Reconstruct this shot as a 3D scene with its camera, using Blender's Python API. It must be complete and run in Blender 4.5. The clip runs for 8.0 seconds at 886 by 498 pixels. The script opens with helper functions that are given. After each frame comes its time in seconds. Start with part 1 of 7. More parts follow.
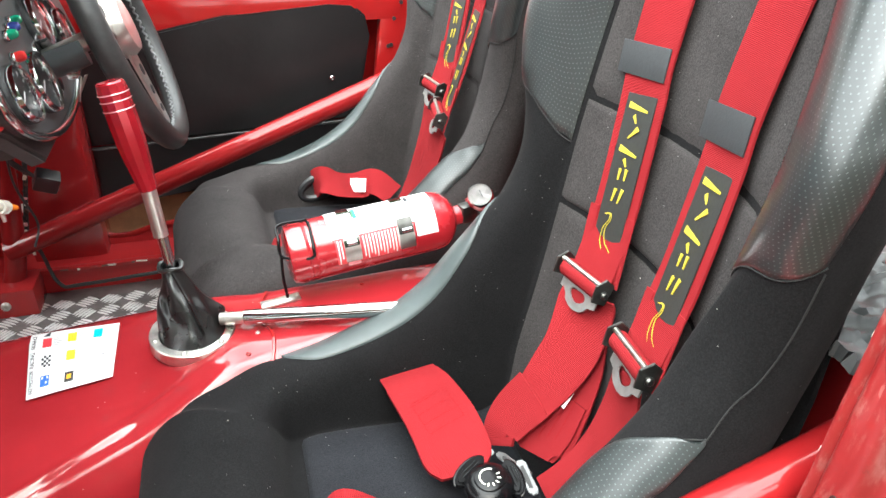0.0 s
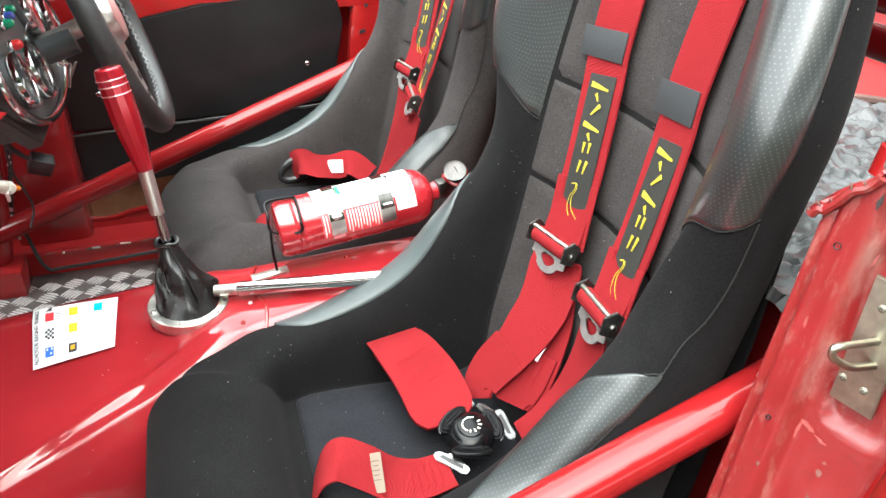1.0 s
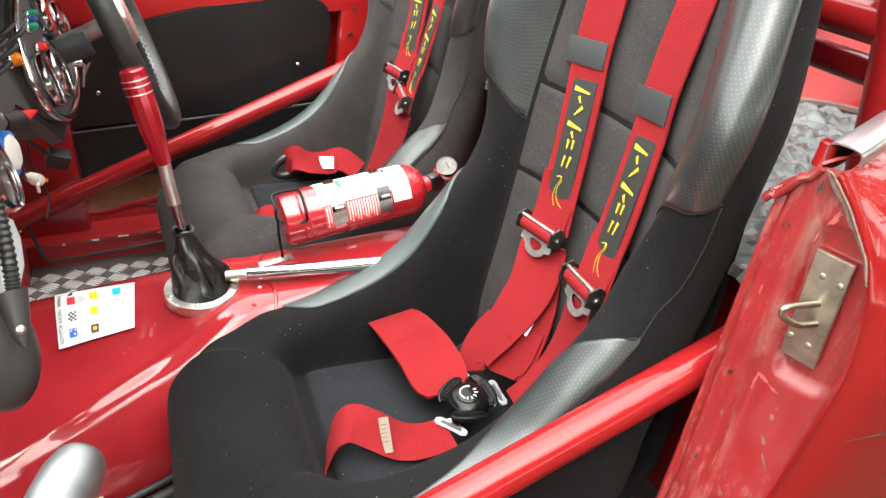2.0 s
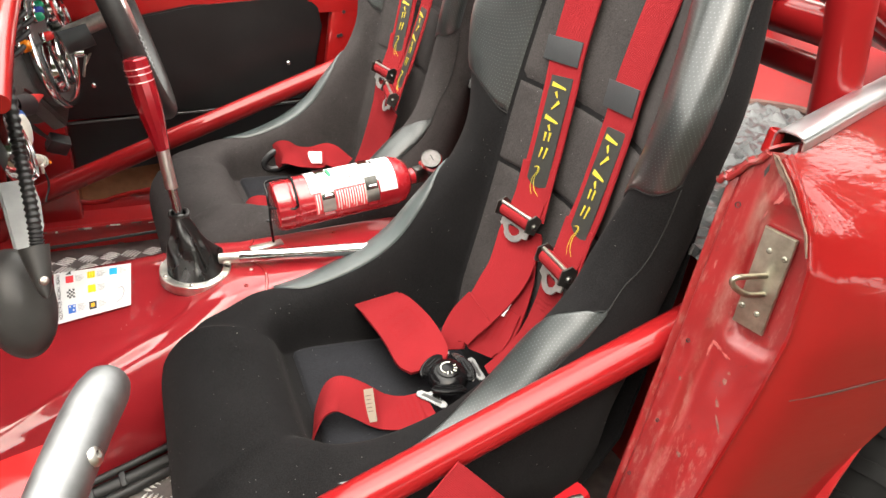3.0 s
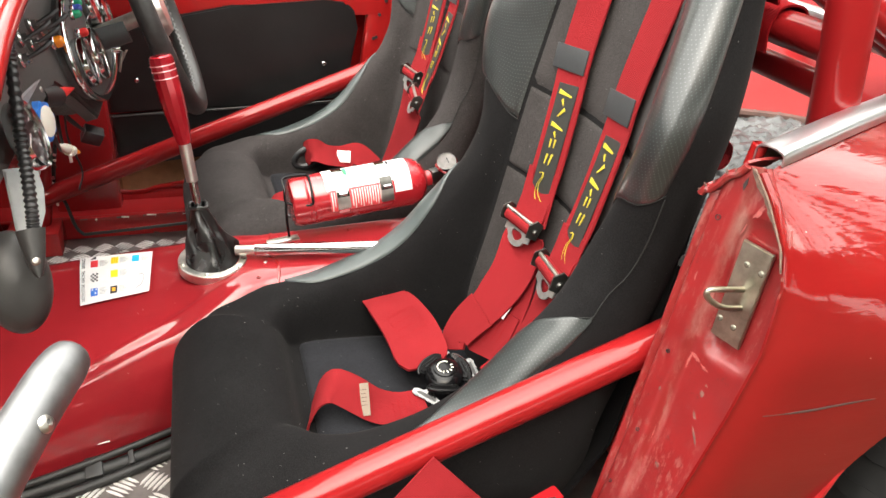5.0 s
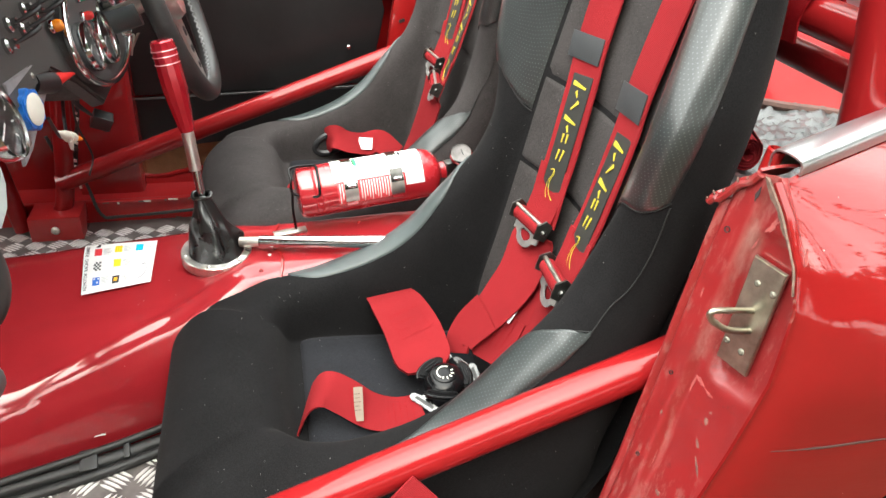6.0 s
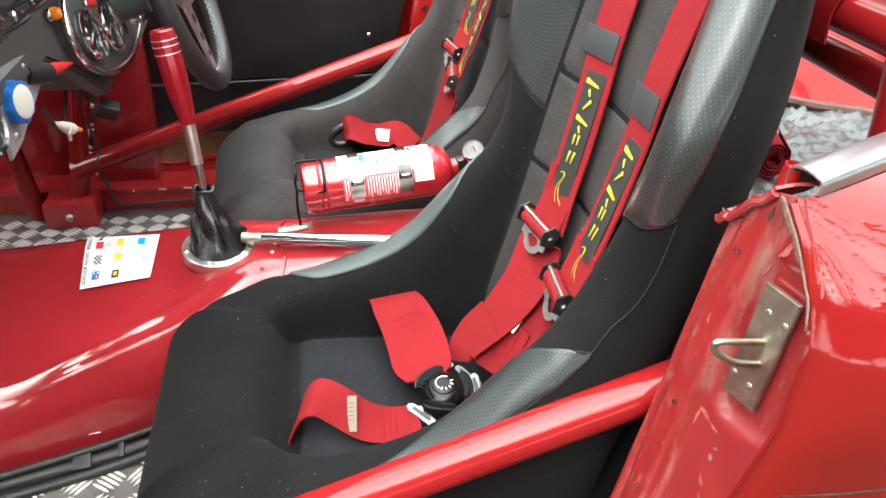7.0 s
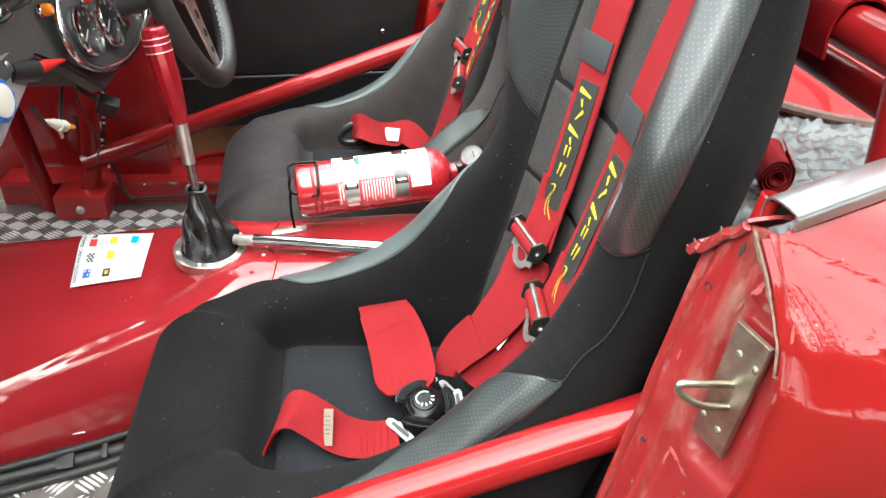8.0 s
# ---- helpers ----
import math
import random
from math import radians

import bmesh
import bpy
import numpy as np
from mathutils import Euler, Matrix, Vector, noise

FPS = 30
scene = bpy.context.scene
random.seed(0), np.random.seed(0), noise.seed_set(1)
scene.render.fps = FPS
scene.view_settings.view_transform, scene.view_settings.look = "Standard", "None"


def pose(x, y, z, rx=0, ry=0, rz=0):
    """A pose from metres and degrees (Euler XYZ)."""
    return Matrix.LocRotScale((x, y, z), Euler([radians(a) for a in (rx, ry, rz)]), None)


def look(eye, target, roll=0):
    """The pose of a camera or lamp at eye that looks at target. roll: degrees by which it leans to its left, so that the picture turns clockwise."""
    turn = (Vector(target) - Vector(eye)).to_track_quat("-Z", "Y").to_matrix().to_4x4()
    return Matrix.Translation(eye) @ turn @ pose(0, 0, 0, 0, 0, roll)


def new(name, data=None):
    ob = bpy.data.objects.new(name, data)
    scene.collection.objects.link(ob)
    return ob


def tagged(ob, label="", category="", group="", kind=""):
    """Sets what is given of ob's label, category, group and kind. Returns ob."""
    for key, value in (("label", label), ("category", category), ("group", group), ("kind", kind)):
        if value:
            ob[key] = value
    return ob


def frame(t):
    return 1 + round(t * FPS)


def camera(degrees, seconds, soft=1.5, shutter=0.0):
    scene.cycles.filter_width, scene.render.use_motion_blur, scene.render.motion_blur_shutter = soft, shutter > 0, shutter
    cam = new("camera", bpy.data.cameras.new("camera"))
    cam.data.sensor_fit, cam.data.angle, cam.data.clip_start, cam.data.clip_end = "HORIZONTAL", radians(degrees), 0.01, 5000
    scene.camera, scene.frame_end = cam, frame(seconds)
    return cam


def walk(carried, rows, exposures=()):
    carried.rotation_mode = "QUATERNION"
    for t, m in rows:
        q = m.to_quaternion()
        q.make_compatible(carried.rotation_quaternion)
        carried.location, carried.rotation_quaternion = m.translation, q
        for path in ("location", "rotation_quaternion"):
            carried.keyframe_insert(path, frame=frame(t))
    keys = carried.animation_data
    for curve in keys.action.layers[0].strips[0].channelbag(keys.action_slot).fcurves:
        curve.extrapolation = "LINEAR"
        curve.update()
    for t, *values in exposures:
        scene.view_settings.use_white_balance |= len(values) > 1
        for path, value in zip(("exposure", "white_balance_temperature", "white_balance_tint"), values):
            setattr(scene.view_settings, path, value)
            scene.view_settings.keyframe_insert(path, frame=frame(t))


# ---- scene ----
cam = camera(60.5, 8.0)
PATH = [
    (0, (0.016, 0.059, 0.916), (0.485, 1.749, -0.046), 0.2),
    (0.5, (-0.01, 0.003, 0.934), (0.497, 1.67, -0.048), 0.4),
    (1, (-0.019, -0.004, 0.934), (0.529, 1.643, -0.059), 0.5),
    (1.5, (-0.048, -0.035, 0.955), (0.547, 1.595, -0.039), 1.0),
    (2.8, (-0.115, -0.125, 0.967), (0.563, 1.48, -0.016), 3.2),
    (3, (-0.109, -0.135, 0.965), (0.572, 1.477, -0.004), 3.5),
    (3.5, (-0.088, -0.16, 0.973), (0.584, 1.46, 0.011), 4.0),
    (4, (-0.082, -0.175, 0.978), (0.565, 1.458, 0.023), 4.1),
    (4.5, (-0.077, -0.179, 0.976), (0.53, 1.47, 0.021), 4.0),
    (6, (0.019, -0.133, 0.972), (0.436, 1.537, -0.047), 3.0),
    (6.5, (0.043, -0.112, 0.968), (0.41, 1.556, -0.073), 2.8),
    (7, (0.069, -0.091, 0.971), (0.389, 1.575, -0.087), 2.7),
    (7.5, (0.101, -0.075, 0.973), (0.368, 1.593, -0.098), 2.5),
    (8, (0.133, -0.062, 0.977), (0.355, 1.605, -0.104), 2.6),
]
EXPOSURE = [(0.0, 2.03, 6150, 3), (1.5, 1.92, 6300, 4), (3.0, 1.65, 6950, 9), (4.5, 1.62, 6950, 9), (6.5, 1.77, 6350, 3), (8.0, 1.85, 6200, 2)]
UNIT = 1.2  # metres for one unit of the plan
walk(cam, [(t, look(Vector(eye) * UNIT, Vector(target) * UNIT, roll)) for t, eye, target, roll in PATH], EXPOSURE)

# ---- world, sun, exposure ----
world = bpy.data.worlds.new("sky")
scene.world = world
world.use_nodes = True
wn = world.node_tree.nodes
wl = world.node_tree.links
wn.clear()
sky = wn.new("ShaderNodeTexSky")
sky.sky_type = "NISHITA"
sky.sun_disc = False
sky.sun_elevation = radians(50)
sky.sun_rotation = radians(200)
sky.air_density, sky.dust_density, sky.ozone_density = 1.0, 6.0, 0.3
back = wn.new("ShaderNodeBackground")
back.inputs["Strength"].default_value = 0.19
wout = wn.new("ShaderNodeOutputWorld")
# an even cover of bright cloud before the blue
cloud_noise = wn.new("ShaderNodeTexNoise")
cloud_noise.inputs["Scale"].default_value = 2.2
cloud_noise.inputs["Detail"].default_value = 5.0
cloud_tone = wn.new("ShaderNodeValToRGB")
cloud_tone.color_ramp.elements[0].position, cloud_tone.color_ramp.elements[0].color = 0.32, (5.0, 5.0, 4.9, 1)
cloud_tone.color_ramp.elements[1].position, cloud_tone.color_ramp.elements[1].color = 0.66, (14.0, 13.9, 13.5, 1)
cover = wn.new("ShaderNodeMixRGB")
cover.inputs[0].default_value = 0.8
wcoord = wn.new("ShaderNodeTexCoord")
wl.new(wcoord.outputs["Generated"], cloud_noise.inputs["Vector"])
wl.new(cloud_noise.outputs["Fac"], cloud_tone.inputs[0])
wl.new(sky.outputs[0], cover.inputs[1])
wl.new(cloud_tone.outputs[0], cover.inputs[2])
# an overcast sky is about three times as bright overhead as at its rim
wsep = wn.new("ShaderNodeSeparateXYZ")
wl.new(wcoord.outputs["Generated"], wsep.inputs[0])
rise = wn.new("ShaderNodeMapRange")
rise.inputs["From Min"].default_value, rise.inputs["From Max"].default_value = 0.0, 1.0
rise.inputs["To Min"].default_value, rise.inputs["To Max"].default_value = 0.60, 1.35
wl.new(wsep.outputs[2], rise.inputs[0])
graded = wn.new("ShaderNodeMixRGB")
graded.blend_type = "MULTIPLY"
graded.inputs[0].default_value = 1.0
wl.new(cover.outputs[0], graded.inputs[1])
wl.new(rise.outputs[0], graded.inputs[2])
wl.new(graded.outputs[0], back.inputs[0])
wl.new(back.outputs[0], wout.inputs[0])

sun_data = bpy.data.lights.new("sun", "SUN")
sun_data.energy, sun_data.angle, sun_data.color = 1.5, radians(65), (1.0, 0.98, 0.95)
sun = new("sun", sun_data)
sun.matrix_world = look((-1.7, -0.6, 4.9), (0.2, 0.6, 0.4))

# ---- materials ----


class Nodes:
    """A short hand for node materials."""

    def __init__(self, name, base=(0.5, 0.5, 0.5), rough=0.5, metal=0.0, **more):
        self.mat = bpy.data.materials.new(name)
        self.mat.use_nodes = True
        self.tree = self.mat.node_tree
        self.bsdf = self.tree.nodes["Principled BSDF"]
        self.set("Base Color", (*base, 1))
        self.set("Roughness", rough)
        self.set("Metallic", metal)
        for key, value in more.items():
            self.set(key.replace("_", " "), value)

    def set(self, socket, value):
        self.bsdf.inputs[socket].default_value = value

    def node(self, kind, **props):
        n = self.tree.nodes.new(kind)
        for key, value in props.items():
            if key == "operation":
                n.operation = value
            elif key == "blend":
                n.blend_type = value
            elif key == "feature":
                n.feature = value
        return n

    def link(self, a, b):
        self.tree.links.new(a, b)

    def coords(self, uv=False):
        n = self.node("ShaderNodeTexCoord")
        return n.outputs["UV" if uv else "Object"]

    def noise(self, scale, detail=3.0, rough=0.55, uv=False, stretch=None):
        n = self.node("ShaderNodeTexNoise")
        n.inputs["Scale"].default_value = scale
        n.inputs["Detail"].default_value = detail
        n.inputs["Roughness"].default_value = rough
        src = self.coords(uv)
        if stretch:
            m = self.node("ShaderNodeMapping")
            m.inputs["Scale"].default_value = stretch
            self.link(src, m.inputs[0])
            src = m.outputs[0]
        self.link(src, n.inputs["Vector"])
        return n.outputs["Fac"]

    def ramp(self, fac, stops):
        n = self.node("ShaderNodeValToRGB")
        el = n.color_ramp.elements
        while len(el) < len(stops):
            el.new(0.5)
        for e, (p, c) in zip(el, stops):
            e.position = p
            e.color = (*c, 1) if len(c) == 3 else c
        self.link(fac, n.inputs[0])
        return n.outputs[0]

    def math(self, op, a, b=None):
        n = self.node("ShaderNodeMath", operation=op)
        for i, v in enumerate((a, b)):
            if v is None:
                continue
            if isinstance(v, (int, float)):
                n.inputs[i].default_value = v
            else:
                self.link(v, n.inputs[i])
        return n.outputs[0]

    def mix(self, fac, a, b, blend="MIX"):
        n = self.node("ShaderNodeMixRGB", blend=blend)
        for i, v in enumerate((fac, a, b)):
            if isinstance(v, (int, float)):
                n.inputs[i].default_value = v
            elif isinstance(v, tuple):
                n.inputs[i].default_value = (*v, 1)
            else:
                self.link(v, n.inputs[i])
        return n.outputs[0]

    def colour(self, out):
        self.link(out, self.bsdf.inputs["Base Color"])

    def rough(self, out):
        self.link(out, self.bsdf.inputs["Roughness"])

    def bump(self, height, strength=0.3, distance=0.002, before=None):
        n = self.node("ShaderNodeBump")
        n.inputs["Strength"].default_value = strength
        n.inputs["Distance"].default_value = distance
        self.link(height, n.inputs["Height"])
        if before is not None:
            self.link(before, n.inputs["Normal"])
        self.link(n.outputs[0], self.bsdf.inputs["Normal"])
        return n.outputs[0]

    def dots(self, pitch, radius):
        """Staggered round dots over the UV map, which is in metres: 1 in a dot."""
        uv = self.coords(True)
        sep = self.node("ShaderNodeSeparateXYZ")
        self.link(uv, sep.inputs[0])
        u = self.math("DIVIDE", sep.outputs[0], pitch)
        v = self.math("DIVIDE", sep.outputs[1], pitch)
        row = self.math("MULTIPLY", self.math("MODULO", self.math("FLOOR", self.math("ADD", v, 1000.0)), 2.0), 0.5)
        fu = self.math("SUBTRACT", self.math("FRACT", self.math("ADD", self.math("ADD", u, 1000.0), row)), 0.5)
        fv = self.math("SUBTRACT", self.math("FRACT", self.math("ADD", v, 1000.0)), 0.5)
        d = self.math("SQRT", self.math("ADD", self.math("MULTIPLY", fu, fu), self.math("MULTIPLY", fv, fv)))
        return self.math("LESS_THAN", d, radius)


def make_paint(name, base, chips=True, coat=1.0, rough=0.32, film=0.12, ripple=0.0):
    m = Nodes(name, base, rough, Coat_Weight=coat, Coat_Roughness=0.03, Coat_IOR=1.55, Specular_IOR_Level=0.05)
    big = m.noise(4.0, 4)
    dark = tuple(c * 0.82 for c in base)
    light = tuple(min(1, c * 1.1) for c in base)
    col = m.ramp(big, [(0.3, dark), (0.7, light)])
    if chips:
        grime = m.noise(38.0, 6, 0.7)
        fac = m.ramp(grime, [(0.66, (0, 0, 0)), (0.75, (1, 1, 1))])
        col = m.mix(m.math("MULTIPLY", fac, 0.35), col, tuple(c * 0.45 + 0.01 for c in base))
        m.rough(m.math("ADD", m.math("MULTIPLY", m.noise(22, 5), 0.25), rough - 0.1))
    dust = m.node("ShaderNodeTexVoronoi")
    dust.inputs["Scale"].default_value = 34
    m.link(m.coords(), dust.inputs["Vector"])
    speck = m.math("MULTIPLY", m.math("LESS_THAN", dust.outputs["Distance"], 0.03), m.ramp(m.noise(6, 2), [(0.45, (0, 0, 0)), (0.55, (1, 1, 1))]))
    col = m.mix(m.math("MULTIPLY", speck, 0.55), col, (0.42, 0.30, 0.26))
    m.colour(col)
    wave = m.bump(m.noise(9.0, 2), 0.10, 0.004)
    if ripple:
        m.link(m.bump(m.noise(30, 4, 0.6, stretch=(0.16, 1, 1)), ripple, 0.004, wave), m.bsdf.inputs["Coat Normal"])
    haze = m.math("ADD", m.math("MULTIPLY", m.ramp(m.noise(14, 6, 0.7, stretch=(1, 1, 0.4)), [(0.45, (0, 0, 0)), (0.7, (1, 1, 1))]), film), 0.03)
    m.link(haze, m.bsdf.inputs["Coat Roughness"])
    return m.mat


RED = (0.24, 0.0085, 0.0088)
paint = make_paint("red gloss paint", RED, chips=False)
# wing red darkened, tunnel and tub reds lifted, to hold each part's light
paint_skin = make_paint("rippled red wing paint", (0.165, 0.0065, 0.0066), chips=False, film=0.03, ripple=0.15)
paint_tunnel = make_paint("crimson tunnel paint lifted for its light", (0.26, 0.0140, 0.0190), chips=False)
paint_tub = make_paint("red tub paint", (0.33, 0.018, 0.020), chips=True)
paint_rear = make_paint("dusty red panel paint", (0.25, 0.012, 0.014), chips=True, coat=0.12, rough=0.5)
paint_tube = make_paint("red cage paint", (0.22, 0.0085, 0.0100), chips=True, coat=0.5, film=0.04)


def make_worn():
    """Paint of the shut face: dusty and scuffed, rubbed pale along the pressed rib."""
    m = Nodes("scuffed red paint", RED, 0.4, Coat_Weight=0.7, Coat_Roughness=0.10)
    n1 = m.noise(75, 7, 0.75, stretch=(1, 2.2, 0.5))
    n2 = m.noise(8, 3)
    scuff = m.math("MULTIPLY", m.ramp(n1, [(0.51, (0, 0, 0)), (0.59, (1, 1, 1))]), m.ramp(n2, [(0.44, (0, 0, 0)), (0.55, (1, 1, 1))]))
    sep = m.node("ShaderNodeSeparateXYZ")
    m.link(m.coords(), sep.inputs[0])
    rib = m.math("ABSOLUTE", m.math("SUBTRACT", sep.outputs[1], 0.3725))
    rub = m.math("MULTIPLY", m.ramp(rib, [(0.0, (1, 1, 1)), (0.0075, (0, 0, 0))]), m.ramp(m.noise(26, 6, 0.7, stretch=(1, 1, 0.35)), [(0.42, (0, 0, 0)), (0.62, (1, 1, 1))]))
    fac = m.math("MAXIMUM", m.math("MULTIPLY", scuff, 0.22), m.math("MULTIPLY", rub, 0.6))
    base = m.ramp(m.noise(5, 4), [(0.3, (0.145, 0.009, 0.010)), (0.7, (0.20, 0.0105, 0.0115))])
    dirt = m.ramp(m.noise(60, 7, 0.8), [(0.58, (0, 0, 0)), (0.66, (1, 1, 1))])
    base = m.mix(m.math("MULTIPLY", dirt, 0.35), base, (0.06, 0.02, 0.016))
    m.colour(m.mix(fac, base, (0.33, 0.20, 0.17)))
    m.rough(m.math("ADD", m.math("MULTIPLY", fac, 0.35), m.math("ADD", m.math("MULTIPLY", n2, 0.2), 0.24)))
    m.bump(n1, 0.10, 0.0015)
    return m.mat


paint_worn = make_worn()


def make_fabric(name, base, lint=True):
    m = Nodes(name, base, 0.92, Sheen_Weight=0.022, Sheen_Roughness=0.5, Specular_IOR_Level=0.03)
    m.set("Sheen Tint", (0.85, 0.80, 0.80, 1))
    cloud = m.noise(14, 4, 0.6)
    col = m.ramp(cloud, [(0.3, tuple(c * 0.75 for c in base)), (0.72, tuple(c * 1.35 for c in base))])
    fine = m.noise(560, 3, 0.7)
    col = m.mix(0.55, col, m.ramp(fine, [(0.34, tuple(c * 0.3 for c in base)), (0.5, tuple(c * 0.9 for c in base)), (0.68, tuple(c * 1.7 for c in base))]))
    if lint:
        v = m.node("ShaderNodeTexVoronoi")
        v.inputs["Scale"].default_value = 26
        m.link(m.coords(), v.inputs["Vector"])
        speck = m.math("LESS_THAN", v.outputs["Distance"], 0.022)
        col = m.mix(m.math("MULTIPLY", speck, 0.6), col, (0.45, 0.43, 0.4))
        w = m.node("ShaderNodeTexVoronoi")
        w.inputs["Scale"].default_value = 70
        m.link(m.coords(), w.inputs["Vector"])
        col = m.mix(m.math("MULTIPLY", m.math("LESS_THAN", w.outputs["Distance"], 0.05), 0.35), col, (0.35, 0.34, 0.33))
    m.colour(col)
    m.bump(fine, 0.2, 0.0008, m.bump(m.noise(24, 3), 0.2, 0.003))
    return m.mat


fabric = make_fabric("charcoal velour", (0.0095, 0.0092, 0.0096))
fabric_insert = make_fabric("charcoal insert cloth", (0.038, 0.0345, 0.034))

# velour copy for the far seat: browner, its stronger light put into the colour
fabric_far_lit = make_fabric("brown black velour lightened for the far seat", (0.036, 0.0325, 0.0325))
fabric_cushion = make_fabric("blue black cushion cloth", (0.016, 0.0165, 0.019))


def make_leather(name, base, perforated, gloss=0.0, rough=0.34, level=0.55):
    m = Nodes(name, base, 0.42, Specular_IOR_Level=level, Coat_Weight=gloss, Coat_Roughness=0.24, Coat_IOR=1.62)
    cells = m.node("ShaderNodeTexVoronoi")
    cells.inputs["Scale"].default_value = 420
    m.link(m.coords(), cells.inputs["Vector"])
    col = m.ramp(m.noise(11, 4), [(0.3, tuple(c * 0.7 for c in base)), (0.7, tuple(c * 1.3 for c in base))])
    n = m.bump(cells.outputs["Distance"], 0.10, 0.0006, m.bump(m.noise(18, 3), 0.12 if perforated else 0.35, 0.004))
    if perforated:
        d = m.dots(0.0041, 0.15)
        col = m.mix(d, col, (0.050, 0.060, 0.062))
    m.colour(col)
    m.rough(m.math("ADD", m.math("MULTIPLY", m.noise(30, 4), 0.16), rough))
    return m.mat


leather = make_leather("perforated black vinyl", (0.0085, 0.0115, 0.0115), True, 1.0)
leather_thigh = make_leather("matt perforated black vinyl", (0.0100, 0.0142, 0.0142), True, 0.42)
# unperforated strip of the same vinyl; the sky's sheen is in its paler colour
leather_strip_lit = make_leather("vinyl strip with grey green sky sheen in its colour", (0.042, 0.053, 0.054), False, 0.0)
leather_plain = make_leather("black vinyl", (0.007, 0.007, 0.0075), False, 0.0, 0.26, 0.40)
gaiter_leather = make_leather("black gaiter leather", (0.007, 0.007, 0.007), False, 0.3, 0.20, 0.45)


def make_web(name, base):
    m = Nodes(name, base, 0.85, Specular_IOR_Level=0.08)
    uv = m.coords(True)
    sep = m.node("ShaderNodeSeparateXYZ")
    m.link(uv, sep.inputs[0])
    rib = m.math("SINE", m.math("MULTIPLY", sep.outputs[1], 2 * math.pi / 0.0013))
    cross = m.math("SINE", m.math("MULTIPLY", sep.outputs[0], 2 * math.pi / 0.0018))
    weave = m.math("ADD", m.math("MULTIPLY", rib, 0.75), m.math("MULTIPLY", cross, 0.25))
    shade = m.math("ADD", m.math("MULTIPLY", weave, 0.09), 0.5)
    col = m.ramp(shade, [(0.3, tuple(c * 0.66 for c in base)), (0.7, tuple(min(1, c * 1.18) for c in base))])
    soil = m.noise(12, 4)
    m.colour(m.mix(0.5, col, m.ramp(soil, [(0.3, tuple(c * 0.8 for c in base)), (0.7, base)])))
    m.bump(weave, 0.6, 0.0008)
    return m.mat


webbing = make_web("red webbing", (0.228, 0.0150, 0.0188))
webbing_dark = make_web("red webbing in rolls", (0.24, 0.005, 0.008))


def plain(name, base, rough, metal=0.0, spots=0.0, scale=40.0, bump=0.0, **more):
    m = Nodes(name, base, rough, metal, **more)
    n = m.noise(scale, 5, 0.6)
    m.colour(m.ramp(n, [(0.3, tuple(c * (1 - spots) for c in base)), (0.7, tuple(min(1, c * (1 + spots)) for c in base))]))
    m.rough(m.math("ADD", m.math("MULTIPLY", n, 0.16), max(0.02, rough - 0.08)))
    if bump:
        m.bump(n, bump, 0.001)
    return m.mat


chrome = plain("chrome", (0.52, 0.52, 0.52), 0.13, 1.0, 0.1, 60)
steel = plain("zinc steel", (0.55, 0.54, 0.5), 0.34, 1.0, 0.25, 50, 0.08)
plate_steel = plain("tarnished striker steel", (0.34, 0.32, 0.26), 0.38, 1.0, 0.35, 35, 0.15)
screw_steel = plain("dull screw steel", (0.20, 0.19, 0.155), 0.55, 0.8, 0.35, 90, 0.2)
alloy = plain("brushed aluminium", (0.22, 0.225, 0.23), 0.50, 1.0, 0.25, 30, 0.05)
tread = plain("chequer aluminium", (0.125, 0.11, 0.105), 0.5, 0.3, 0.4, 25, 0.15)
# the bars' sky shine is put into a bright, barely metallic base colour
tread_bar = plain("chequer bars with shine in the colour", (0.72, 0.71, 0.69), 0.4, 0.35, 0.1, 60)
bright_trim = plain("polished trim", (0.60, 0.61, 0.62), 0.34, 1.0, 0.05, 20)
black_steel = plain("black zinc adjuster", (0.09, 0.09, 0.085), 0.32, 0.9, 0.3, 50)
loop_steel = plain("grey pressed steel", (0.30, 0.30, 0.29), 0.45, 0.7, 0.2, 60, 0.1)
dark_chrome = plain("dark chrome", (0.15, 0.15, 0.147), 0.25, 1.0, 0.3, 60, 0.1)
gloss_black = plain("gloss black plastic", (0.004, 0.004, 0.0045), 0.2, 0.0, 0.3, 30, Specular_IOR_Level=0.22)
lug_black = plain("matt black lug plastic", (0.006, 0.006, 0.0065), 0.38, 0.0, 0.3, 60, 0.05, Specular_IOR_Level=0.15)
black_plastic = plain("black plastic", (0.012, 0.012, 0.013), 0.38, 0.0, 0.3, 30, 0.05)
rubber = plain("tyre rubber", (0.006, 0.006, 0.006), 0.8, 0.0, 0.35, 30, 0.2, Specular_IOR_Level=0.15)
crackle = plain("black crackle dash", (0.045, 0.043, 0.041), 0.5, 0.0, 0.4, 300, 0.5)
label_black = plain("black label cloth", (0.016, 0.017, 0.015), 0.55, 0.0, 0.3, 200, 0.2)
velcro = plain("grey hook tape", (0.022, 0.024, 0.026), 0.6, 0.0, 0.2, 300, 0.3)
yellow = plain("yellow thread", (0.42, 0.34, 0.025), 0.6, 0.0, 0.15, 300, 0.2)
paper = plain("white paper", (0.66, 0.66, 0.65), 0.5, 0.0, 0.04, 40)
ink = plain("dark ink", (0.03, 0.03, 0.035), 0.6)
ink_grey = plain("grey print", (0.42, 0.42, 0.44), 0.6)
blue_plastic = plain("blue plastic", (0.02, 0.16, 0.55), 0.3, 0.0, 0.1)
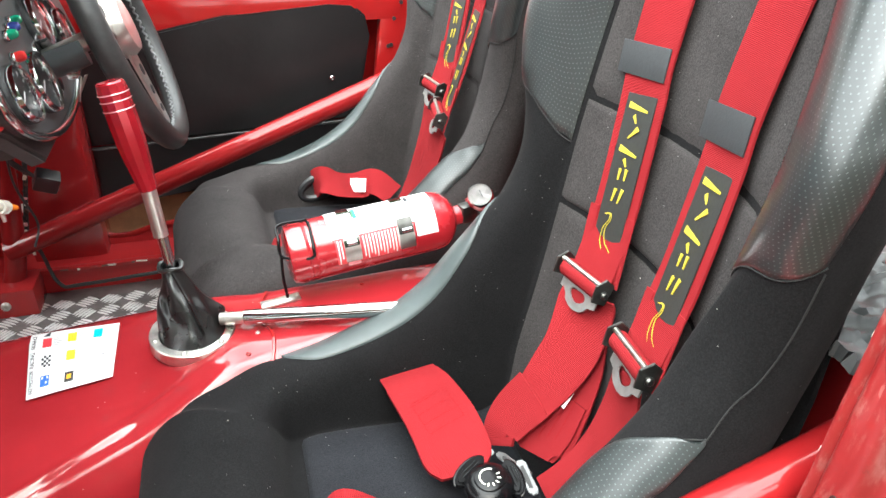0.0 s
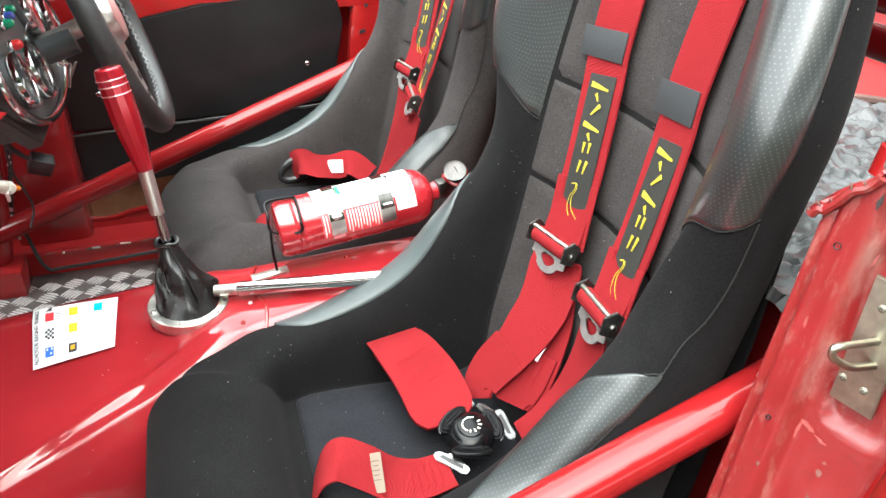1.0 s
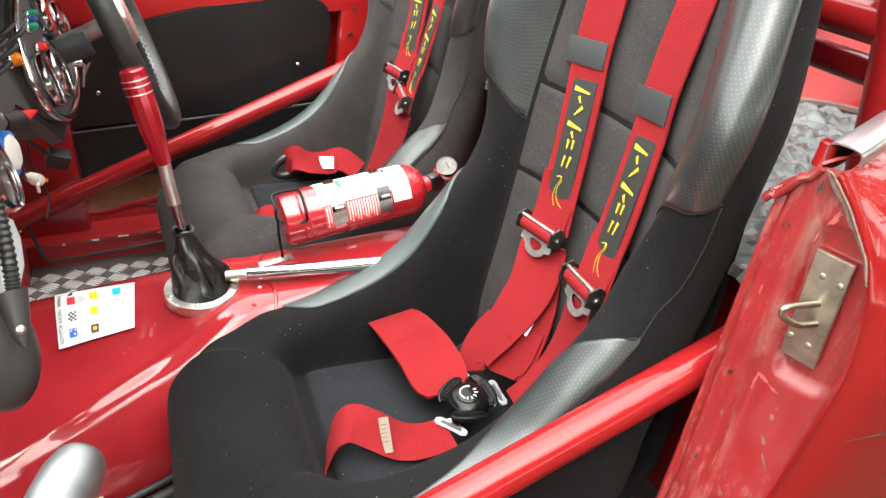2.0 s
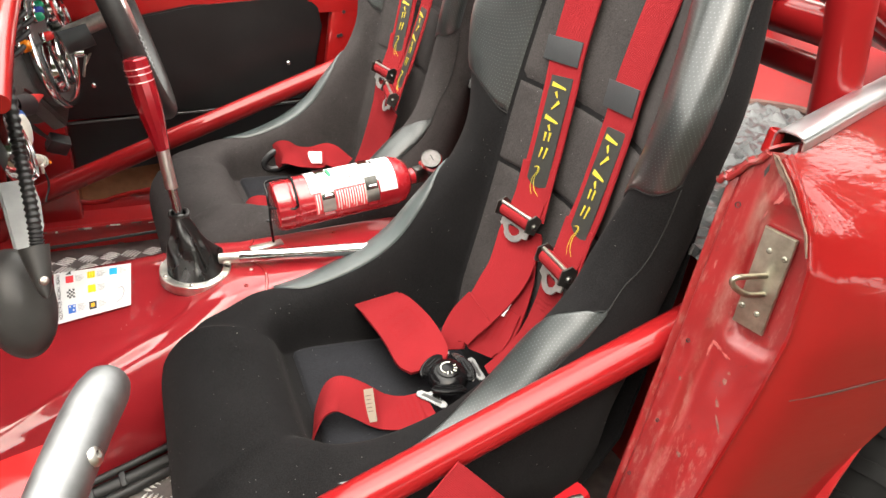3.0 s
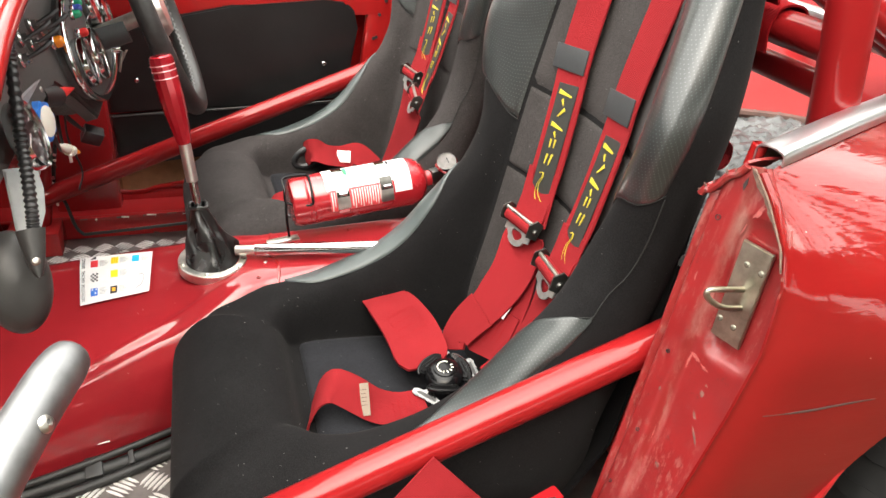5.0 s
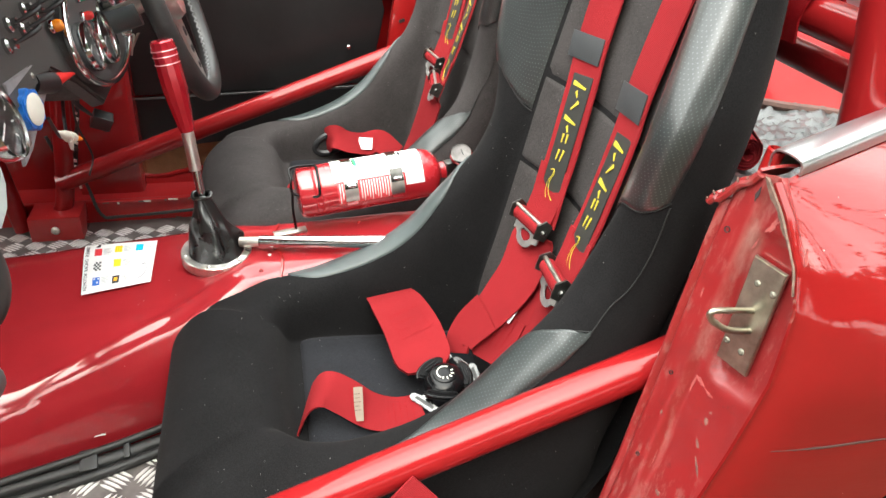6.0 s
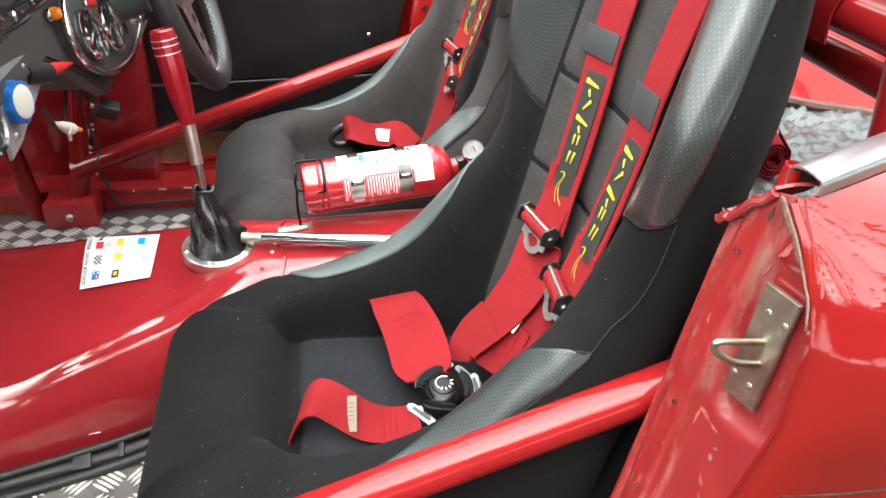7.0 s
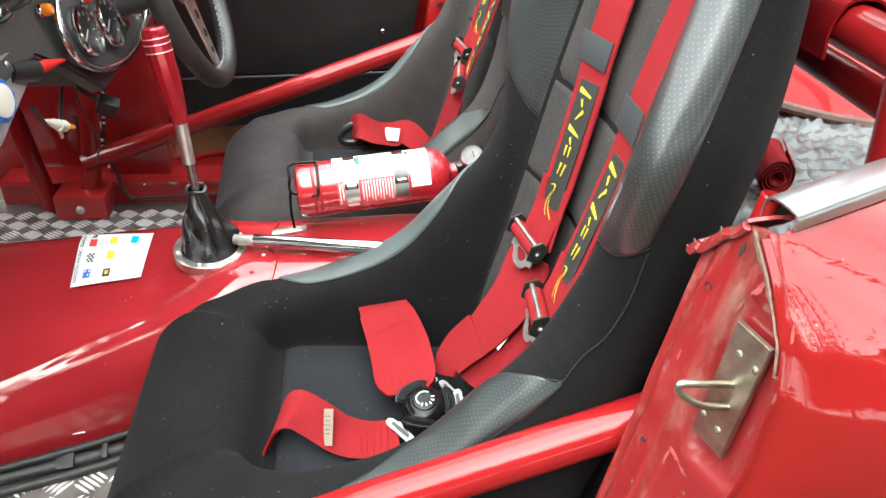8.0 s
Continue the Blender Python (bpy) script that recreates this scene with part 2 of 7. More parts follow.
white_plastic = plain("cream plastic", (0.68, 0.66, 0.58), 0.4, 0.0, 0.06)
sticker_red = plain("sticker red", (0.6, 0.03, 0.04), 0.5)
sticker_yellow = plain("sticker yellow", (0.85, 0.65, 0.02), 0.5)
sticker_orange = plain("sticker orange", (0.85, 0.4, 0.02), 0.5)
sticker_blue = plain("sticker blue", (0.03, 0.13, 0.5), 0.5)
sticker_cyan = plain("sticker cyan", (0.0, 0.38, 0.75), 0.5)
sticker_green = plain("sticker green", (0.02, 0.42, 0.12), 0.5)
anodised = plain("red anodised knob", (0.36, 0.010, 0.020), 0.24, 0.5, 0.1, 30, Coat_Weight=0.6, Coat_Roughness=0.1)
anodised_groove = plain("bare knob groove", (0.75, 0.45, 0.45), 0.3, 0.8, 0.1)
extinguisher_red = plain("extinguisher red", (0.30, 0.013, 0.019), 0.26, 0.0, 0.08, 15, Coat_Weight=0.8, Coat_Roughness=0.06)
red_plastic = plain("red plastic", (0.62, 0.02, 0.02), 0.35)
orange_lens = plain("amber lens", (0.85, 0.25, 0.02), 0.2)
green_lens = plain("green lens", (0.02, 0.35, 0.18), 0.15)
blue_lens = plain("blue lens", (0.05, 0.09, 0.4), 0.15)
dial_face = plain("black dial", (0.02, 0.02, 0.021), 0.4)
cardboard = plain("brown board", (0.30, 0.17, 0.08), 0.85, 0.0, 0.3, 20, 0.15)
wire_black = plain("black wire", (0.015, 0.015, 0.015), 0.5, 0.0, 0.2)
wheel_leather = plain("black wheel leather", (0.02, 0.02, 0.02), 0.4, 0.0, 0.3, 120, 0.2)
seam_thread = plain("seam shadow thread", (0.008, 0.008, 0.008), 0.9)
spoke_alloy = plain("pale spoke alloy", (0.66, 0.62, 0.58), 0.34, 1.0, 0.15, 25)
ring_alloy = plain("mottled ring alloy", (0.58, 0.57, 0.53), 0.30, 1.0, 0.45, 26, 0.1)
rust = plain("surface grime", (0.09, 0.045, 0.035), 0.7, 0.0, 0.4, 60, 0.2)


def make_mat_vinyl():
    """Creased grey sheet on the shelf behind the seats."""
    m = Nodes("creased grey vinyl", (0.12, 0.125, 0.13), 0.30, Specular_IOR_Level=0.4, Coat_Weight=0.15, Coat_Roughness=0.3, Coat_IOR=1.55)
    warp = m.node("ShaderNodeTexNoise")
    warp.inputs["Scale"].default_value = 30
    shift = m.node("ShaderNodeVectorMath", operation="MULTIPLY_ADD")
    m.link(m.coords(), warp.inputs["Vector"])
    m.link(warp.outputs["Color"], shift.inputs[0])
    shift.inputs[1].default_value = (0.05, 0.05, 0.05)
    m.link(m.coords(), shift.inputs[2])
    cells = m.node("ShaderNodeTexVoronoi", feature="DISTANCE_TO_EDGE")
    cells.inputs["Scale"].default_value = 42
    m.link(shift.outputs[0], cells.inputs["Vector"])
    crease = m.ramp(cells.outputs["Distance"], [(0.0, (0, 0, 0)), (0.22, (1, 1, 1))])
    fold = m.noise(7, 4, 0.6)
    m.colour(m.ramp(fold, [(0.3, (0.035, 0.038, 0.039)), (0.7, (0.095, 0.100, 0.102))]))
    m.bump(crease, 0.05, 0.004, m.bump(fold, 0.3, 0.015))
    return m.mat


shelf_vinyl = make_mat_vinyl()


def make_glass():
    m = Nodes("gauge glass", (1, 1, 1), 0.03, Transmission_Weight=1.0, IOR=1.02)
    return m.mat


glass = make_glass()


def make_asphalt():
    m = Nodes("asphalt", (0.05, 0.036, 0.022), 0.95, Specular_IOR_Level=0.1)
    n = m.noise(180, 4)
    m.colour(m.ramp(m.mix(0.5, n, m.noise(2, 4)), [(0.3, (0.034, 0.024, 0.014)), (0.7, (0.062, 0.045, 0.027))]))
    m.bump(n, 0.6, 0.01)
    return m.mat


asphalt = make_asphalt()

# ---- mesh helpers: a shape is (verts, faces, uvs or None) ----


def add_mesh(name, shape, material, sharp=40):
    verts, faces, uvs = shape
    me = bpy.data.meshes.new(name)
    me.from_pydata([(v[0] * UNIT, v[1] * UNIT, v[2] * UNIT) for v in verts], [], [tuple(f) for f in faces])
    if uvs is not None:
        layer = me.uv_layers.new(name="map")
        idx = np.empty(len(me.loops), dtype=np.int32)
        me.loops.foreach_get("vertex_index", idx)
        layer.data.foreach_set("uv", np.asarray(uvs, dtype=np.float32)[idx].ravel())
    me.polygons.foreach_set("use_smooth", [True] * len(me.polygons))
    me.materials.append(material)
    me.validate()
    me.update()
    me.set_sharp_from_angle(angle=radians(sharp))
    return new(name, me)


def thing(name, at, label, category, group="", kind=""):
    """An empty at the base of a thing."""
    ob = new(name)
    ob.empty_display_size = 0.05
    ob.location = Vector(at) * UNIT
    return tagged(ob, label, category, group, kind)


def root_of(ob):
    """Where a parent's own axes stand; the parts keep the plan's axes."""
    return Vector(ob.location) if ob.parent is None else Vector((0, 0, 0))


def part(name, shape, material, parent, label="", sharp=40):
    """A mesh in the plan's coordinates under a thing or a part."""
    ob = add_mesh(name, shape, material, sharp)
    ob.parent = parent
    ob.matrix_parent_inverse = Matrix.Translation(-root_of(parent))
    if label:
        ob["label"] = label
    return ob


def join(*shapes):
    verts, faces, uvs = [], [], []
    has = all(s[2] is not None for s in shapes)
    for v, f, u in shapes:
        k = len(verts)
        verts += [tuple(p) for p in v]
        faces += [tuple(i + k for i in q) for q in f]
        if has:
            uvs += [tuple(p) for p in u]
    return verts, faces, (uvs if has else None)


def moved(shape, m):
    return [m @ Vector(v) for v in shape[0]], shape[1], shape[2]


def spline(points, n):
    """A smooth curve through the points, n samples."""
    p = np.array(points, dtype=float)
    k = len(p)
    if k == 2:
        t = np.linspace(0, 1, n)[:, None]
        return p[0] * (1 - t) + p[1] * t
    ext = np.vstack([2 * p[0] - p[1], p, 2 * p[-1] - p[-2]])
    out = []
    for s in np.linspace(0, k - 1, n):
        i = min(int(s), k - 2)
        t = s - i
        a, b, c, d = ext[i], ext[i + 1], ext[i + 2], ext[i + 3]
        out.append(0.5 * (2 * b + (c - a) * t + (2 * a - 5 * b + 4 * c - d) * t * t + (3 * b - a - 3 * c + d) * t ** 3))
    return np.array(out)


def grid(rows, closed_v=False, uv=None):
    """A sheet from rows of points."""
    n, m = len(rows), len(rows[0])
    verts = [tuple(p) for r in rows for p in r]
    faces = []
    for i in range(n - 1):
        for j in range(m if closed_v else m - 1):
            k = (j + 1) % m
            faces.append((i * m + j, i * m + k, (i + 1) * m + k, (i + 1) * m + j))
    return verts, faces, uv


def metric_uv(rows):
    """UVs in metres along a sheet of rows."""
    r = np.array(rows, dtype=float)
    du = np.linalg.norm(np.diff(r, axis=1), axis=2)
    dv = np.linalg.norm(np.diff(r, axis=0), axis=2)
    u = np.concatenate([np.zeros((len(r), 1)), np.cumsum(du, axis=1)], axis=1)
    u -= u[:, u.shape[1] // 2][:, None]
    mid = np.concatenate([[0], np.cumsum(dv.mean(axis=1))])
    v = np.repeat(mid[:, None], r.shape[1], axis=1)
    return np.stack([u, v], axis=2).reshape(-1, 2)


def thick(rows, depth, uv=None):
    """A sheet with thickness: depth against its normals, with its rim closed."""
    r = np.array(rows, dtype=float)
    n, m = r.shape[:2]
    gu = np.gradient(r, axis=1)
    gv = np.gradient(r, axis=0)
    nn = np.cross(gu, gv)
    nn /= np.linalg.norm(nn, axis=2)[:, :, None] + 1e-12
    low = r - nn * depth
    verts = [tuple(p) for p in r.reshape(-1, 3)] + [tuple(p) for p in low.reshape(-1, 3)]
    k = n * m
    faces = []
    for i in range(n - 1):
        for j in range(m - 1):
            a, b, c, d = i * m + j, i * m + j + 1, (i + 1) * m + j + 1, (i + 1) * m + j
            faces.append((a, b, c, d))
            faces.append((k + d, k + c, k + b, k + a))
    edge = [(0, j) for j in range(m)] + [(i, m - 1) for i in range(1, n)] + [(n - 1, j) for j in range(m - 2, -1, -1)] + [(i, 0) for i in range(n - 2, 0, -1)]
    ids = [i * m + j for i, j in edge]
    for a, b in zip(ids, ids[1:] + ids[:1]):
        faces.append((a, k + a, k + b, b))
    uvs = None
    if uv is not None:
        uvs = np.vstack([uv, uv])
    return verts, faces, uvs


def tube(points, radius, sides=14, samples=0, caps=True):
    """A round tube along a smooth path. radius: one, or one for each sample."""
    p = spline(points, samples or (2 if len(points) == 2 else 8 * len(points)))
    n = len(p)
    rad = np.full(n, radius) if np.isscalar(radius) else np.interp(np.linspace(0, 1, n), np.linspace(0, 1, len(radius)), radius)
    tan = np.gradient(p, axis=0)
    tan /= np.linalg.norm(tan, axis=1)[:, None]
    ref = np.array((0, 0, 1.0)) if abs(tan[0][2]) < 0.9 else np.array((1.0, 0, 0))
    rows, length = [], 0
    uv = []
    for i in range(n):
        if i:
            length += np.linalg.norm(p[i] - p[i - 1])
        a = np.cross(tan[i], ref)
        a /= np.linalg.norm(a)
        b = np.cross(a, tan[i])
        ref = b
        ang = np.linspace(0, 2 * math.pi, sides, endpoint=False)
        rows.append([p[i] + rad[i] * (a * math.cos(t) + b * math.sin(t)) for t in ang])
        uv += [(rad[i] * t, length) for t in ang]
    verts, faces, _ = grid(rows, True)
    if caps:
        faces.append(tuple(range(sides))[::-1])
        faces.append(tuple((n - 1) * sides + j for j in range(sides)))
    return verts, faces, uv


def lathe(profile, m=Matrix(), sides=28):
    """Turn (radius, height) pairs about z, then place by m."""
    rows = [[(r * math.cos(t), r * math.sin(t), h) for t in np.linspace(0, 2 * math.pi, sides, endpoint=False)] for r, h in profile]
    verts, faces, _ = grid(rows, True)
    faces = [f[::-1] for f in faces]
    if profile[0][0] > 0:
        faces.append(tuple(range(sides)))
    if profile[-1][0] > 0:
        faces.append(tuple((len(profile) - 1) * sides + j for j in range(sides))[::-1])
    return moved((verts, faces, None), m)


def block(size, m=Matrix(), bevel=0.003, segments=2):
    """A box of that size about its middle with rounded edges."""
    bm = bmesh.new()
    bmesh.ops.create_cube(bm, size=1.0)
    bmesh.ops.scale(bm, vec=size, verts=bm.verts)
    if bevel:
        bmesh.ops.bevel(bm, geom=bm.edges[:], offset=bevel, segments=segments, affect="EDGES", profile=0.6)
    verts = [m @ v.co for v in bm.verts]
    bm.verts.index_update()
    faces = [tuple(v.index for v in f.verts) for f in bm.faces]
    bm.free()
    return verts, faces, None


def slab(outline, m, depth, bevel=0.0):
    """A flat plate: its outline in xy, depth down from z = 0, placed by m."""
    bm = bmesh.new()
    vs = [bm.verts.new((x, y, 0)) for x, y in outline]
    f = bm.faces.new(vs)
    f.normal_update()
    if f.normal.z < 0:
        f.normal_flip()
    ret = bmesh.ops.extrude_face_region(bm, geom=[f])
    low = [v for v in ret["geom"] if isinstance(v, bmesh.types.BMVert)]
    bmesh.ops.translate(bm, vec=(0, 0, -depth), verts=low)
    bmesh.ops.recalc_face_normals(bm, faces=bm.faces[:])
    if bevel:
        es = [e for e in bm.edges if abs(e.verts[0].co.z) < 1e-6 and abs(e.verts[1].co.z) < 1e-6]
        bmesh.ops.bevel(bm, geom=es, offset=bevel, segments=2, affect="EDGES")
    bm.verts.index_update()
    verts = [m @ v.co for v in bm.verts]
    faces = [tuple(v.index for v in f.verts) for f in bm.faces]
    bm.free()
    return verts, faces, None


def ribbon(points, sides, width, depth=0.0016, samples=0, crown=0.0, cols=7):
    """A strap: a band along the path, its width along the side vectors."""
    n = samples or 8 * len(points)
    p = spline(points, n)
    s = spline(sides, n)
    s /= np.linalg.norm(s, axis=1)[:, None]
    w = np.full(n, width) if np.isscalar(width) else np.interp(np.linspace(0, 1, n), np.linspace(0, 1, len(width)), width)
    tan = np.gradient(p, axis=0)
    tan /= np.linalg.norm(tan, axis=1)[:, None]
    s = s - tan * (s * tan).sum(axis=1)[:, None]
    s /= np.linalg.norm(s, axis=1)[:, None]
    nor = np.cross(s, tan)
    rows = []
    for i in range(n):
        rows.append([p[i] + s[i] * w[i] * c + nor[i] * crown * (1 - (2 * c) ** 2) for c in np.linspace(-0.5, 0.5, cols)])
    return thick(rows, depth, metric_uv(rows))


def axes(x, y, z, at):
    """A pose from three axes and a place."""
    x, y, z = Vector(x).normalized(), Vector(y).normalized(), Vector(z).normalized()
    return Matrix(((x.x, y.x, z.x, at[0]), (x.y, y.y, z.y, at[1]), (x.z, y.z, z.z, at[2]), (0, 0, 0, 1)))


def facing(at, normal, up=(0, 0, 1)):
    """A pose whose z points along the normal and whose y points as far up as it can."""
    z = Vector(normal).normalized()
    x = Vector(up).cross(z).normalized()
    return axes(x, z.cross(x), z, at)


def along(a, b):
    """A pose at a whose z points to b."""
    d = Vector(b) - Vector(a)
    up = (0, 0, 1) if abs(d.normalized().z) < 0.95 else (1, 0, 0)
    return facing(a, d, up)


def ellipse(a, b, n=32, start=0.0, end=2 * math.pi):
    return [(a * math.cos(t), b * math.sin(t)) for t in np.linspace(start, end, n, endpoint=False)]


def screw(name, at, normal, radius, parent, material=None, label=""):
    """A domed head with a recessed slot."""
    m = facing(at, normal)
    s = lathe([(radius, -0.001), (radius, radius * 0.25), (radius * 0.75, radius * 0.55), (radius * 0.38, radius * 0.65), (radius * 0.34, radius * 0.35), (0, radius * 0.35)], m, 12)
    return part(name, s, material or steel, parent, label)

# ---- ground and car tub ----
FLOOR = 0.19
MID = 0.865

ground = add_mesh("ground", grid([[(x, y, 0) for x in np.linspace(-300, 300, 7)] for y in np.linspace(-300, 300, 7)]), asphalt)
tagged(ground, "brown leaf-stained asphalt ground under the parked car", "ground", kind="structure")



def floor_z(y):
    """The floor falls a little towards the far side."""
    return FLOOR - 0.05 * (y - 0.69)


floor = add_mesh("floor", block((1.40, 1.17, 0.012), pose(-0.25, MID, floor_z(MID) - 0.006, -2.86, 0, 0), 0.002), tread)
tagged(floor, "aluminium chequer plate car floor with raised bars", "floor", kind="structure")


def tread_bars():
    """Raised bars in groups of five, the groups turned crosswise in turn."""
    verts, faces = [], []

    def bar(cx, cy, ang, length, width, h):
        c, s = math.cos(ang), math.sin(ang)
        ring = [(-0.5, 0, 0), (-0.3, -0.5, 0), (0.3, -0.5, 0), (0.5, 0, 0), (0.3, 0.5, 0), (-0.3, 0.5, 0)]
        k = len(verts)
        for shrink, z in ((1.0, 0.0), (0.75, h)):
            for u, v, _ in ring:
                x, y = u * length * shrink, v * width * shrink
                verts.append((cx + c * x - s * y, cy + s * x + c * y, floor_z(cy + s * x + c * y) + z))
        for i in range(6):
            j = (i + 1) % 6
            faces.append((k + i, k + j, k + 6 + j, k + 6 + i))
        faces.append(tuple(k + 6 + i for i in range(6)))

    pitch = 0.041
    for y0, y1, x0, x1 in ((0.30, 0.72, -0.62, 0.02), (1.00, 1.42, -0.75, -0.02)):
        for i in range(int((x1 - x0) / pitch)):
            for j in range(int((y1 - y0) / pitch)):
                ang = radians(45 if (i + j) % 2 else -45) + radians(8)
                cx, cy = x0 + i * pitch, y0 + j * pitch
                for k in range(5):
                    o = (k - 2) * 0.0070
                    bar(cx - math.sin(ang) * o, cy + math.cos(ang) * o, ang, 0.036 - 0.003 * abs(k - 2), 0.0040, 0.0018)
    return verts, faces, None


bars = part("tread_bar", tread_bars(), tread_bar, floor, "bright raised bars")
tagged(bars, kind="stuff")

# tunnel: near base, top and far base change along the car
TUN_X = [-0.95, -0.60, -0.42, -0.32, -0.22, -0.15, -0.08, 0.0, 0.08, 0.2, 0.45]
TUN_N = [0.50, 0.575, 0.620, 0.650, 0.680, 0.705, 0.735, 0.765, 0.785, 0.79, 0.79]
TUN_F = [1.25, 1.15, 1.10, 1.07, 1.05, 1.03, 1.0, 0.965, 0.95, 0.945, 0.945]
TUN_Z = [0.36, 0.355, 0.362, 0.370, 0.380, 0.386, 0.390, 0.392, 0.398, 0.405, 0.41]
TUN_P = [0.62, 0.62, 0.62, 0.60, 0.55, 0.5, 0.42, 0.34, 0.28, 0.25, 0.25]


def tunnel_lean(x, y):
    """The fore part of the tunnel's top falls away to both sides."""
    f = min(1.0, max(0.0, (-0.02 - x) / 0.13))
    f = f * f * (3 - 2 * f)
    return -0.27 * f * min(0.11, max(0.0, 0.900 - y)) - 0.38 * f * min(0.10, max(0.0, y - 0.925))


def tunnel_point(x, a):
    """A point of the tunnel's skin; a from 0 (near base) to pi (far base)."""
    n, f, z, p = (np.interp(x, TUN_X, q) for q in (TUN_N, TUN_F, TUN_Z, TUN_P))
    c, s = -math.cos(a), math.sin(a)
    y = (n + f) / 2 + (f - n) / 2 * math.copysign(abs(c) ** p, c)
    z = 0.155 + (z - 0.155) * abs(s) ** p
    z += tunnel_lean(x, y) * min(1.0, max(0.0, (z - 0.2) / 0.12))
    # folds in the sheet, fanning forward from the gaiter along the near shoulder
    if -0.40 < x < 0.02 and y < 0.87:
        u = (-0.02 - x) / 0.36
        for shift, high in ((0.0, 0.0045), (0.026, 0.0035), (0.050, 0.0022)):
            line = 0.815 - shift - (0.150 - 0.6 * shift) * u
            z += high * max(0.0, math.sin(math.pi * min(1.0, max(0.0, u * 1.05 + 0.08)))) * math.exp(-((y - line) / 0.0075) ** 2)
    return x, y, z


tunnel_rows = [[tunnel_point(x, a) for a in np.linspace(0.0, math.pi, 141)] for x in np.linspace(-0.95, 0.45, 141)]
tunnel = add_mesh("transmission_tunnel", thick(tunnel_rows, -0.003), paint_tunnel, 60)
tagged(tunnel, "glossy red painted transmission tunnel between the seats", "car tunnel", kind="structure")


def on_tunnel(x, y, lift=0.0):
    """The place and normal of the tunnel's skin over x, y."""
    best = min((tunnel_point(x, a) for a in np.linspace(0.15, math.pi - 0.15, 400)), key=lambda p: abs(p[1] - y))
    a = [min((tunnel_point(x + d, a) for a in np.linspace(0.15, math.pi - 0.15, 400)), key=lambda p: abs(p[1] - y - e)) for d, e in ((0.004, 0), (0, 0.004))]
    n = (Vector(a[0]) - Vector(best)).cross(Vector(a[1]) - Vector(best)).normalized()
    if n.z < 0:
        n = -n
    return Vector(best) + n * lift, n


# rivets and the folded seam of the tunnel cover
for x, y in ((0.003, 0.838), (0.06, 0.84), (0.14, 0.90), (-0.01, 0.80)):
    p, n = on_tunnel(x, y)
    screw("rivet", p, n, 0.0030, tunnel, steel if y == 0.838 else paint)
seam = [on_tunnel(0.015 + 0.006 * math.sin(i), y, 0.0012)[0] for i, y in enumerate(np.linspace(0.785, 0.945, 9))]
part("cover_seam", tube(seam, 0.0022, 6, 24), paint, tunnel)
bracket = part("cover_bracket", block((0.05, 0.016, 0.003), pose(0.035, 0.893, 0.397, 0, -3, 8), 0.001), steel, tunnel, "small bare steel bracket")
screw("bolt", (0.05, 0.895, 0.399), (0, 0, 1), 0.005, bracket)

# wiring loom along the foot of the tunnel
loom = thing("wiring_loom", (-0.3, 0.65, FLOOR), "black taped wiring loom clipped along the tunnel foot", "wiring")
for k, (o, r, h) in enumerate(((0.0, 0.010, 0.011), (-0.018, 0.007, 0.008), (0.004, 0.005, 0.026))):
    pts = [(x, np.interp(x, TUN_X, TUN_N) - 0.016 + o + 0.004 * math.sin(9 * x + k), FLOOR + h) for x in np.linspace(-0.7, -0.02, 8)]
    part("cable", tube(pts, r, 10, 50), wire_black, loom)
for x, wide in ((-0.245, 0.022), (-0.20, 0.008), (-0.36, 0.008)):
    y = np.interp(x, TUN_X, TUN_N) - 0.018
    part("clip", block((wide, 0.030, 0.018), pose(x, y, FLOOR + 0.016, 20, 0, 8), 0.003), wire_black, loom)
part("clip_tab", block((0.03, 0.014, 0.0015), pose(-0.24, 0.682, FLOOR + 0.036, -30, 0, 8), 0.0005), white_plastic, loom, "torn pale paper tab")

# sills and side panels of the tub
sill_far = add_mesh("inner_sill_far", block((1.25, 0.10, 0.090), pose(0.02, 1.475, 0.163), 0.006), paint_tub)
tagged(sill_far, "scuffed red inner sill box beside the floor", "car sill", kind="structure")
part("sill_flange", block((1.25, 0.012, 0.008), pose(0.02, 1.421, 0.203), 0.002), paint_tub, sill_far, "folded top flange")
pipe = tube([(-0.42, 1.41, 0.36), (-0.40, 1.408, 0.30), (-0.365, 1.405, 0.26), (-0.345, 1.40, 0.185), (-0.30, 1.402, 0.176), (-0.1, 1.408, 0.182), (0.1, 1.41, 0.186)], 0.0035, 8, 60)
pipe_thing = thing("fuel_pipe", (-0.3, 1.4, 0.2), "thin dark pipe running along the inner sill", "pipe")
part("pipe", pipe, wire_black, pipe_thing)
sill_near = add_mesh("inner_sill_near", block((1.4, 0.09, 0.17), pose(-0.28, 0.262, FLOOR + 0.075), 0.01), paint_tub)
tagged(sill_near, "red painted sill box beneath the open doorway", "car sill", kind="structure")
bulkhead = add_mesh("front_bulkhead", block((0.02, 1.3, 0.62), pose(-0.96, MID, 0.45), 0.004), paint_tub)
tagged(bulkhead, "red painted footwell bulkhead", "bulkhead", kind="structure")
kick = add_mesh("footwell_side_panel", block((0.58, 0.02, 0.58), pose(-0.67, 1.50, 0.46), 0.004), paint_tub)
tagged(kick, "dark red painted footwell side panel", "side panel", kind="structure")
kick_n = add_mesh("footwell_side_panel", block((0.40, 0.02, 0.58), pose(-0.76, 0.27, 0.46), 0.004), paint_tub)
tagged(kick_n, "red painted footwell side panel below the scuttle", "side panel", kind="structure")
post = add_mesh("hinge_post", block((0.13, 0.08, 0.58), pose(-0.325, 1.49, 0.46), 0.012), paint_tub)
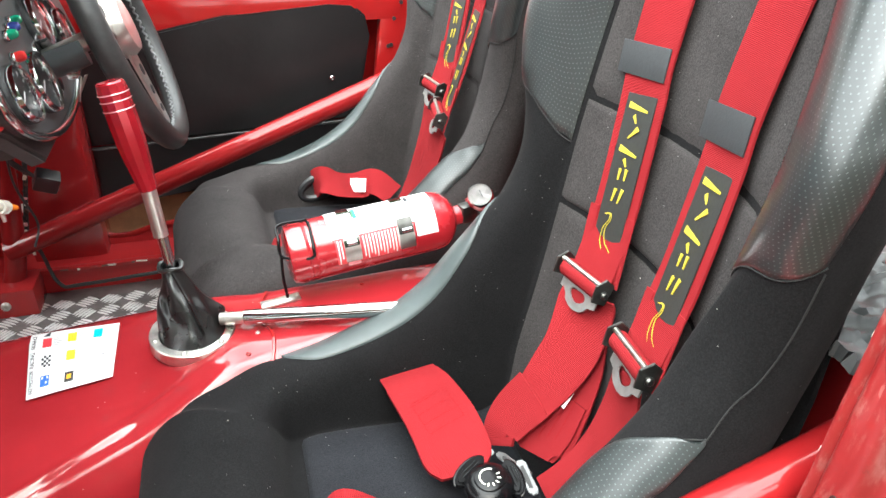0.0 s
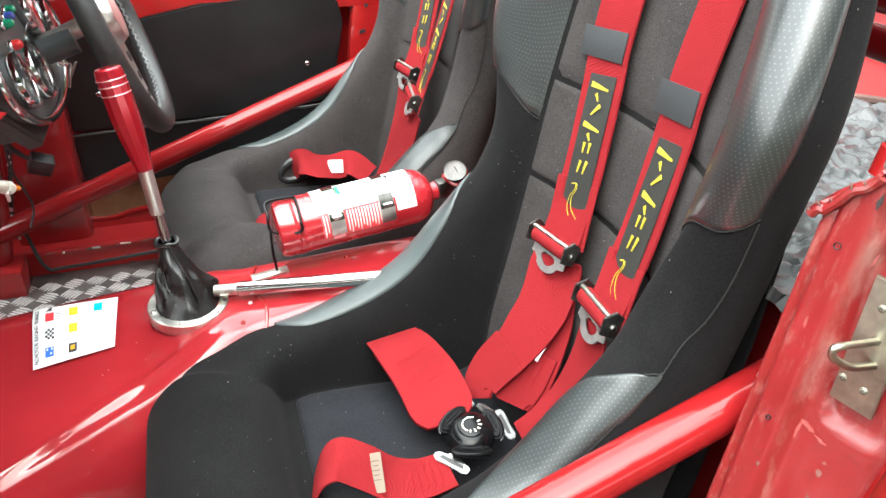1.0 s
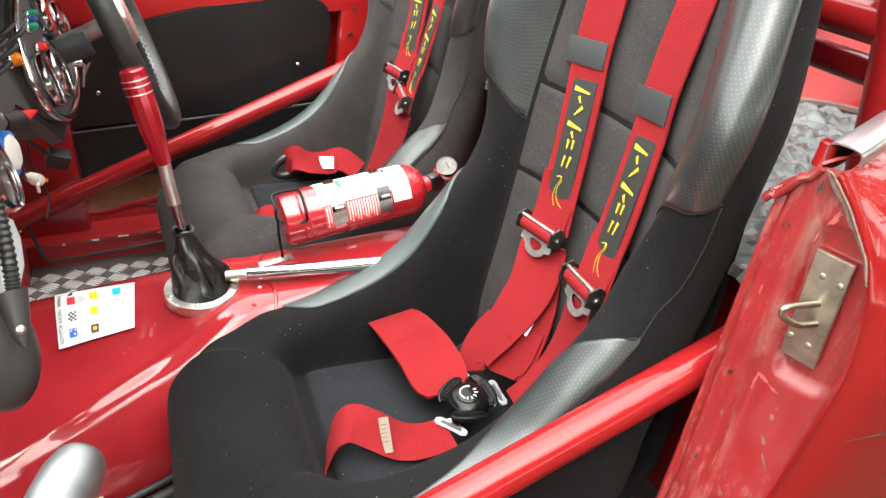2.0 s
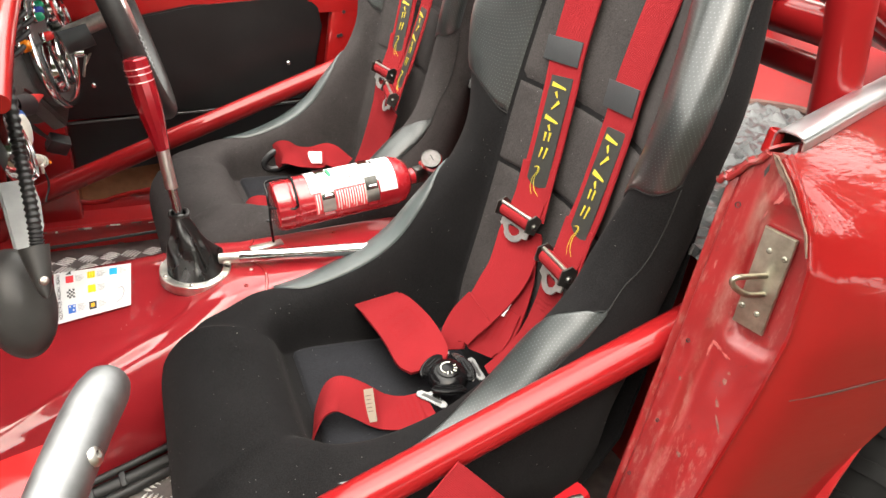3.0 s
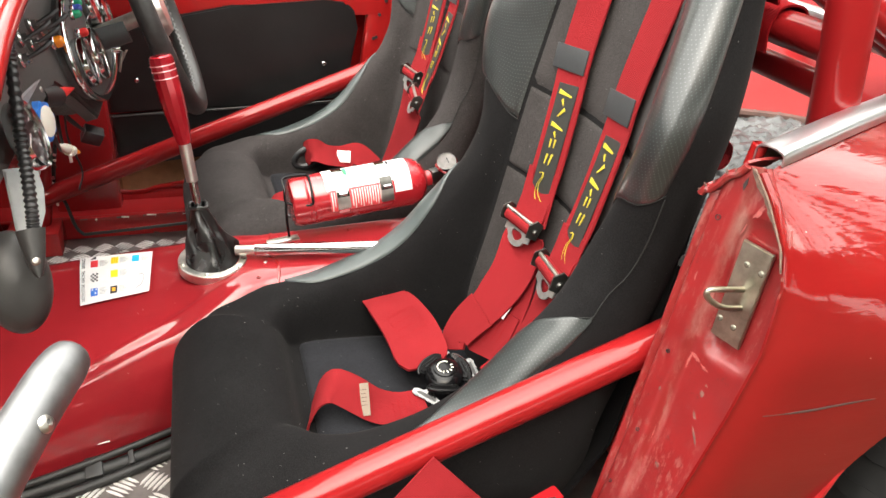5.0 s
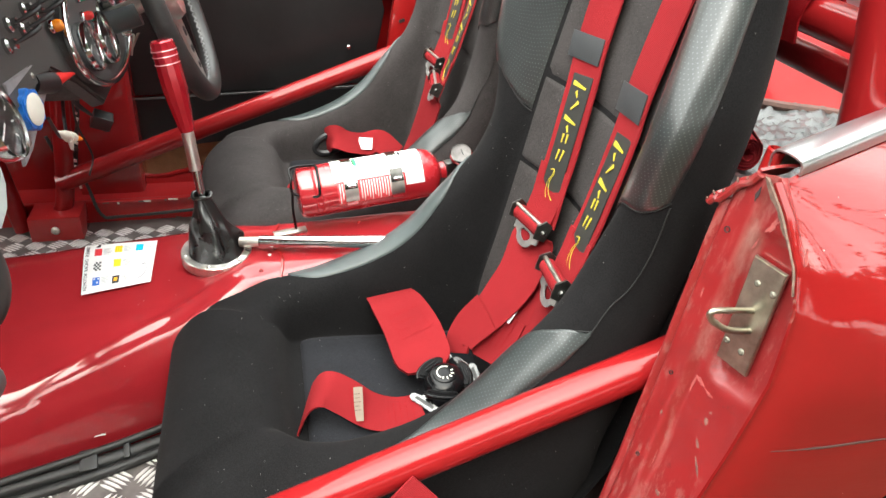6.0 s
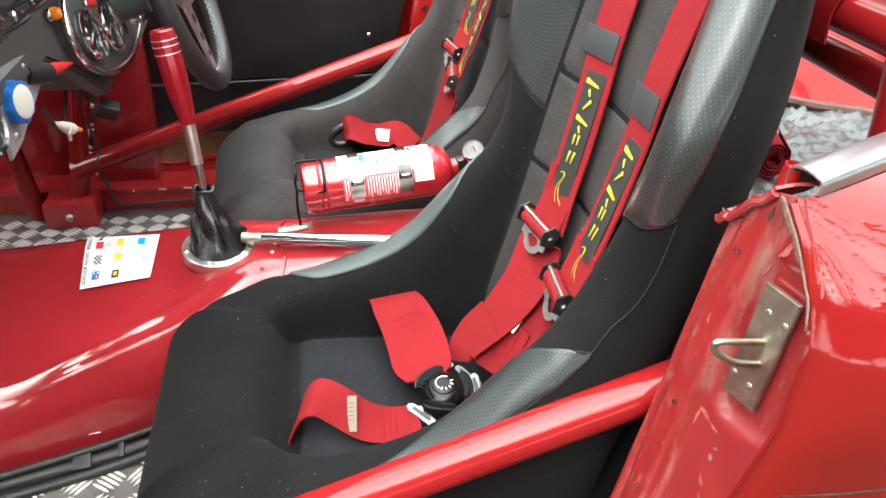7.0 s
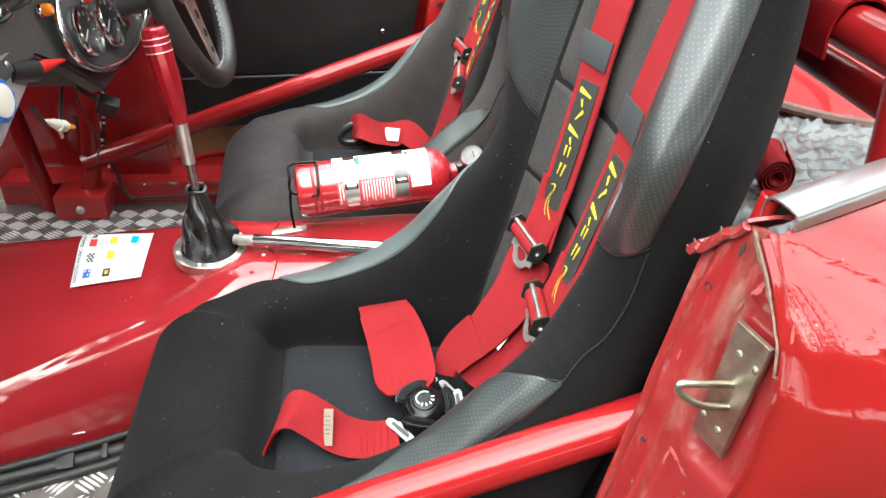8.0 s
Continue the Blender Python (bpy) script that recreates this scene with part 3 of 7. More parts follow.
tagged(post, "red painted door hinge post with flaking edge", "door post", kind="structure")
for i, z in enumerate(np.linspace(0.23, 0.62, 14)):
    part("paint_flake", block((0.005 + 0.003 * (i % 3), 0.0015, 0.012 + 0.006 * (i % 2)), pose(-0.386 + 0.003 * (i % 2), 1.4492, z, 0, 10 * (i % 3), 0), 0.0004), white_plastic if i % 3 == 0 else rust, post)

flake_rnd = random.Random(3)
for k in range(22):
    x = -0.33 + 0.028 * k + flake_rnd.uniform(-0.01, 0.01)
    part("paint_flake", block((flake_rnd.uniform(0.004, 0.022), 0.0016, flake_rnd.uniform(0.0012, 0.004)), pose(x, 1.4146, 0.2035 + flake_rnd.uniform(-0.003, 0.002), 0, flake_rnd.uniform(-6, 6), 0), 0.0003), (rust, white_plastic, rust, steel)[k % 4], sill_far)
for k in range(9):
    x = -0.30 + 0.05 * k + flake_rnd.uniform(-0.02, 0.02)
    part("rust_spot", block((flake_rnd.uniform(0.006, 0.02), 0.0012, flake_rnd.uniform(0.002, 0.005)), pose(x, 1.4246, 0.15 + flake_rnd.uniform(-0.012, 0.035), 0, flake_rnd.uniform(-20, 20), 0), 0.0003), rust, sill_far)

cord = thing("taped_cord", (-0.37, 1.44, 0.25), "frayed pale and dark taped cord down the hinge post", "wiring")
cord_line = [(-0.325, 1.438, 0.55), (-0.350, 1.434, 0.44), (-0.364, 1.432, 0.37), (-0.377, 1.430, 0.31), (-0.388, 1.428, 0.245)]
part("cord", tube(cord_line, 0.0040, 8, 60), wire_black, cord)
cp = spline(cord_line, 40)
for k in range(1, 38, 2):
    part("torn_tape", block((0.006, 0.0035, flake_rnd.uniform(0.004, 0.010)), Matrix.Translation(Vector(cp[k]) + Vector((flake_rnd.uniform(-0.002, 0.002), -0.004, 0))) @ pose(0, 0, 0, flake_rnd.uniform(-25, 25), flake_rnd.uniform(-30, 30), 0), 0.0008), (white_plastic, rust, wire_black, anodised_groove)[(k // 2) % 4], cord)

# far door, closed: a red frame round a black trim card, with a pocket below
door = thing("far_door", (0.0, 1.56, 0.25), "closed red car door with black vinyl trim card", "car door")
part("outer_skin", block((0.66, 0.02, 0.52), pose(0.02, 1.60, 0.46), 0.006), paint, door)
top = [[(x, y, z) for x in np.linspace(-0.29, 0.36, 12)] for y, z in ((1.535, 0.60), (1.533, 0.645), (1.54, 0.672), (1.575, 0.69), (1.60, 0.675))]
part("top_rail", thick(top, 0.008), paint, door, "red top rail")
part("rear_frame", block((0.075, 0.03, 0.44), pose(0.318, 1.55, 0.46, 0, 7, 0), 0.008), paint, door)
part("front_frame", block((0.05, 0.03, 0.42), pose(-0.268, 1.55, 0.46), 0.008), paint_tub, door)
card_edge = [(-0.262, 0.395), (-0.262, 0.56), (-0.20, 0.585), (-0.10, 0.603), (0.02, 0.625), (0.20, 0.637), (0.245, 0.632), (0.268, 0.61), (0.276, 0.57), (0.262, 0.50), (0.245, 0.43), (0.23, 0.41), (0.0, 0.40)]
card = part("trim_card", slab([(x, z) for x, z in card_edge], axes((1, 0, 0), (0, 0, 1), (0, -1, 0), (0, 1.530, 0)), 0.012, 0.004), leather_plain, door, "black vinyl trim card")
low_card = [(-0.262, 0.27), (-0.262, 0.392), (0.23, 0.407), (0.225, 0.33), (0.1, 0.30), (-0.1, 0.285)]
part("lower_card", slab(low_card, axes((1, 0, 0), (0, 0, 1), (0, -1, 0), (0, 1.526, 0)), 0.012, 0.004), leather_plain, door, "black vinyl pocket cover")
part("piping", tube([(-0.262, 1.519, 0.393), (-0.02, 1.519, 0.401), (0.235, 1.519, 0.41)], 0.0014, 8), plain("grey piping", (0.06, 0.06, 0.06), 0.4), card, "pale stitched piping")
for x, z in ((0.196, 0.497), (-0.20, 0.47)):
    screw("stud", (x, 1.518, z), (0, -1, 0), 0.0055, card, chrome)
lower = [[(x, y, z) for x in np.linspace(-0.29, 0.34, 14)] for y, z in ((1.50, 0.224), (1.495, 0.216), (1.495, 0.20), (1.51, 0.19))]
part("lower_rail", thick(lower, 0.006), paint_tub, door, "red lower rail of the door pocket")
lip = [(-0.335, 1.498, 0.295), (-0.305, 1.497, 0.253), (-0.283, 1.497, 0.237), (-0.254, 1.496, 0.224), (-0.215, 1.495, 0.224), (-0.166, 1.495, 0.235), (0.0, 1.495, 0.250), (0.34, 1.497, 0.27)]
part("pocket_lip", tube(lip, 0.006, 8, 40), paint, door)
part("pocket_end", slab([(-0.34, 0.19), (-0.34, 0.30), (-0.305, 0.252), (-0.283, 0.236), (-0.255, 0.223), (-0.215, 0.223), (-0.166, 0.234), (-0.05, 0.240), (-0.05, 0.19)], axes((1, 0, 0), (0, 0, 1), (0, -1, 0), (0, 1.497, 0)), 0.006, 0.002), paint_tub, door)
board = thing("brown_board", (-0.18, 1.515, 0.26), "torn brown hardboard panel inside the door pocket", "board")
part("board", slab([(-0.300, 0.205), (-0.285, 0.236), (-0.250, 0.256), (-0.215, 0.275), (-0.159, 0.299), (-0.11, 0.318), (-0.055, 0.310), (-0.055, 0.205)], axes((1, 0, 0), (0, 0.25, 1), (0, -1, 0.25), (0, 1.505, 0)), 0.006, 0.001), cardboard, board)
rear_post = add_mesh("far_door_pillar", join(block((0.10, 0.05, 0.56), pose(0.385, 1.50, 0.47, 0, 8, 0), 0.015), block((0.02, 0.10, 0.5), pose(0.43, 1.48, 0.47, 0, 8, 0), 0.006)), paint)
tagged(rear_post, "red door pillar with drilled holes", "door pillar", kind="structure")
for x, z in ((0.325, 0.60), (0.318, 0.55), (0.312, 0.548), (0.34, 0.63)):
    part("hole", lathe([(0.004, 0), (0.004, 0.0016), (0.0025, 0.0018), (0, 0.001)], facing((x, 1.534, z), (0, -1, 0)), 10), wire_black, rear_post)

# ---- near door pillar and rear quarter ----
quarter = thing("rear_quarter", (0.6, 0.25, 0.2), "glossy red rear body quarter with scuffed door pillar", "car body")
# outer edge of the shut face: y at heights; the face is one leaning plane
EDGE_Z = [0.18, 0.30, 0.42, 0.53, 0.60, 0.66, 0.69, 0.722, 0.742]
EDGE_Y = [0.272, 0.266, 0.257, 0.247, 0.243, 0.250, 0.262, 0.286, 0.306]


def face_x(y, z):
    return 0.373 + 0.15 * (z - 0.661) - 0.34 * (y - 0.296)


def edge_y(z):
    return float(np.interp(z, EDGE_Z, EDGE_Y))


INNER_Y = 0.346


def inner_y(z):
    """The inner edge of the face; its top slopes up to the trim."""
    return float(np.interp(z, [0.700, 0.742], [INNER_Y, 0.318]))


def pillar_rows():
    """The shut face, from its inner edge out to the skin, with a pressed rib, a sunk field round the striker."""
    rows = []
    for z in np.concatenate([np.linspace(0.18, 0.70, 90), np.linspace(0.704, 0.742, 12)]):
        yo, yi = edge_y(z), inner_y(z)
        row = []
        for u in np.linspace(0, 1, 72):
            y = yi + (yo - yi) * u
            dx = 0.012 * max(0.0, 1 - u / 0.03) * (z < 0.701) + 0.0035 * math.exp(-((y - 0.3375) / 0.0018) ** 2) + 0.006 * (1 / (1 + math.exp(min(50, (y - 0.312) / 0.0013))))
            zz = (z - 0.632) / 0.066
            yy = (y - 0.282 - 0.006 * zz) / 0.027
            r = (abs(zz) ** 4 + abs(yy) ** 4) ** 0.25
            dx += 0.007 / (1 + math.exp(min(50, (r - 1.0) / 0.022)))
            dx += 0.0014 * noise.noise((y * 40, z * 18, 3.0)) - 0.006 * max(0.0, (u - 0.9) / 0.1) ** 2
            row.append((face_x(y, z) - 0.002 + dx, y, z))
        rows.append(row)
    return rows


shut = part("door_pillar", thick(pillar_rows(), 0.003), paint_worn, quarter, "scuffed red pillar face", 50)
inner = [[(face_x(INNER_Y, z) + dx, INNER_Y + dy, z) for z in np.linspace(0.18, 0.706, 12)] for dx, dy in ((0.011, 0.001), (0.05, 0.006), (0.13, 0.012))]
part("pillar_return", thick(inner, 0.003), paint, quarter)
for y, z, r in ((0.327, 0.690, 0.0028), (0.324, 0.550, 0.0021), (0.323, 0.455, 0.0021), (0.330, 0.38, 0.002)):
    m = facing((face_x(y, z) - 0.0028 + (0.006 if y < 0.312 else 0.0), y, z), (-1, -0.34, 0.15))
    part("hole", lathe([(r * 0.95, -0.003), (r * 0.95, 0.0006), (r * 0.75, 0.0005), (r * 0.65, -0.002), (0, -0.002)], m, 12), wire_black, shut)
chip_rnd = random.Random(7)
for k in range(26):
    z = 0.30 + 0.015 * k + chip_rnd.uniform(-0.006, 0.006)
    y = 0.3452 + chip_rnd.uniform(-0.0006, 0.0004)
    part("paint_chip", block((0.0016, 0.0016, chip_rnd.uniform(0.0012, 0.005)), pose(face_x(y, z) + chip_rnd.uniform(0.002, 0.009), y, z, 0, 8, 0), 0.0004), white_plastic if k % 3 == 0 else rust, shut)

# scrapes and grime on the shut face, thin and ragged
SCRAPE = plain("ground in dirt", (0.13, 0.055, 0.045), 0.75, 0.0, 0.5, 160, 0.3)
PALE = plain("rubbed pale paint", (0.25, 0.055, 0.050), 0.6, 0.0, 0.35, 200, 0.3)


def scrape(y, z, wide, high, turn, mat, seed):
    rnd = random.Random(seed)
    out = []
    for k in range(15):
        a = 2 * math.pi * k / 15
        r = rnd.uniform(0.45, 1.0)
        out.append((wide * r * math.cos(a), high * r * math.sin(a)))
    row = min(range(len(PILLAR)), key=lambda i: abs(PILLAR[i][0][2] - z))
    p = min(PILLAR[row], key=lambda q: abs(q[1] - y))
    m = facing((p[0] - 0.0003, y, z), (-1, -0.34, 0.15)) @ pose(0, 0, 0, 0, 0, turn)
    part("scrape", slab(out, m, 0.0002), mat, shut)


PILLAR = pillar_rows()
for k, (y, z, w_, h_, turn) in enumerate(((0.286, 0.540, 0.0035, 0.009, 25), (0.284, 0.527, 0.003, 0.004, 0), (0.300, 0.706, 0.003, 0.010, -20), (0.309, 0.690, 0.0015, 0.012, -8), (0.309, 0.61, 0.0012, 0.020, -4), (0.307, 0.55, 0.0016, 0.012, -6), (0.301, 0.556, 0.008, 0.0028, -24), (0.291, 0.551, 0.006, 0.0020, -20), (0.281, 0.50, 0.002, 0.010, 30), (0.274, 0.484, 0.0016, 0.012, 28), (0.311, 0.46, 0.0014, 0.016, -3), (0.262, 0.700, 0.002, 0.008, 15), (0.327, 0.63, 0.0012, 0.008, 0), (0.318, 0.51, 0.002, 0.003, 0), (0.296, 0.43, 0.003, 0.004, 40))):
    scrape(y, z, w_, h_, turn, SCRAPE if k in (0, 1, 8, 9, 13, 14) else PALE, 60 + k)

# striker plate with its loop
striker = thing("door_striker", (0.36, 0.29, 0.62), "tarnished steel striker plate with a wire loop on the pillar", "door striker")
P0, P1, P2, P3 = (Vector((face_x(y, z) + 0.001, y, z)) for y, z in ((0.302, 0.680), (0.2735, 0.678), (0.2695, 0.586), (0.2975, 0.5875)))
mid = (P0 + P1 + P2 + P3) / 4
px = ((P1 - P0) + (P2 - P3)).normalized()
pz = px.cross((P0 - P3)).normalized()
if pz.x > 0:
    pz = -pz
py = pz.cross(px)
pm = axes(px, py, pz, mid - pz * 0.001)
loc = [(pm.inverted() @ p) for p in (P0, P1, P2, P3)]
plate = part("plate", slab([(p.x, p.y) for p in loc], pm, 0.004, 0.0008), plate_steel, striker)
for cx, cy in ((-0.006, 0.028), (0.009, 0.027), (-0.009, -0.029), (0.006, -0.030)):
    screw("screw", pm @ Vector((cx, cy, -0.0008)), pz, 0.0030, plate, screw_steel)
loop_pts = [pm @ Vector(q) for q in ((0.000, 0.006, -0.002), (-0.004, 0.007, 0.018), (-0.009, 0.0065, 0.034), (-0.0105, 0.003, 0.037), (-0.0085, -0.003, 0.033), (-0.002, -0.010, 0.018), (0.005, -0.010, -0.002))]
part("loop", tube(loop_pts, 0.0027, 10, 44), plate_steel, striker, "bent steel wire loop")

ARCH_X, ARCH_Z, ARCH_R = 0.80, 0.33, 0.325
TRIM_X = [0.38, 0.395, 0.43, 0.505, 0.60, 0.71, 0.80, 0.84]
TRIM_Y = [0.302, 0.308, 0.322, 0.352, 0.392, 0.442, 0.525, 0.66]


def skin_point(x, z):
    """The outer skin: the front section swept back, its top following the cockpit trim."""
    ye = edge_y(z)
    back_ = max(0.0, x - face_x(ye, z) + 0.003)
    side = 0.243 - 0.016 * (1 - math.exp(-back_ / 0.012)) - 0.045 * (1 - math.exp(-back_ / 0.25)) * max(0.0, 1 - abs(z - 0.60) / 0.4)
    if z > 0.60:
        top = float(np.interp(x, TRIM_X, TRIM_Y))
        f = (ye - 0.243) / (0.306 - 0.243)
        w = (1 - math.exp(-back_ / 0.05))
        f = f * (1 - w) + w * (max(0.0, (z - 0.60) / 0.142) ** 2.6)
        y = side + f * (top - side)
    else:
        y = ye - 0.243 + side
    return x, y, z + 0.012 * (1 - math.exp(-back_ / 0.1)) * max(0.0, (z - 0.66) / 0.08)


def quarter_rows(rear):
    rows = []
    for z in np.concatenate([np.linspace(0.742, 0.66, 24), np.linspace(0.655, 0.18, 34)]):
        dz = z - ARCH_Z
        a = face_x(edge_y(z), z) - 0.007
        b = ARCH_X - math.sqrt(ARCH_R ** 2 - dz * dz) if abs(dz) < ARCH_R else ARCH_X
        if rear:
            if z < ARCH_Z + ARCH_R:
                continue
            a, b = ARCH_X, 1.5
        us = np.linspace(0, 1, 30) ** (1.0 if rear else 1.8)
        rows.append([skin_point(a + (b - a) * u, z) for u in us])
    return rows


part("wing_skin", thick(quarter_rows(False), -0.003), paint_skin, quarter, "glossy red outer skin", 60)
part("haunch", thick(quarter_rows(True), -0.003), paint_skin, quarter, sharp=60)
crease = [Vector(skin_point(x, z)) - Vector((0, 0.0008, 0)) for x, z in ((0.385, 0.540), (0.42, 0.547), (0.46, 0.553), (0.485, 0.556))]
part("skin_crease", tube(crease, [0.0003, 0.0010, 0.0009, 0.0003], 6, 24), plain("dark scrape", (0.03, 0.009, 0.006), 0.7), quarter, "dark scraped crease")
# bent flange along the sloping top of the pillar
flange = []
for v in np.linspace(0, 1, 16):
    y, z = 0.348 - 0.031 * v, 0.703 + 0.037 * v
    row = []
    for u in np.linspace(0, 1, 10):
        row.append((face_x(y, z) - 0.005 + 0.040 * u, y + 0.004 * u, z + 0.004 + 0.012 * u * (1 - v) + 0.0016 * math.sin(13 * v + 3 * u) - 0.003 * math.exp(-((v - 0.22) / 0.06) ** 2)))
    flange.append(row)
part("torn_flange", thick(flange, 0.0025), paint_worn, quarter, "bent torn flange with chipped paint")
lip_ = [Vector(r[0]) + Vector((-0.0005, 0, -0.0025)) for r in flange]
part("flange_lip", tube(lip_, 0.0034, 8, 40), paint_worn, quarter)
for k, v in enumerate((0, 2, 5, 9, 12)):
    p = Vector(flange[v][0]) + Vector((-0.003, 0, 0.0015))
    part("paint_chip", block((0.001, 0.0025 + 0.002 * (k % 2), 0.0015), Matrix.Translation(p) @ pose(0, 0, 0, 20 * k, 10, 0), 0.0003), rust, quarter)
part("tear_gap", slab([(0.0, 0.0), (0.002, 0.006), (0.001, 0.012), (-0.0015, 0.005)], facing((face_x(0.312, 0.722) - 0.007, 0.3125, 0.722), (-1, -0.34, 0.15)), 0.001), wire_black, quarter, "dark tear in the metal")
part("flange_tube", lathe([(0.0068, -0.012), (0.0072, 0.008), (0.0055, 0.009), (0.0052, -0.002), (0, -0.002)], pose(0.394, 0.336, 0.745, 6, 6, 0), 16), paint, quarter, "stub of red tube")
filler = []
for k, z in enumerate(np.linspace(0.741, 0.672, 22)):
    yo = edge_y(z)
    wide = float(np.interp(z, [0.672, 0.690, 0.715, 0.735, 0.741], [0.0012, 0.005, 0.009, 0.011, 0.008])) * (1 + 0.25 * noise.noise((0.0, 0.0, z * 160)))
    filler.append([(face_x(yo + wide * u, z) - 0.0042 - 0.0052 * max(0.0, 1 - wide * u / 0.006) + 0.0008 * noise.noise((u * 3, z * 220, 5.0)), yo + 0.0012 + wide * u, z) for u in np.linspace(0, 1, 7)])
part("filler_seam", thick(filler, 0.0015), plain("brown seam filler", (0.13, 0.080, 0.060), 0.85, 0.0, 0.5, 110, 0.5), quarter, "cracked brown seam filler")
trim_path = [(0.392, 0.3185, 0.7525), (0.43, 0.332, 0.756), (0.505, 0.362, 0.760), (0.60, 0.402, 0.762), (0.71, 0.452, 0.762), (0.80, 0.534, 0.762), (0.84, 0.67, 0.762), (0.85, 0.865, 0.762)]
trim = thing("cockpit_trim", (0.5, 0.37, 0.74), "bright polished metal cockpit edge trim", "trim")
tp = spline(trim_path, 90)
# a flat crowned top with a short outer lip and a deeper leg inside the cockpit
TRIM_SECTION = [(0.0122, -0.0085), (0.0126, -0.0010), (0.0112, 0.0015), (0.006, 0.0032), (0.0, 0.0038), (-0.006, 0.0036), (-0.0100, 0.0024), (-0.0120, -0.0008), (-0.0126, -0.008), (-0.0130, -0.024)]
trim_rows = []
for k in range(90):
    d = Vector(tp[min(k + 1, 89)] - tp[max(k - 1, 0)]).normalized()
    side = Vector((d.y, -d.x, 0)).normalized()
    up_ = side.cross(d).normalized()
    up_ = up_ if up_.z > 0 else -up_
    trim_rows.append([Vector(tp[k]) + side * a + up_ * b for a, b in TRIM_SECTION])
part("trim_strip", thick(trim_rows, 0.0015), bright_trim, trim, sharp=60)
screw("trim_screw", (0.545, 0.365, 0.760), (0, 0, 1), 0.006, trim, white_plastic)

# rear deck, shelf and bulkhead behind the seats
deck = [[(0.46 + 0.6 * u, 0.345 + 0.24 * max(0, 0.04 + 0.6 * u) + 0.02 * v, 0.752 - 0.16 * v) for u in np.linspace(0, 1, 12)] for v in np.linspace(0, 1, 4)]
part("cockpit_side", thick(deck, 0.003), paint, quarter, "red inner side of the body")
shelf = add_mesh("rear_shelf", thick([[(x, y, 0.600 + 0.03 * max(0, x - 0.60) + 0.010 * noise.noise((x * 11, y * 9, 0)) + 0.013 * abs(noise.noise((x * 46, y * 38, 2))) + 0.008 * abs(noise.noise((x * 95 + 30 * y, y * 110, 5)))) for x in np.linspace(0.40, 0.95, 130)] for y in np.linspace(0.33, 1.40, 250)], 0.012), shelf_vinyl)
tagged(shelf, "rear shelf covered with creased grey vinyl sheet", "shelf", kind="structure")
rim_ = spline([(0.60, 1.05, 0), (0.64, 0.90, 0), (0.72, 0.795, 0), (0.80, 0.745, 0), (0.845, 0.68, 0), (0.86, 0.56, 0), (0.865, 0.40, 0)], 40)
rear_panel = add_mesh("rear_panel", thick([[(x + 0.22 * u, y + 0.16 * u * max(0.0, min(1, (y - 0.5) / 0.3)), 0.604 + 0.20 * u ** 0.8) for u in np.linspace(0, 1, 12)] for x, y, _ in rim_], -0.004), paint_rear)
tagged(rear_panel, "sloping red panel behind the shelf", "rear panel", kind="structure")
part("panel_edge", tube([(x - 0.002, y - 0.002, 0.614) for x, y, _ in rim_], 0.007, 8, 80), rust, rear_panel, "worn brown edge of the sheet")
back_wall = add_mesh("rear_bulkhead", block((0.015, 1.10, 0.40), pose(0.47, MID, 0.38), 0.003), paint_tub)
tagged(back_wall, "red bulkhead behind the seats", "bulkhead", kind="structure")
boot = [[(1.06 + 0.7 * u, 0.2 + 1.33 * v, 0.752 + 0.03 * math.sin(math.pi * v) - 0.16 * u * u) for u in np.linspace(0, 1, 12)] for v in np.linspace(0, 1, 20)]
boot_ob = add_mesh("boot_deck", thick(boot, 0.004), paint)
tagged(boot_ob, "glossy red rear deck of the body", "car body", kind="structure")
SEC = [(0.335, 0.742), (0.300, 0.742), (0.246, 0.700), (0.223, 0.60), (0.215, 0.44), (0.224, 0.24), (0.24, 0.18)]
far_q = add_mesh("far_quarter", thick([[(x, 2 * MID - (y + (0.24 * max(0.0, x - 0.42) if z > 0.715 else 0)), z) for x in np.linspace(0.44, 1.5, 16)] for y, z, _ in spline([(y, z, 0) for y, z in SEC], 24)], 0.003), paint)
tagged(far_q, "glossy red far rear quarter of the body", "car body", kind="structure")

# rear wheel in its arch
prof = [(0.17, -0.09), (0.23, -0.095), (0.268, -0.085), (0.284, -0.06), (0.288, 0.0), (0.284, 0.06), (0.268, 0.085), (0.23, 0.095), (0.17, 0.09)]
wm = axes((1, 0, 0), (0, 0, 1), (0, -1, 0), (0.80, 0.285, 0.288))
tyre = part("tyre", lathe(prof, wm, 64), rubber, quarter, "black treaded rear tyre")
part("rim", lathe([(0.0, 0.05), (0.05, 0.06), (0.12, 0.03), (0.165, 0.08), (0.175, 0.088), (0.175, -0.08)], wm, 40), alloy, quarter)
for k in range(40):
    a = 2 * math.pi * k / 40
    for s in (-1, 1):
        pts = [wm @ Vector((r * math.cos(a + da), r * math.sin(a + da), s * h)) for r, da, h in ((0.2895, 0.0, 0.012), (0.2885, 0.05, 0.035), (0.286, 0.03, 0.06), (0.272, 0.03, 0.083))]
        part("tread_block", ribbon(pts, [(wm.to_3x3() @ Vector((-math.sin(a), math.cos(a), 0.3)))] * 4, 0.016, 0.007, 8, 0.0, 2), rubber, tyre)
liner = [[(ARCH_X + ARCH_R * 1.0 * math.cos(a), y, ARCH_Z + ARCH_R * math.sin(a)) for a in np.linspace(-0.3, math.pi + 0.3, 40)] for y in np.linspace(0.225, 0.52, 4)]
part("arch_liner", thick(liner, 0.003), paint_tub, quarter)

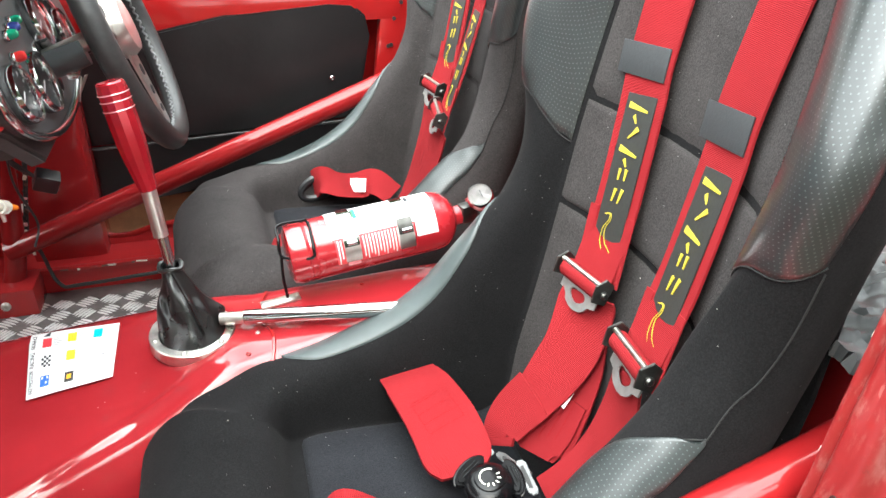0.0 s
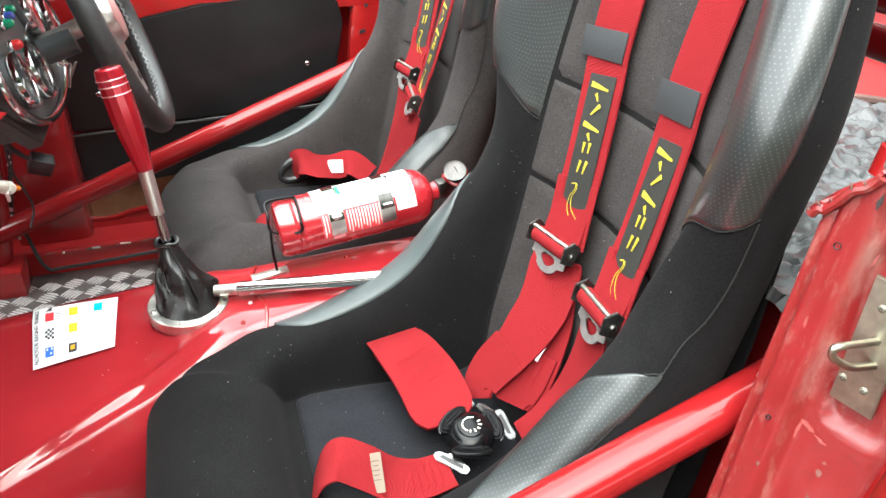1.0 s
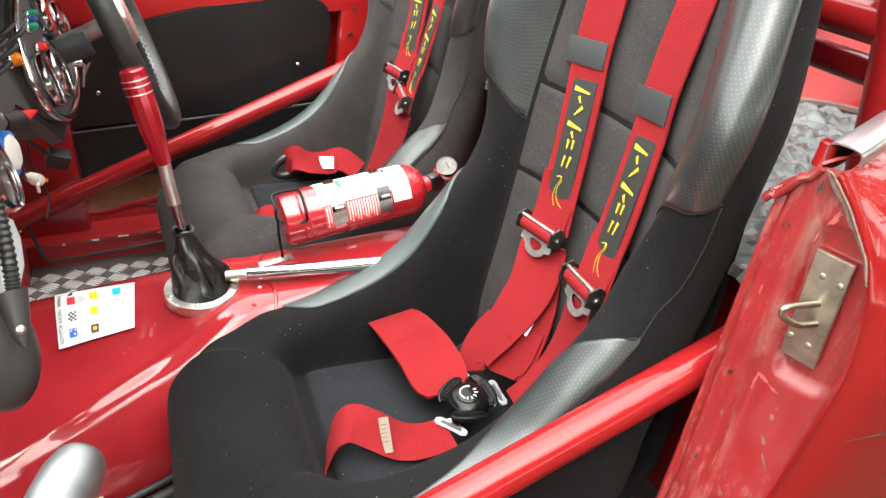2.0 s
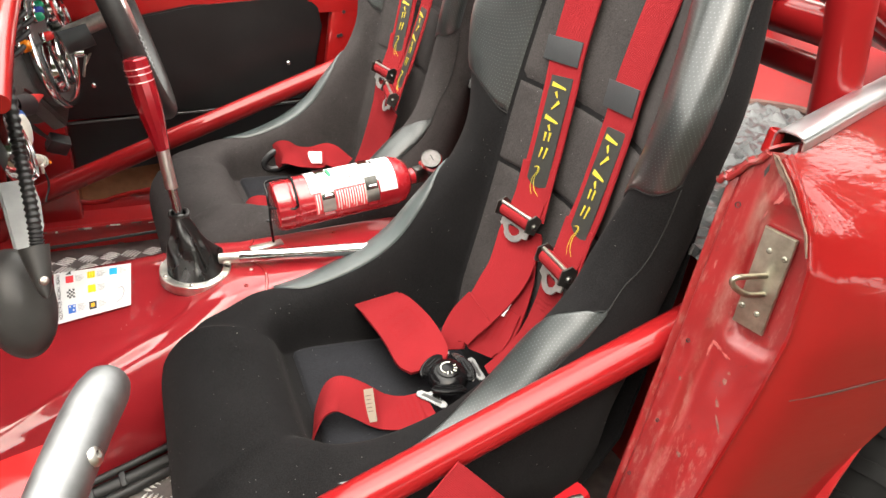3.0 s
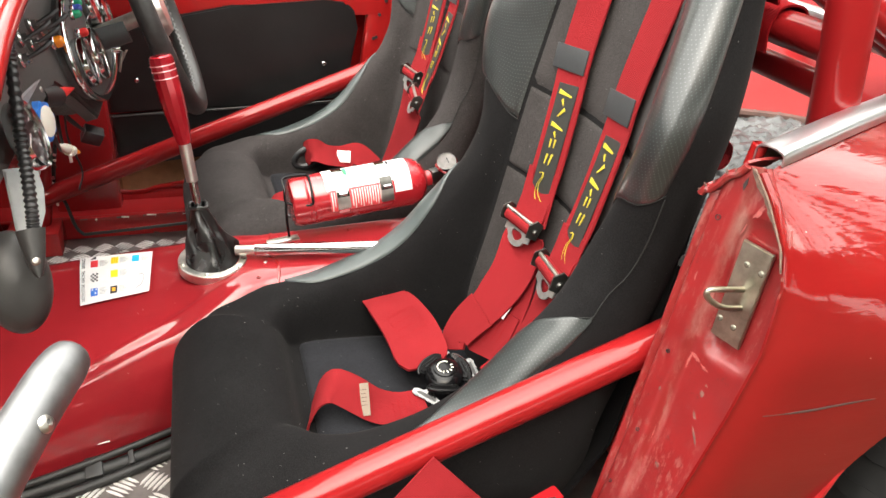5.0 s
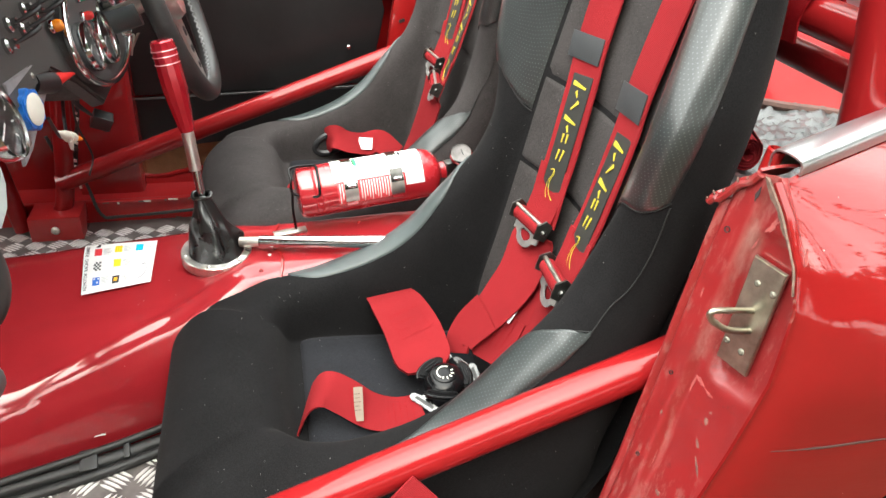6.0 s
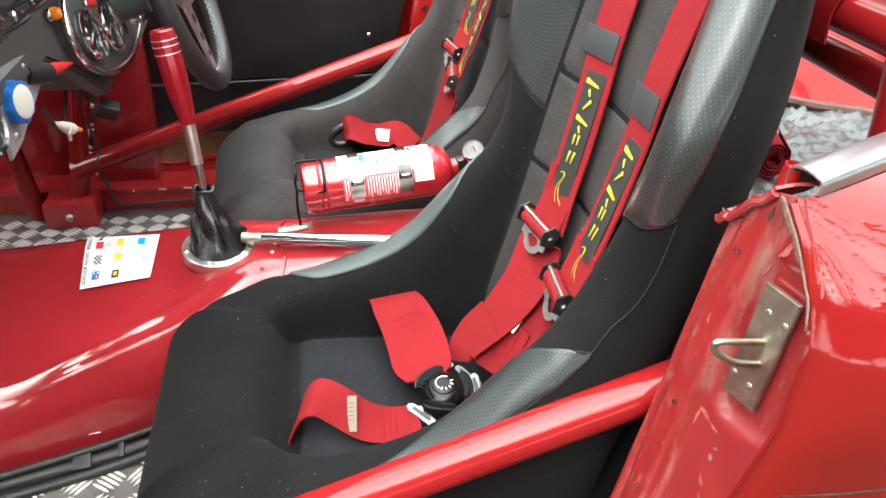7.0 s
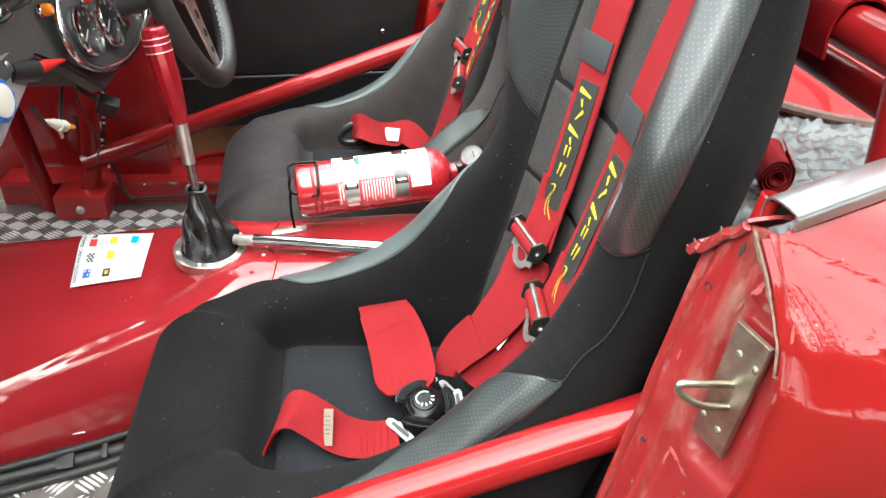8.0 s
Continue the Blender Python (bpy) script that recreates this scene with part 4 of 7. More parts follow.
# front: scuttle, closing the view above the dash
scut = [[(-0.192 + 0.02 * v * (v < 0.5) - 0.7 * u, 0.372 + 1.1 * v, 0.822 + 0.05 * math.sin(math.pi * min(1, v + 0.02)) + 0.03 * u - 0.02 * (2 * v - 1) ** 8) for u in np.linspace(0, 1, 12)] for v in np.linspace(0, 1, 24)]
scuttle = add_mesh("scuttle", thick(scut, 0.006), paint)
tagged(scuttle, "glossy red scuttle panel over the dashboard", "car body", kind="structure")
part("scuttle_roll", tube([r[0] for r in scut], 0.008, 10, 60), paint, scuttle)

# ---- bucket seats ----
SEAT_Y = 0.605
# stations along the seat, front to top: insert x, z; rim x, z; insert half width; rim half width; outer shell x, z
STA = [
    (-0.113, 0.195, -0.108, 0.195, 0.122, 0.205, -0.085, 0.192),
    (-0.137, 0.260, -0.127, 0.255, 0.127, 0.212, -0.065, 0.200),
    (-0.131, 0.325, -0.118, 0.314, 0.132, 0.217, -0.045, 0.205),
    (-0.090, 0.370, -0.083, 0.358, 0.132, 0.229, -0.022, 0.205),
    (-0.036, 0.380, -0.040, 0.374, 0.110, 0.232, 0.000, 0.205),
    (0.003, 0.364, 0.000, 0.386, 0.098, 0.233, 0.020, 0.205),
    (0.024, 0.322, 0.036, 0.388, 0.112, 0.233, 0.050, 0.205),
    (0.060, 0.316, 0.080, 0.395, 0.124, 0.234, 0.090, 0.205),
    (0.130, 0.308, 0.145, 0.420, 0.130, 0.234, 0.160, 0.205),
    (0.200, 0.302, 0.195, 0.455, 0.130, 0.233, 0.230, 0.215),
    (0.258, 0.304, 0.235, 0.501, 0.130, 0.232, 0.300, 0.250),
    (0.282, 0.330, 0.265, 0.535, 0.132, 0.230, 0.336, 0.310),
    (0.292, 0.390, 0.289, 0.566, 0.134, 0.225, 0.350, 0.380),
    (0.314, 0.480, 0.309, 0.612, 0.137, 0.224, 0.376, 0.470),
    (0.334, 0.570, 0.316, 0.655, 0.141, 0.231, 0.402, 0.560),
    (0.354, 0.660, 0.317, 0.705, 0.146, 0.241, 0.422, 0.650),
    (0.376, 0.760, 0.326, 0.765, 0.143, 0.250, 0.438, 0.750),
    (0.393, 0.850, 0.353, 0.845, 0.130, 0.232, 0.447, 0.845),
    (0.403, 0.920, 0.379, 0.915, 0.110, 0.212, 0.448, 0.920),
    (0.413, 0.965, 0.415, 0.955, 0.082, 0.180, 0.446, 0.955),
]
STA_A = np.array(STA)
# across: share of the way from insert edge to rim, and height share
ACROSS_Q = [0.0, 0.5, 0.9, 1.0, 1.06, 1.25, 1.5, 1.72, 1.88, 2.0, 2.1, 2.25, 2.4, 2.6, 3.0]
ACROSS_H = [0.0, 0.0, 0.0, 0.0, 0.06, 0.30, 0.66, 0.88, 0.97, 1.0, 0.985, 0.93, 0.80, 0.52, 0.0]
# how far out each of them lies: plump thigh bolsters below, slimmer shoulder bolsters above
ACROSS_LOW = [0.0, 0.5, 0.9, 1.0, 1.02, 1.06, 1.13, 1.22, 1.33, 1.46, 1.60, 1.78, 1.90, 1.94, 1.55]
ACROSS_TOP = [0.0, 0.5, 0.9, 1.0, 1.05, 1.17, 1.36, 1.53, 1.63, 1.71, 1.78, 1.87, 1.92, 1.88, 1.35]
STA_D = spline(STA_A, 400)
# edges of the vinyl patches: stations with the inner and outer share; the shoulder patch's lower edge
THIGH_S = [5.5, 6.0, 6.85, 7.75, 8.5, 9.3, 10.1, 10.55, 10.95, 11.55, 12.1]
THIGH_IN = [2.16, 2.05, 1.90, 1.82, 1.80, 1.82, 1.88, 1.94, 2.04, 2.18, 2.315]
THIGH_IN_NEAR = [2.175, 2.17, 2.12, 2.04, 1.94, 1.87, 1.88, 1.94, 2.04, 2.18, 2.315]
THIGH_OUT = [2.18, 2.20, 2.23, 2.25, 2.26, 2.265, 2.27, 2.28, 2.30, 2.315, 2.33]
SHOULDER_Q = [1.0, 1.35, 1.7, 2.08, 2.27, 2.40, 2.46]
SHOULDER_LOW = [14.70, 14.52, 14.41, 14.45, 14.65, 14.98, 15.3]
CRUSH = 0.0


def smooth_at(xs, ys, x):
    """A smooth curve through knots."""
    i = int(np.clip(np.searchsorted(xs, x) - 1, 0, len(xs) - 2))
    h = xs[i + 1] - xs[i]
    t = (x - xs[i]) / h

    def slope(k):
        if k <= 0 or k >= len(xs) - 1:
            return 0.0
        a, b = (ys[k] - ys[k - 1]) / (xs[k] - xs[k - 1]), (ys[k + 1] - ys[k]) / (xs[k + 1] - xs[k])
        return 0.0 if a * b <= 0 else 2 * a * b / (a + b)

    m0, m1 = slope(i) * h, slope(i + 1) * h
    return (2 * t ** 3 - 3 * t * t + 1) * ys[i] + (t ** 3 - 2 * t * t + t) * m0 + (3 * t * t - 2 * t ** 3) * ys[i + 1] + (t ** 3 - t * t) * m1


def seat_point(s, q, side):
    """A point of the seat's skin: s in stations, q across (1 insert edge, 2 rim, 3 shell foot)."""
    f = np.clip(s / (len(STA) - 1), 0, 1) * 399
    i = min(int(f), 398)
    cx, cz, rx, rz, a, w, ox, oz = STA_D[i] * (1 - f + i) + STA_D[i + 1] * (f - i)
    h = smooth_at(ACROSS_Q, ACROSS_H, q)
    high = min(1.0, max(0.0, (s - 12.6) / 3.0))
    high = high * high * (3 - 2 * high)
    vv = smooth_at(ACROSS_Q, ACROSS_LOW, q) * (1 - high) + smooth_at(ACROSS_Q, ACROSS_TOP, q) * high
    v = a * vv if vv <= 1 else a + (w - a) * (vv - 1)
    if q <= 2.0:
        x, z = cx + (rx - cx) * h, cz + (rz - cz) * h
    else:
        x, z = ox + (rx - ox) * h, oz + (rz - oz) * h
    if side < 0 and CRUSH and q > 1:
        press = CRUSH * h * math.exp(-((s - 11.0) / 2.6) ** 2)
        x, z = x + 0.8 * press, z - press
    if vv < 1:
        x += 0.032 * (1 - vv * vv) * min(1.0, max(0.0, (s - 10.3) / 1.4))
    return Vector((x, SEAT_Y + side * v, z))


def seat_normal(s, q, side):
    e = 0.02
    a = seat_point(s + e, q, side) - seat_point(s - e, q, side)
    b = seat_point(s, min(3, q + e), side) - seat_point(s, max(0, q - e), side)
    n = a.cross(b) * side
    return n.normalized() if n.length > 1e-9 else Vector((-1, 0, 0))


def seat_rows(ss, qs):
    """Rows from the one side over the middle to the other."""
    return [[seat_point(s, q, 1) for q in reversed(qs)] + [seat_point(s, q, -1) for q in qs[1:]] for s in ss]


def panel_rows(corners, side, ns, nq, lift, puff=0.0, tuck=0.0):
    """A panel on the seat's skin. corners(u) gives s and the two q limits for u in 0..1."""
    rows = []
    for i in range(ns):
        u = i / (ns - 1)
        row = []
        for j in range(nq):
            v = j / (nq - 1)
            s, q = corners(u, v)
            sd = side
            if q < 0:
                q, sd = -q, -side
            edge = min(u, 1 - u, v, 1 - v)
            up = lift + puff * min(1.0, edge / 0.14) ** 0.5
            if edge < 1e-6:
                up = -tuck
            row.append(seat_point(s, q, sd) + seat_normal(s, q, sd) * up)
        rows.append(row)
    return rows


def make_seat(cover):
    seat = thing("bucket_seat", (0.1, SEAT_Y, 0.19), "black velour racing bucket seat with perforated vinyl bolster patches" if cover is fabric else "brownish black velour racing bucket seat beside the far door, its stronger light in the colour", "car seat", "pair of bucket seats")
    qs = [0.0, 0.25, 0.5, 0.75, 0.9, 0.97, 1.0, 1.03, 1.06, 1.12, 1.2, 1.3, 1.4, 1.5, 1.6, 1.72, 1.8, 1.88, 1.94, 2.0, 2.05, 2.1, 2.17, 2.25, 2.32, 2.4, 2.5, 2.6, 2.7, 2.85, 3.0]
    rows = seat_rows(np.linspace(0, len(STA) - 1, 150), qs)
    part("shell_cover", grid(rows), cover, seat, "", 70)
    # back of the shell
    back = [[Vector((x + 0.02 * (1 - (v / w) ** 2), SEAT_Y + v, z)) for v in np.linspace(-w, w, 9)] for x, z, w in ((-0.08, 0.192, 0.18), (0.15, 0.192, 0.2), (0.29, 0.235, 0.20), (0.36, 0.35, 0.20), (0.395, 0.55, 0.20), (0.425, 0.8, 0.19), (0.445, 0.93, 0.17), (0.44, 0.965, 0.15), (0.42, 0.968, 0.15))]
    part("shell_back", thick(back, 0.004), fabric, seat)
    # cushion insert
    rows = panel_rows(lambda u, v: (6.35 + u * 4.0, (2 * v - 1) * 0.985), 1, 40, 34, 0.004, 0.008, 0.007)
    part("cushion_insert", grid(rows), fabric_cushion, seat, "", 70)
    # back insert, in three stitched panels
    limits = [10.9, 13.95, 15.15, 18.6]
    for a, b in zip(limits, limits[1:]):
        rows = panel_rows(lambda u, v: (a + 0.008 + (b - a - 0.016) * u + 0.06 * abs(2 * v - 1) ** 2, (2 * v - 1) * 0.985), 1, 34, 26, 0.001, 0.0035, 0.0012)
        part("back_panel", grid(rows), fabric_insert, seat, "", 70)
    for side in (1, -1):
        # vinyl patch over the thigh bolster, tapering to the front
        def thigh(u, v):
            s = 5.6 + 6.5 * u
            lo = smooth_at(THIGH_S, THIGH_IN if side > 0 else THIGH_IN_NEAR, s)
            hi = smooth_at(THIGH_S, THIGH_OUT, s)
            return s, lo + (hi - lo) * v

        rows = panel_rows(thigh, side, 120, 20, 0.0020, 0.0012, -0.0006)
        part("thigh_patch", grid(rows, uv=metric_uv(rows)), leather_thigh if side < 0 else leather_strip_lit, seat, "perforated black vinyl patch" if side < 0 else "vinyl strip with grey green sky sheen in its colour", 70)

        # vinyl patch of the shoulder bolster, its lower edge a shallow curve
        def shoulder(u, v):
            q = 1.005 + (1.395 + 0.08 * u) * v
            low_ = smooth_at(SHOULDER_Q, SHOULDER_LOW, q)
            return low_ + (18.65 - low_) * u, q

        rows = panel_rows(shoulder, side, 70, 44, 0.0020, 0.0012, -0.0006)
        part("shoulder_patch", grid(rows, uv=metric_uv(rows)), leather, seat, "perforated black vinyl shoulder patch", 70)
        # stitched seams: over the outer flank, and the welts along the patches
        lines = [[(12.05, 2.325), (12.65, 2.34), (13.3, 2.40), (14.1, 2.42), (14.9, 2.41)], [(5.6, 2.19), (7.0, 2.235), (8.5, 2.26), (10.4, 2.275), (12.05, 2.33)]]
        lines.append([(12.1, 2.325), (11.55, 2.19), (10.95, 2.05), (10.55, 1.945), (10.1, 1.89)])
        lines.append([(14.69, 1.0), (14.52, 1.35), (14.41, 1.7), (14.44, 2.08), (14.64, 2.27), (14.97, 2.405)])
        for line in lines:
            pts = [seat_point(s, q, side) + seat_normal(s, q, side) * 0.0008 for s, q in spline([(m, n, 0) for m, n in line], 26)[:, :2]]
            part("bolster_seam", tube(pts, 0.0007, 6, 60), seam_thread, seat)
    return seat


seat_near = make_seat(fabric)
PITCH = 0.602
# the far seat stands a little turned, its inboard bolster pressed down by use
CRUSH = 0.016
seat_far = make_seat(fabric_far_lit)
CRUSH = 0.0
seat_far.location = Vector((0.120, SEAT_Y + PITCH, 0.19)) * UNIT
seat_far.rotation_euler = (0, 0, 0.055)

# the belt slots: a broad plastic bezel on the far seat, a corner of one on the near seat
at = seat_point(8.5, 1.32, 1) + Vector((0, PITCH, 0))
n_ = seat_normal(8.5, 1.32, 1)
t_ = (seat_point(9.0, 1.36, 1) - seat_point(8.0, 1.30, 1)).normalized()
slot_m = axes(t_, n_.cross(t_), n_, at + n_ * 0.0015 - t_ * 0.024)
ring = [slot_m @ Vector((0.036 * math.cos(a), 0.018 * math.sin(a), 0.002)) for a in np.linspace(0, 2 * math.pi, 25)]
part("belt_slot", tube(ring, 0.0065, 8, 60, False), black_plastic, seat_far, "black plastic belt slot")
part("slot_mouth", slab(ellipse(0.033, 0.0145), slot_m, 0.002), wire_black, seat_far)
part("belt_slot", block((0.016, 0.005, 0.026), pose(0.134, 0.779, 0.345, 0, 0, 6), 0.002), black_plastic, seat_near, "edge of the black plastic belt slot")

# ---- harnesses ----


def strap_frame(points, t, side=(0.13, -1, 0)):
    """A pose on a strap: x across, y up the strap, z out of it."""
    p = spline(points, 101)
    i = int(t * 100)
    d = Vector(p[min(i + 1, 100)] - p[max(i - 1, 0)]).normalized()
    if d.z < 0:
        d = -d
    side = Vector(side)
    side = (side - d * side.dot(d)).normalized()
    z = side.cross(d).normalized()
    return axes(side, d, z, p[i])


def brand_shapes(m, top, step, parent):
    """Five plain yellow marks and two curving lines."""
    strokes = (
        ((-0.014, 0.003, 0.013, 0.000, 0.0050), (-0.004, -0.0055, 0.001, -0.0125, 0.0034)),
        ((0.006, 0.004, -0.005, -0.007, 0.0042),),
        ((-0.013, 0.003, 0.013, -0.001, 0.0052), (-0.003, -0.006, 0.002, -0.0125, 0.0034)),
        ((0.0045, 0.006, 0.0045, -0.005, 0.0034), (-0.0045, 0.005, -0.0045, -0.006, 0.0034)),
        ((0.006, 0.007, 0.003, -0.007, 0.0034), (-0.004, 0.006, -0.006, -0.007, 0.0034)),
    )
    for k, lines in enumerate(strokes):
        for x0, y0, x1, y1, wide in lines:
            a, b = Vector((x0, top - k * step + y0, 0.0012)), Vector((x1, top - k * step + y1, 0.0012))
            d = (b - a).normalized()
            e = Vector((-d.y, d.x, 0)) * wide / 2
            q = [a + e * 1.25, a - e, b - e * 0.45, b + e * 0.30]
            part("mark", slab([(v.x, v.y) for v in q], m @ pose(0, 0, 0.0012), 0.0008), yellow, parent)
    y = top - 4.9 * step
    for dx in (0.0, 0.006):
        pts = [m @ Vector((x + dx * f, y + dy, 0.0012)) for x, dy, f in ((-0.010, -0.002, 0.3), (-0.003, 0.0, 0.3), (-0.002, -0.006, 0.4), (-0.008, -0.016, 0.6), (-0.008, -0.028, 1.2), (-0.003, -0.036, 2.2))]
        part("curved_line", tube(pts, 0.0004, 5, 40), yellow, parent)


def adjuster(at, m, parent):
    """A bar adjuster: two cheeks, a roller bar with webbing round it, and a finger loop."""
    m = m @ Matrix.Diagonal((0.82, 0.82, 0.82, 1))
    part("roller", tube([m @ Vector((-0.036, 0, 0.010)), m @ Vector((0.036, 0, 0.010))], 0.0095, 14), webbing, parent, "webbing rolled over the bar")
    part("bar", tube([m @ Vector((-0.040, 0.009, 0.0165)), m @ Vector((0.040, 0.009, 0.0165))], 0.0028, 10), steel, parent, "bright steel bar")
    for s in (-1, 1):
        part("cheek", slab([(-0.014, -0.006), (0.012, -0.010), (0.018, 0.004), (0.008, 0.016), (-0.012, 0.014)], m @ axes((0, 1, 0), (0, 0, 1), (1, 0, 0), (s * 0.0415, 0, 0.008)), 0.003, 0.0006), black_steel, parent)
        part("rivet", lathe([(0.005, 0), (0.005, 0.003), (0.003, 0.005), (0, 0.005)], m @ axes((0, 1, 0), (0, 0, 1), (s, 0, 0), (s * 0.043, 0, 0.012)), 12), black_steel, parent)
    hole = [(0.0155 * math.cos(a), -0.020 + 0.0078 * math.sin(a) + 0.003 * abs(math.cos(a))) for a in np.linspace(0, 2 * math.pi, 32, endpoint=False)]
    ring = []
    for k in range(32):
        a = 2 * math.pi * k / 32
        c, d = math.cos(a), math.sin(a)
        if d > -0.05:
            f = min(0.036 / max(abs(c), 1e-6), 0.016 / max(abs(d), 1e-6))
            ring.append((c * f, -0.020 + d * f))
        else:
            ring.append((0.0245 * c, -0.020 + 0.0165 * d))
    verts = [m @ Vector((x, y - 0.004, 0.010)) for x, y in hole + ring] + [m @ Vector((x, y - 0.004, 0.0080)) for x, y in hole + ring]
    n = len(hole)
    faces = []
    for i in range(n):
        j = (i + 1) % n
        faces += [(i, j, n + j, n + i), (2 * n + i, 3 * n + i, 3 * n + j, 2 * n + j), (n + i, n + j, 3 * n + j, 3 * n + i), (i, 2 * n + i, 2 * n + j, j)]
    part("finger_loop", (verts, faces, None), loop_steel, parent, "grey pressed steel finger loop")


def shoulder_strap(across, path, pad_t, label_t, parent):
    part("shoulder_strap", ribbon(path, [across] * len(path), 0.062, 0.0022, 60, 0.0012), webbing, parent, "red woven webbing")
    m = strap_frame(path, pad_t, across)
    part("sleeve_pad", block((0.068, 0.030, 0.0015), m @ pose(-0.0085, 0, 0.0028, 0, 0, 1), 0.0005), velcro, parent, "dark grey hook tape band")
    m = strap_frame(path, label_t, across)
    lab = part("name_label", slab([(-0.0205, -0.094), (0.0205, -0.094), (0.0205, 0.080), (-0.0205, 0.080)], m @ pose(0, 0, 0.0034), 0.001, 0.0003), label_black, parent, "black sewn label with yellow marks")
    brand_shapes(m @ pose(0, 0, 0.0034), 0.066, 0.0205, lab)
    m2 = m @ pose(0, -0.066, 0.0036)
    cover = [[m2 @ Vector((x, y, 0.0006 + 0.0008 * (abs(x) > 0.026))) for x in (-0.034, -0.024, -0.0220)] for y in np.linspace(-0.034, 0.034, 4)]
    cover2 = [[m2 @ Vector((-v[0], v[1], v[2])) for v in ((-0.0220, y, 0.0006), (-0.024, y, 0.0006), (-0.034, y, 0.0014))] for y in np.linspace(-0.034, 0.034, 4)]
    for sheet_rows in (cover, cover2):
        part("keeper", thick(sheet_rows, 0.0012, metric_uv(sheet_rows)), webbing, parent)
    m = strap_frame(path, 0.985, across)
    adjuster(path[-1], m, parent)


def make_harness():
    h = thing("seat_harness", (0.21, SEAT_Y, 0.32), "red four point racing harness with black buckle on the seat", "harness", "pair of harnesses")
    p1 = [(0.43, 0.668, 0.96), (0.408, 0.672, 0.86), (0.385, 0.672, 0.745), (0.374, 0.664, 0.69), (0.354, 0.650, 0.605), (0.338, 0.643, 0.555), (0.327, 0.640, 0.525)]
    shoulder_strap((0.13, -1, 0), p1, 0.36, 0.62, h)
    p2 = [(0.43, 0.520, 0.96), (0.405, 0.522, 0.86), (0.378, 0.526, 0.745), (0.366, 0.522, 0.690), (0.340, 0.512, 0.605), (0.322, 0.508, 0.560), (0.310, 0.506, 0.528)]
    shoulder_strap((-0.13, -1, 0), p2, 0.40, 0.655, h)
    # lower webbing: down to a folded end, with a sewn tail behind it
    low_path = [(0.3250, 0.6340, 0.516), (0.3212, 0.6301, 0.502), (0.306, 0.6193, 0.468), (0.2885, 0.6186, 0.4386), (0.2713, 0.6207, 0.412), (0.2522, 0.6269, 0.3857), (0.2398, 0.6261, 0.3646), (0.2375, 0.618, 0.3530)]
    low_side = [(0.40, -0.85, 0.2), (0.586, -0.728, 0.357), (0.585, -0.728, 0.356), (0.60, -0.67, 0.42), (0.568, -0.77, 0.292), (0.521, -0.839, 0.156), (0.437, -0.899, -0.03), (0.43, -0.9, -0.03)]
    part("lower_strap", ribbon(low_path, low_side, [0.064, 0.066, 0.065, 0.060, 0.052, 0.049, 0.042, 0.026], 0.0024, 70, 0.002), webbing, h)
    part("strap_fold", ribbon([Vector(q) + Vector((-0.0022, -0.0006, 0.0016)) for q in low_path[4:]], low_side[4:], [0.056, 0.053, 0.046, 0.028], 0.0024, 30, 0.002), webbing, h, "webbing end folded back and sewn")
    tail_path = [(0.332, 0.634, 0.505), (0.3176, 0.6220, 0.4683), (0.308, 0.6118, 0.4441), (0.2964, 0.6054, 0.4196), (0.2828, 0.6007, 0.3932), (0.2701, 0.5979, 0.3699), (0.2647, 0.5936, 0.3575)]
    tail_side = [(0.2, -0.95, 0.1), (0.546, -0.807, 0.224), (0.578, -0.747, 0.328), (0.586, -0.726, 0.36), (0.589, -0.717, 0.371), (0.566, -0.773, 0.287), (0.576, -0.752, 0.32)]
    tail = part("strap_tail", ribbon(tail_path, tail_side, [0.052, 0.057, 0.062, 0.066, 0.070, 0.066, 0.044], 0.0024, 60, 0.0015), webbing, h)
    lift = Vector((-0.0026, -0.0005, 0.0014))
    part("sewn_patch", ribbon([Vector(q) + lift for q in tail_path[3:]], tail_side[3:], [0.060, 0.062, 0.058, 0.036], 0.0020, 30, 0.0015), webbing, tail, "doubled webbing with rows of stitching")
    tp_ = spline(tail_path, 61)
    for k in range(5):
        c = [Vector(tp_[32 + 4 * j]) + lift * 2.1 + Vector((0.587, -0.72, 0.365)) * (-0.020 + 0.010 * k) for j in range(5)]
        part("stitching", tube(c, 0.00035, 5), webbing_dark, tail)
    tag = facing((0.2955, 0.6050, 0.4270), (-0.83, -0.30, 0.47), (0.45, 0.05, 0.85)) @ pose(0, 0, 0.004) @ Matrix.Diagonal((0.85, 0.9, 1, 1))
    tag_ob = part("wash_tag", slab([(-0.015, -0.017), (0.015, -0.017), (0.016, 0.017), (-0.015, 0.017)], tag, 0.0008), paper, h, "white printed tag")
    for k in range(4):
        part("print_line", block((0.022 - 0.004 * (k % 2), 0.0022, 0.0004), tag @ pose(0, 0.010 - 0.006 * k, 0.0003), 0), ink_grey, tag_ob)
    part("lower_strap", ribbon([(0.304, 0.507, 0.515), (0.298, 0.506, 0.47), (0.284, 0.507, 0.43), (0.264, 0.512, 0.395), (0.248, 0.520, 0.370)], [(-0.1, -1, 0), (0.05, -1, 0), (0.15, -1, 0.1), (0.3, -0.9, 0.15), (0.4, -0.8, 0.15)], 0.050, 0.0024, 40), webbing, h)
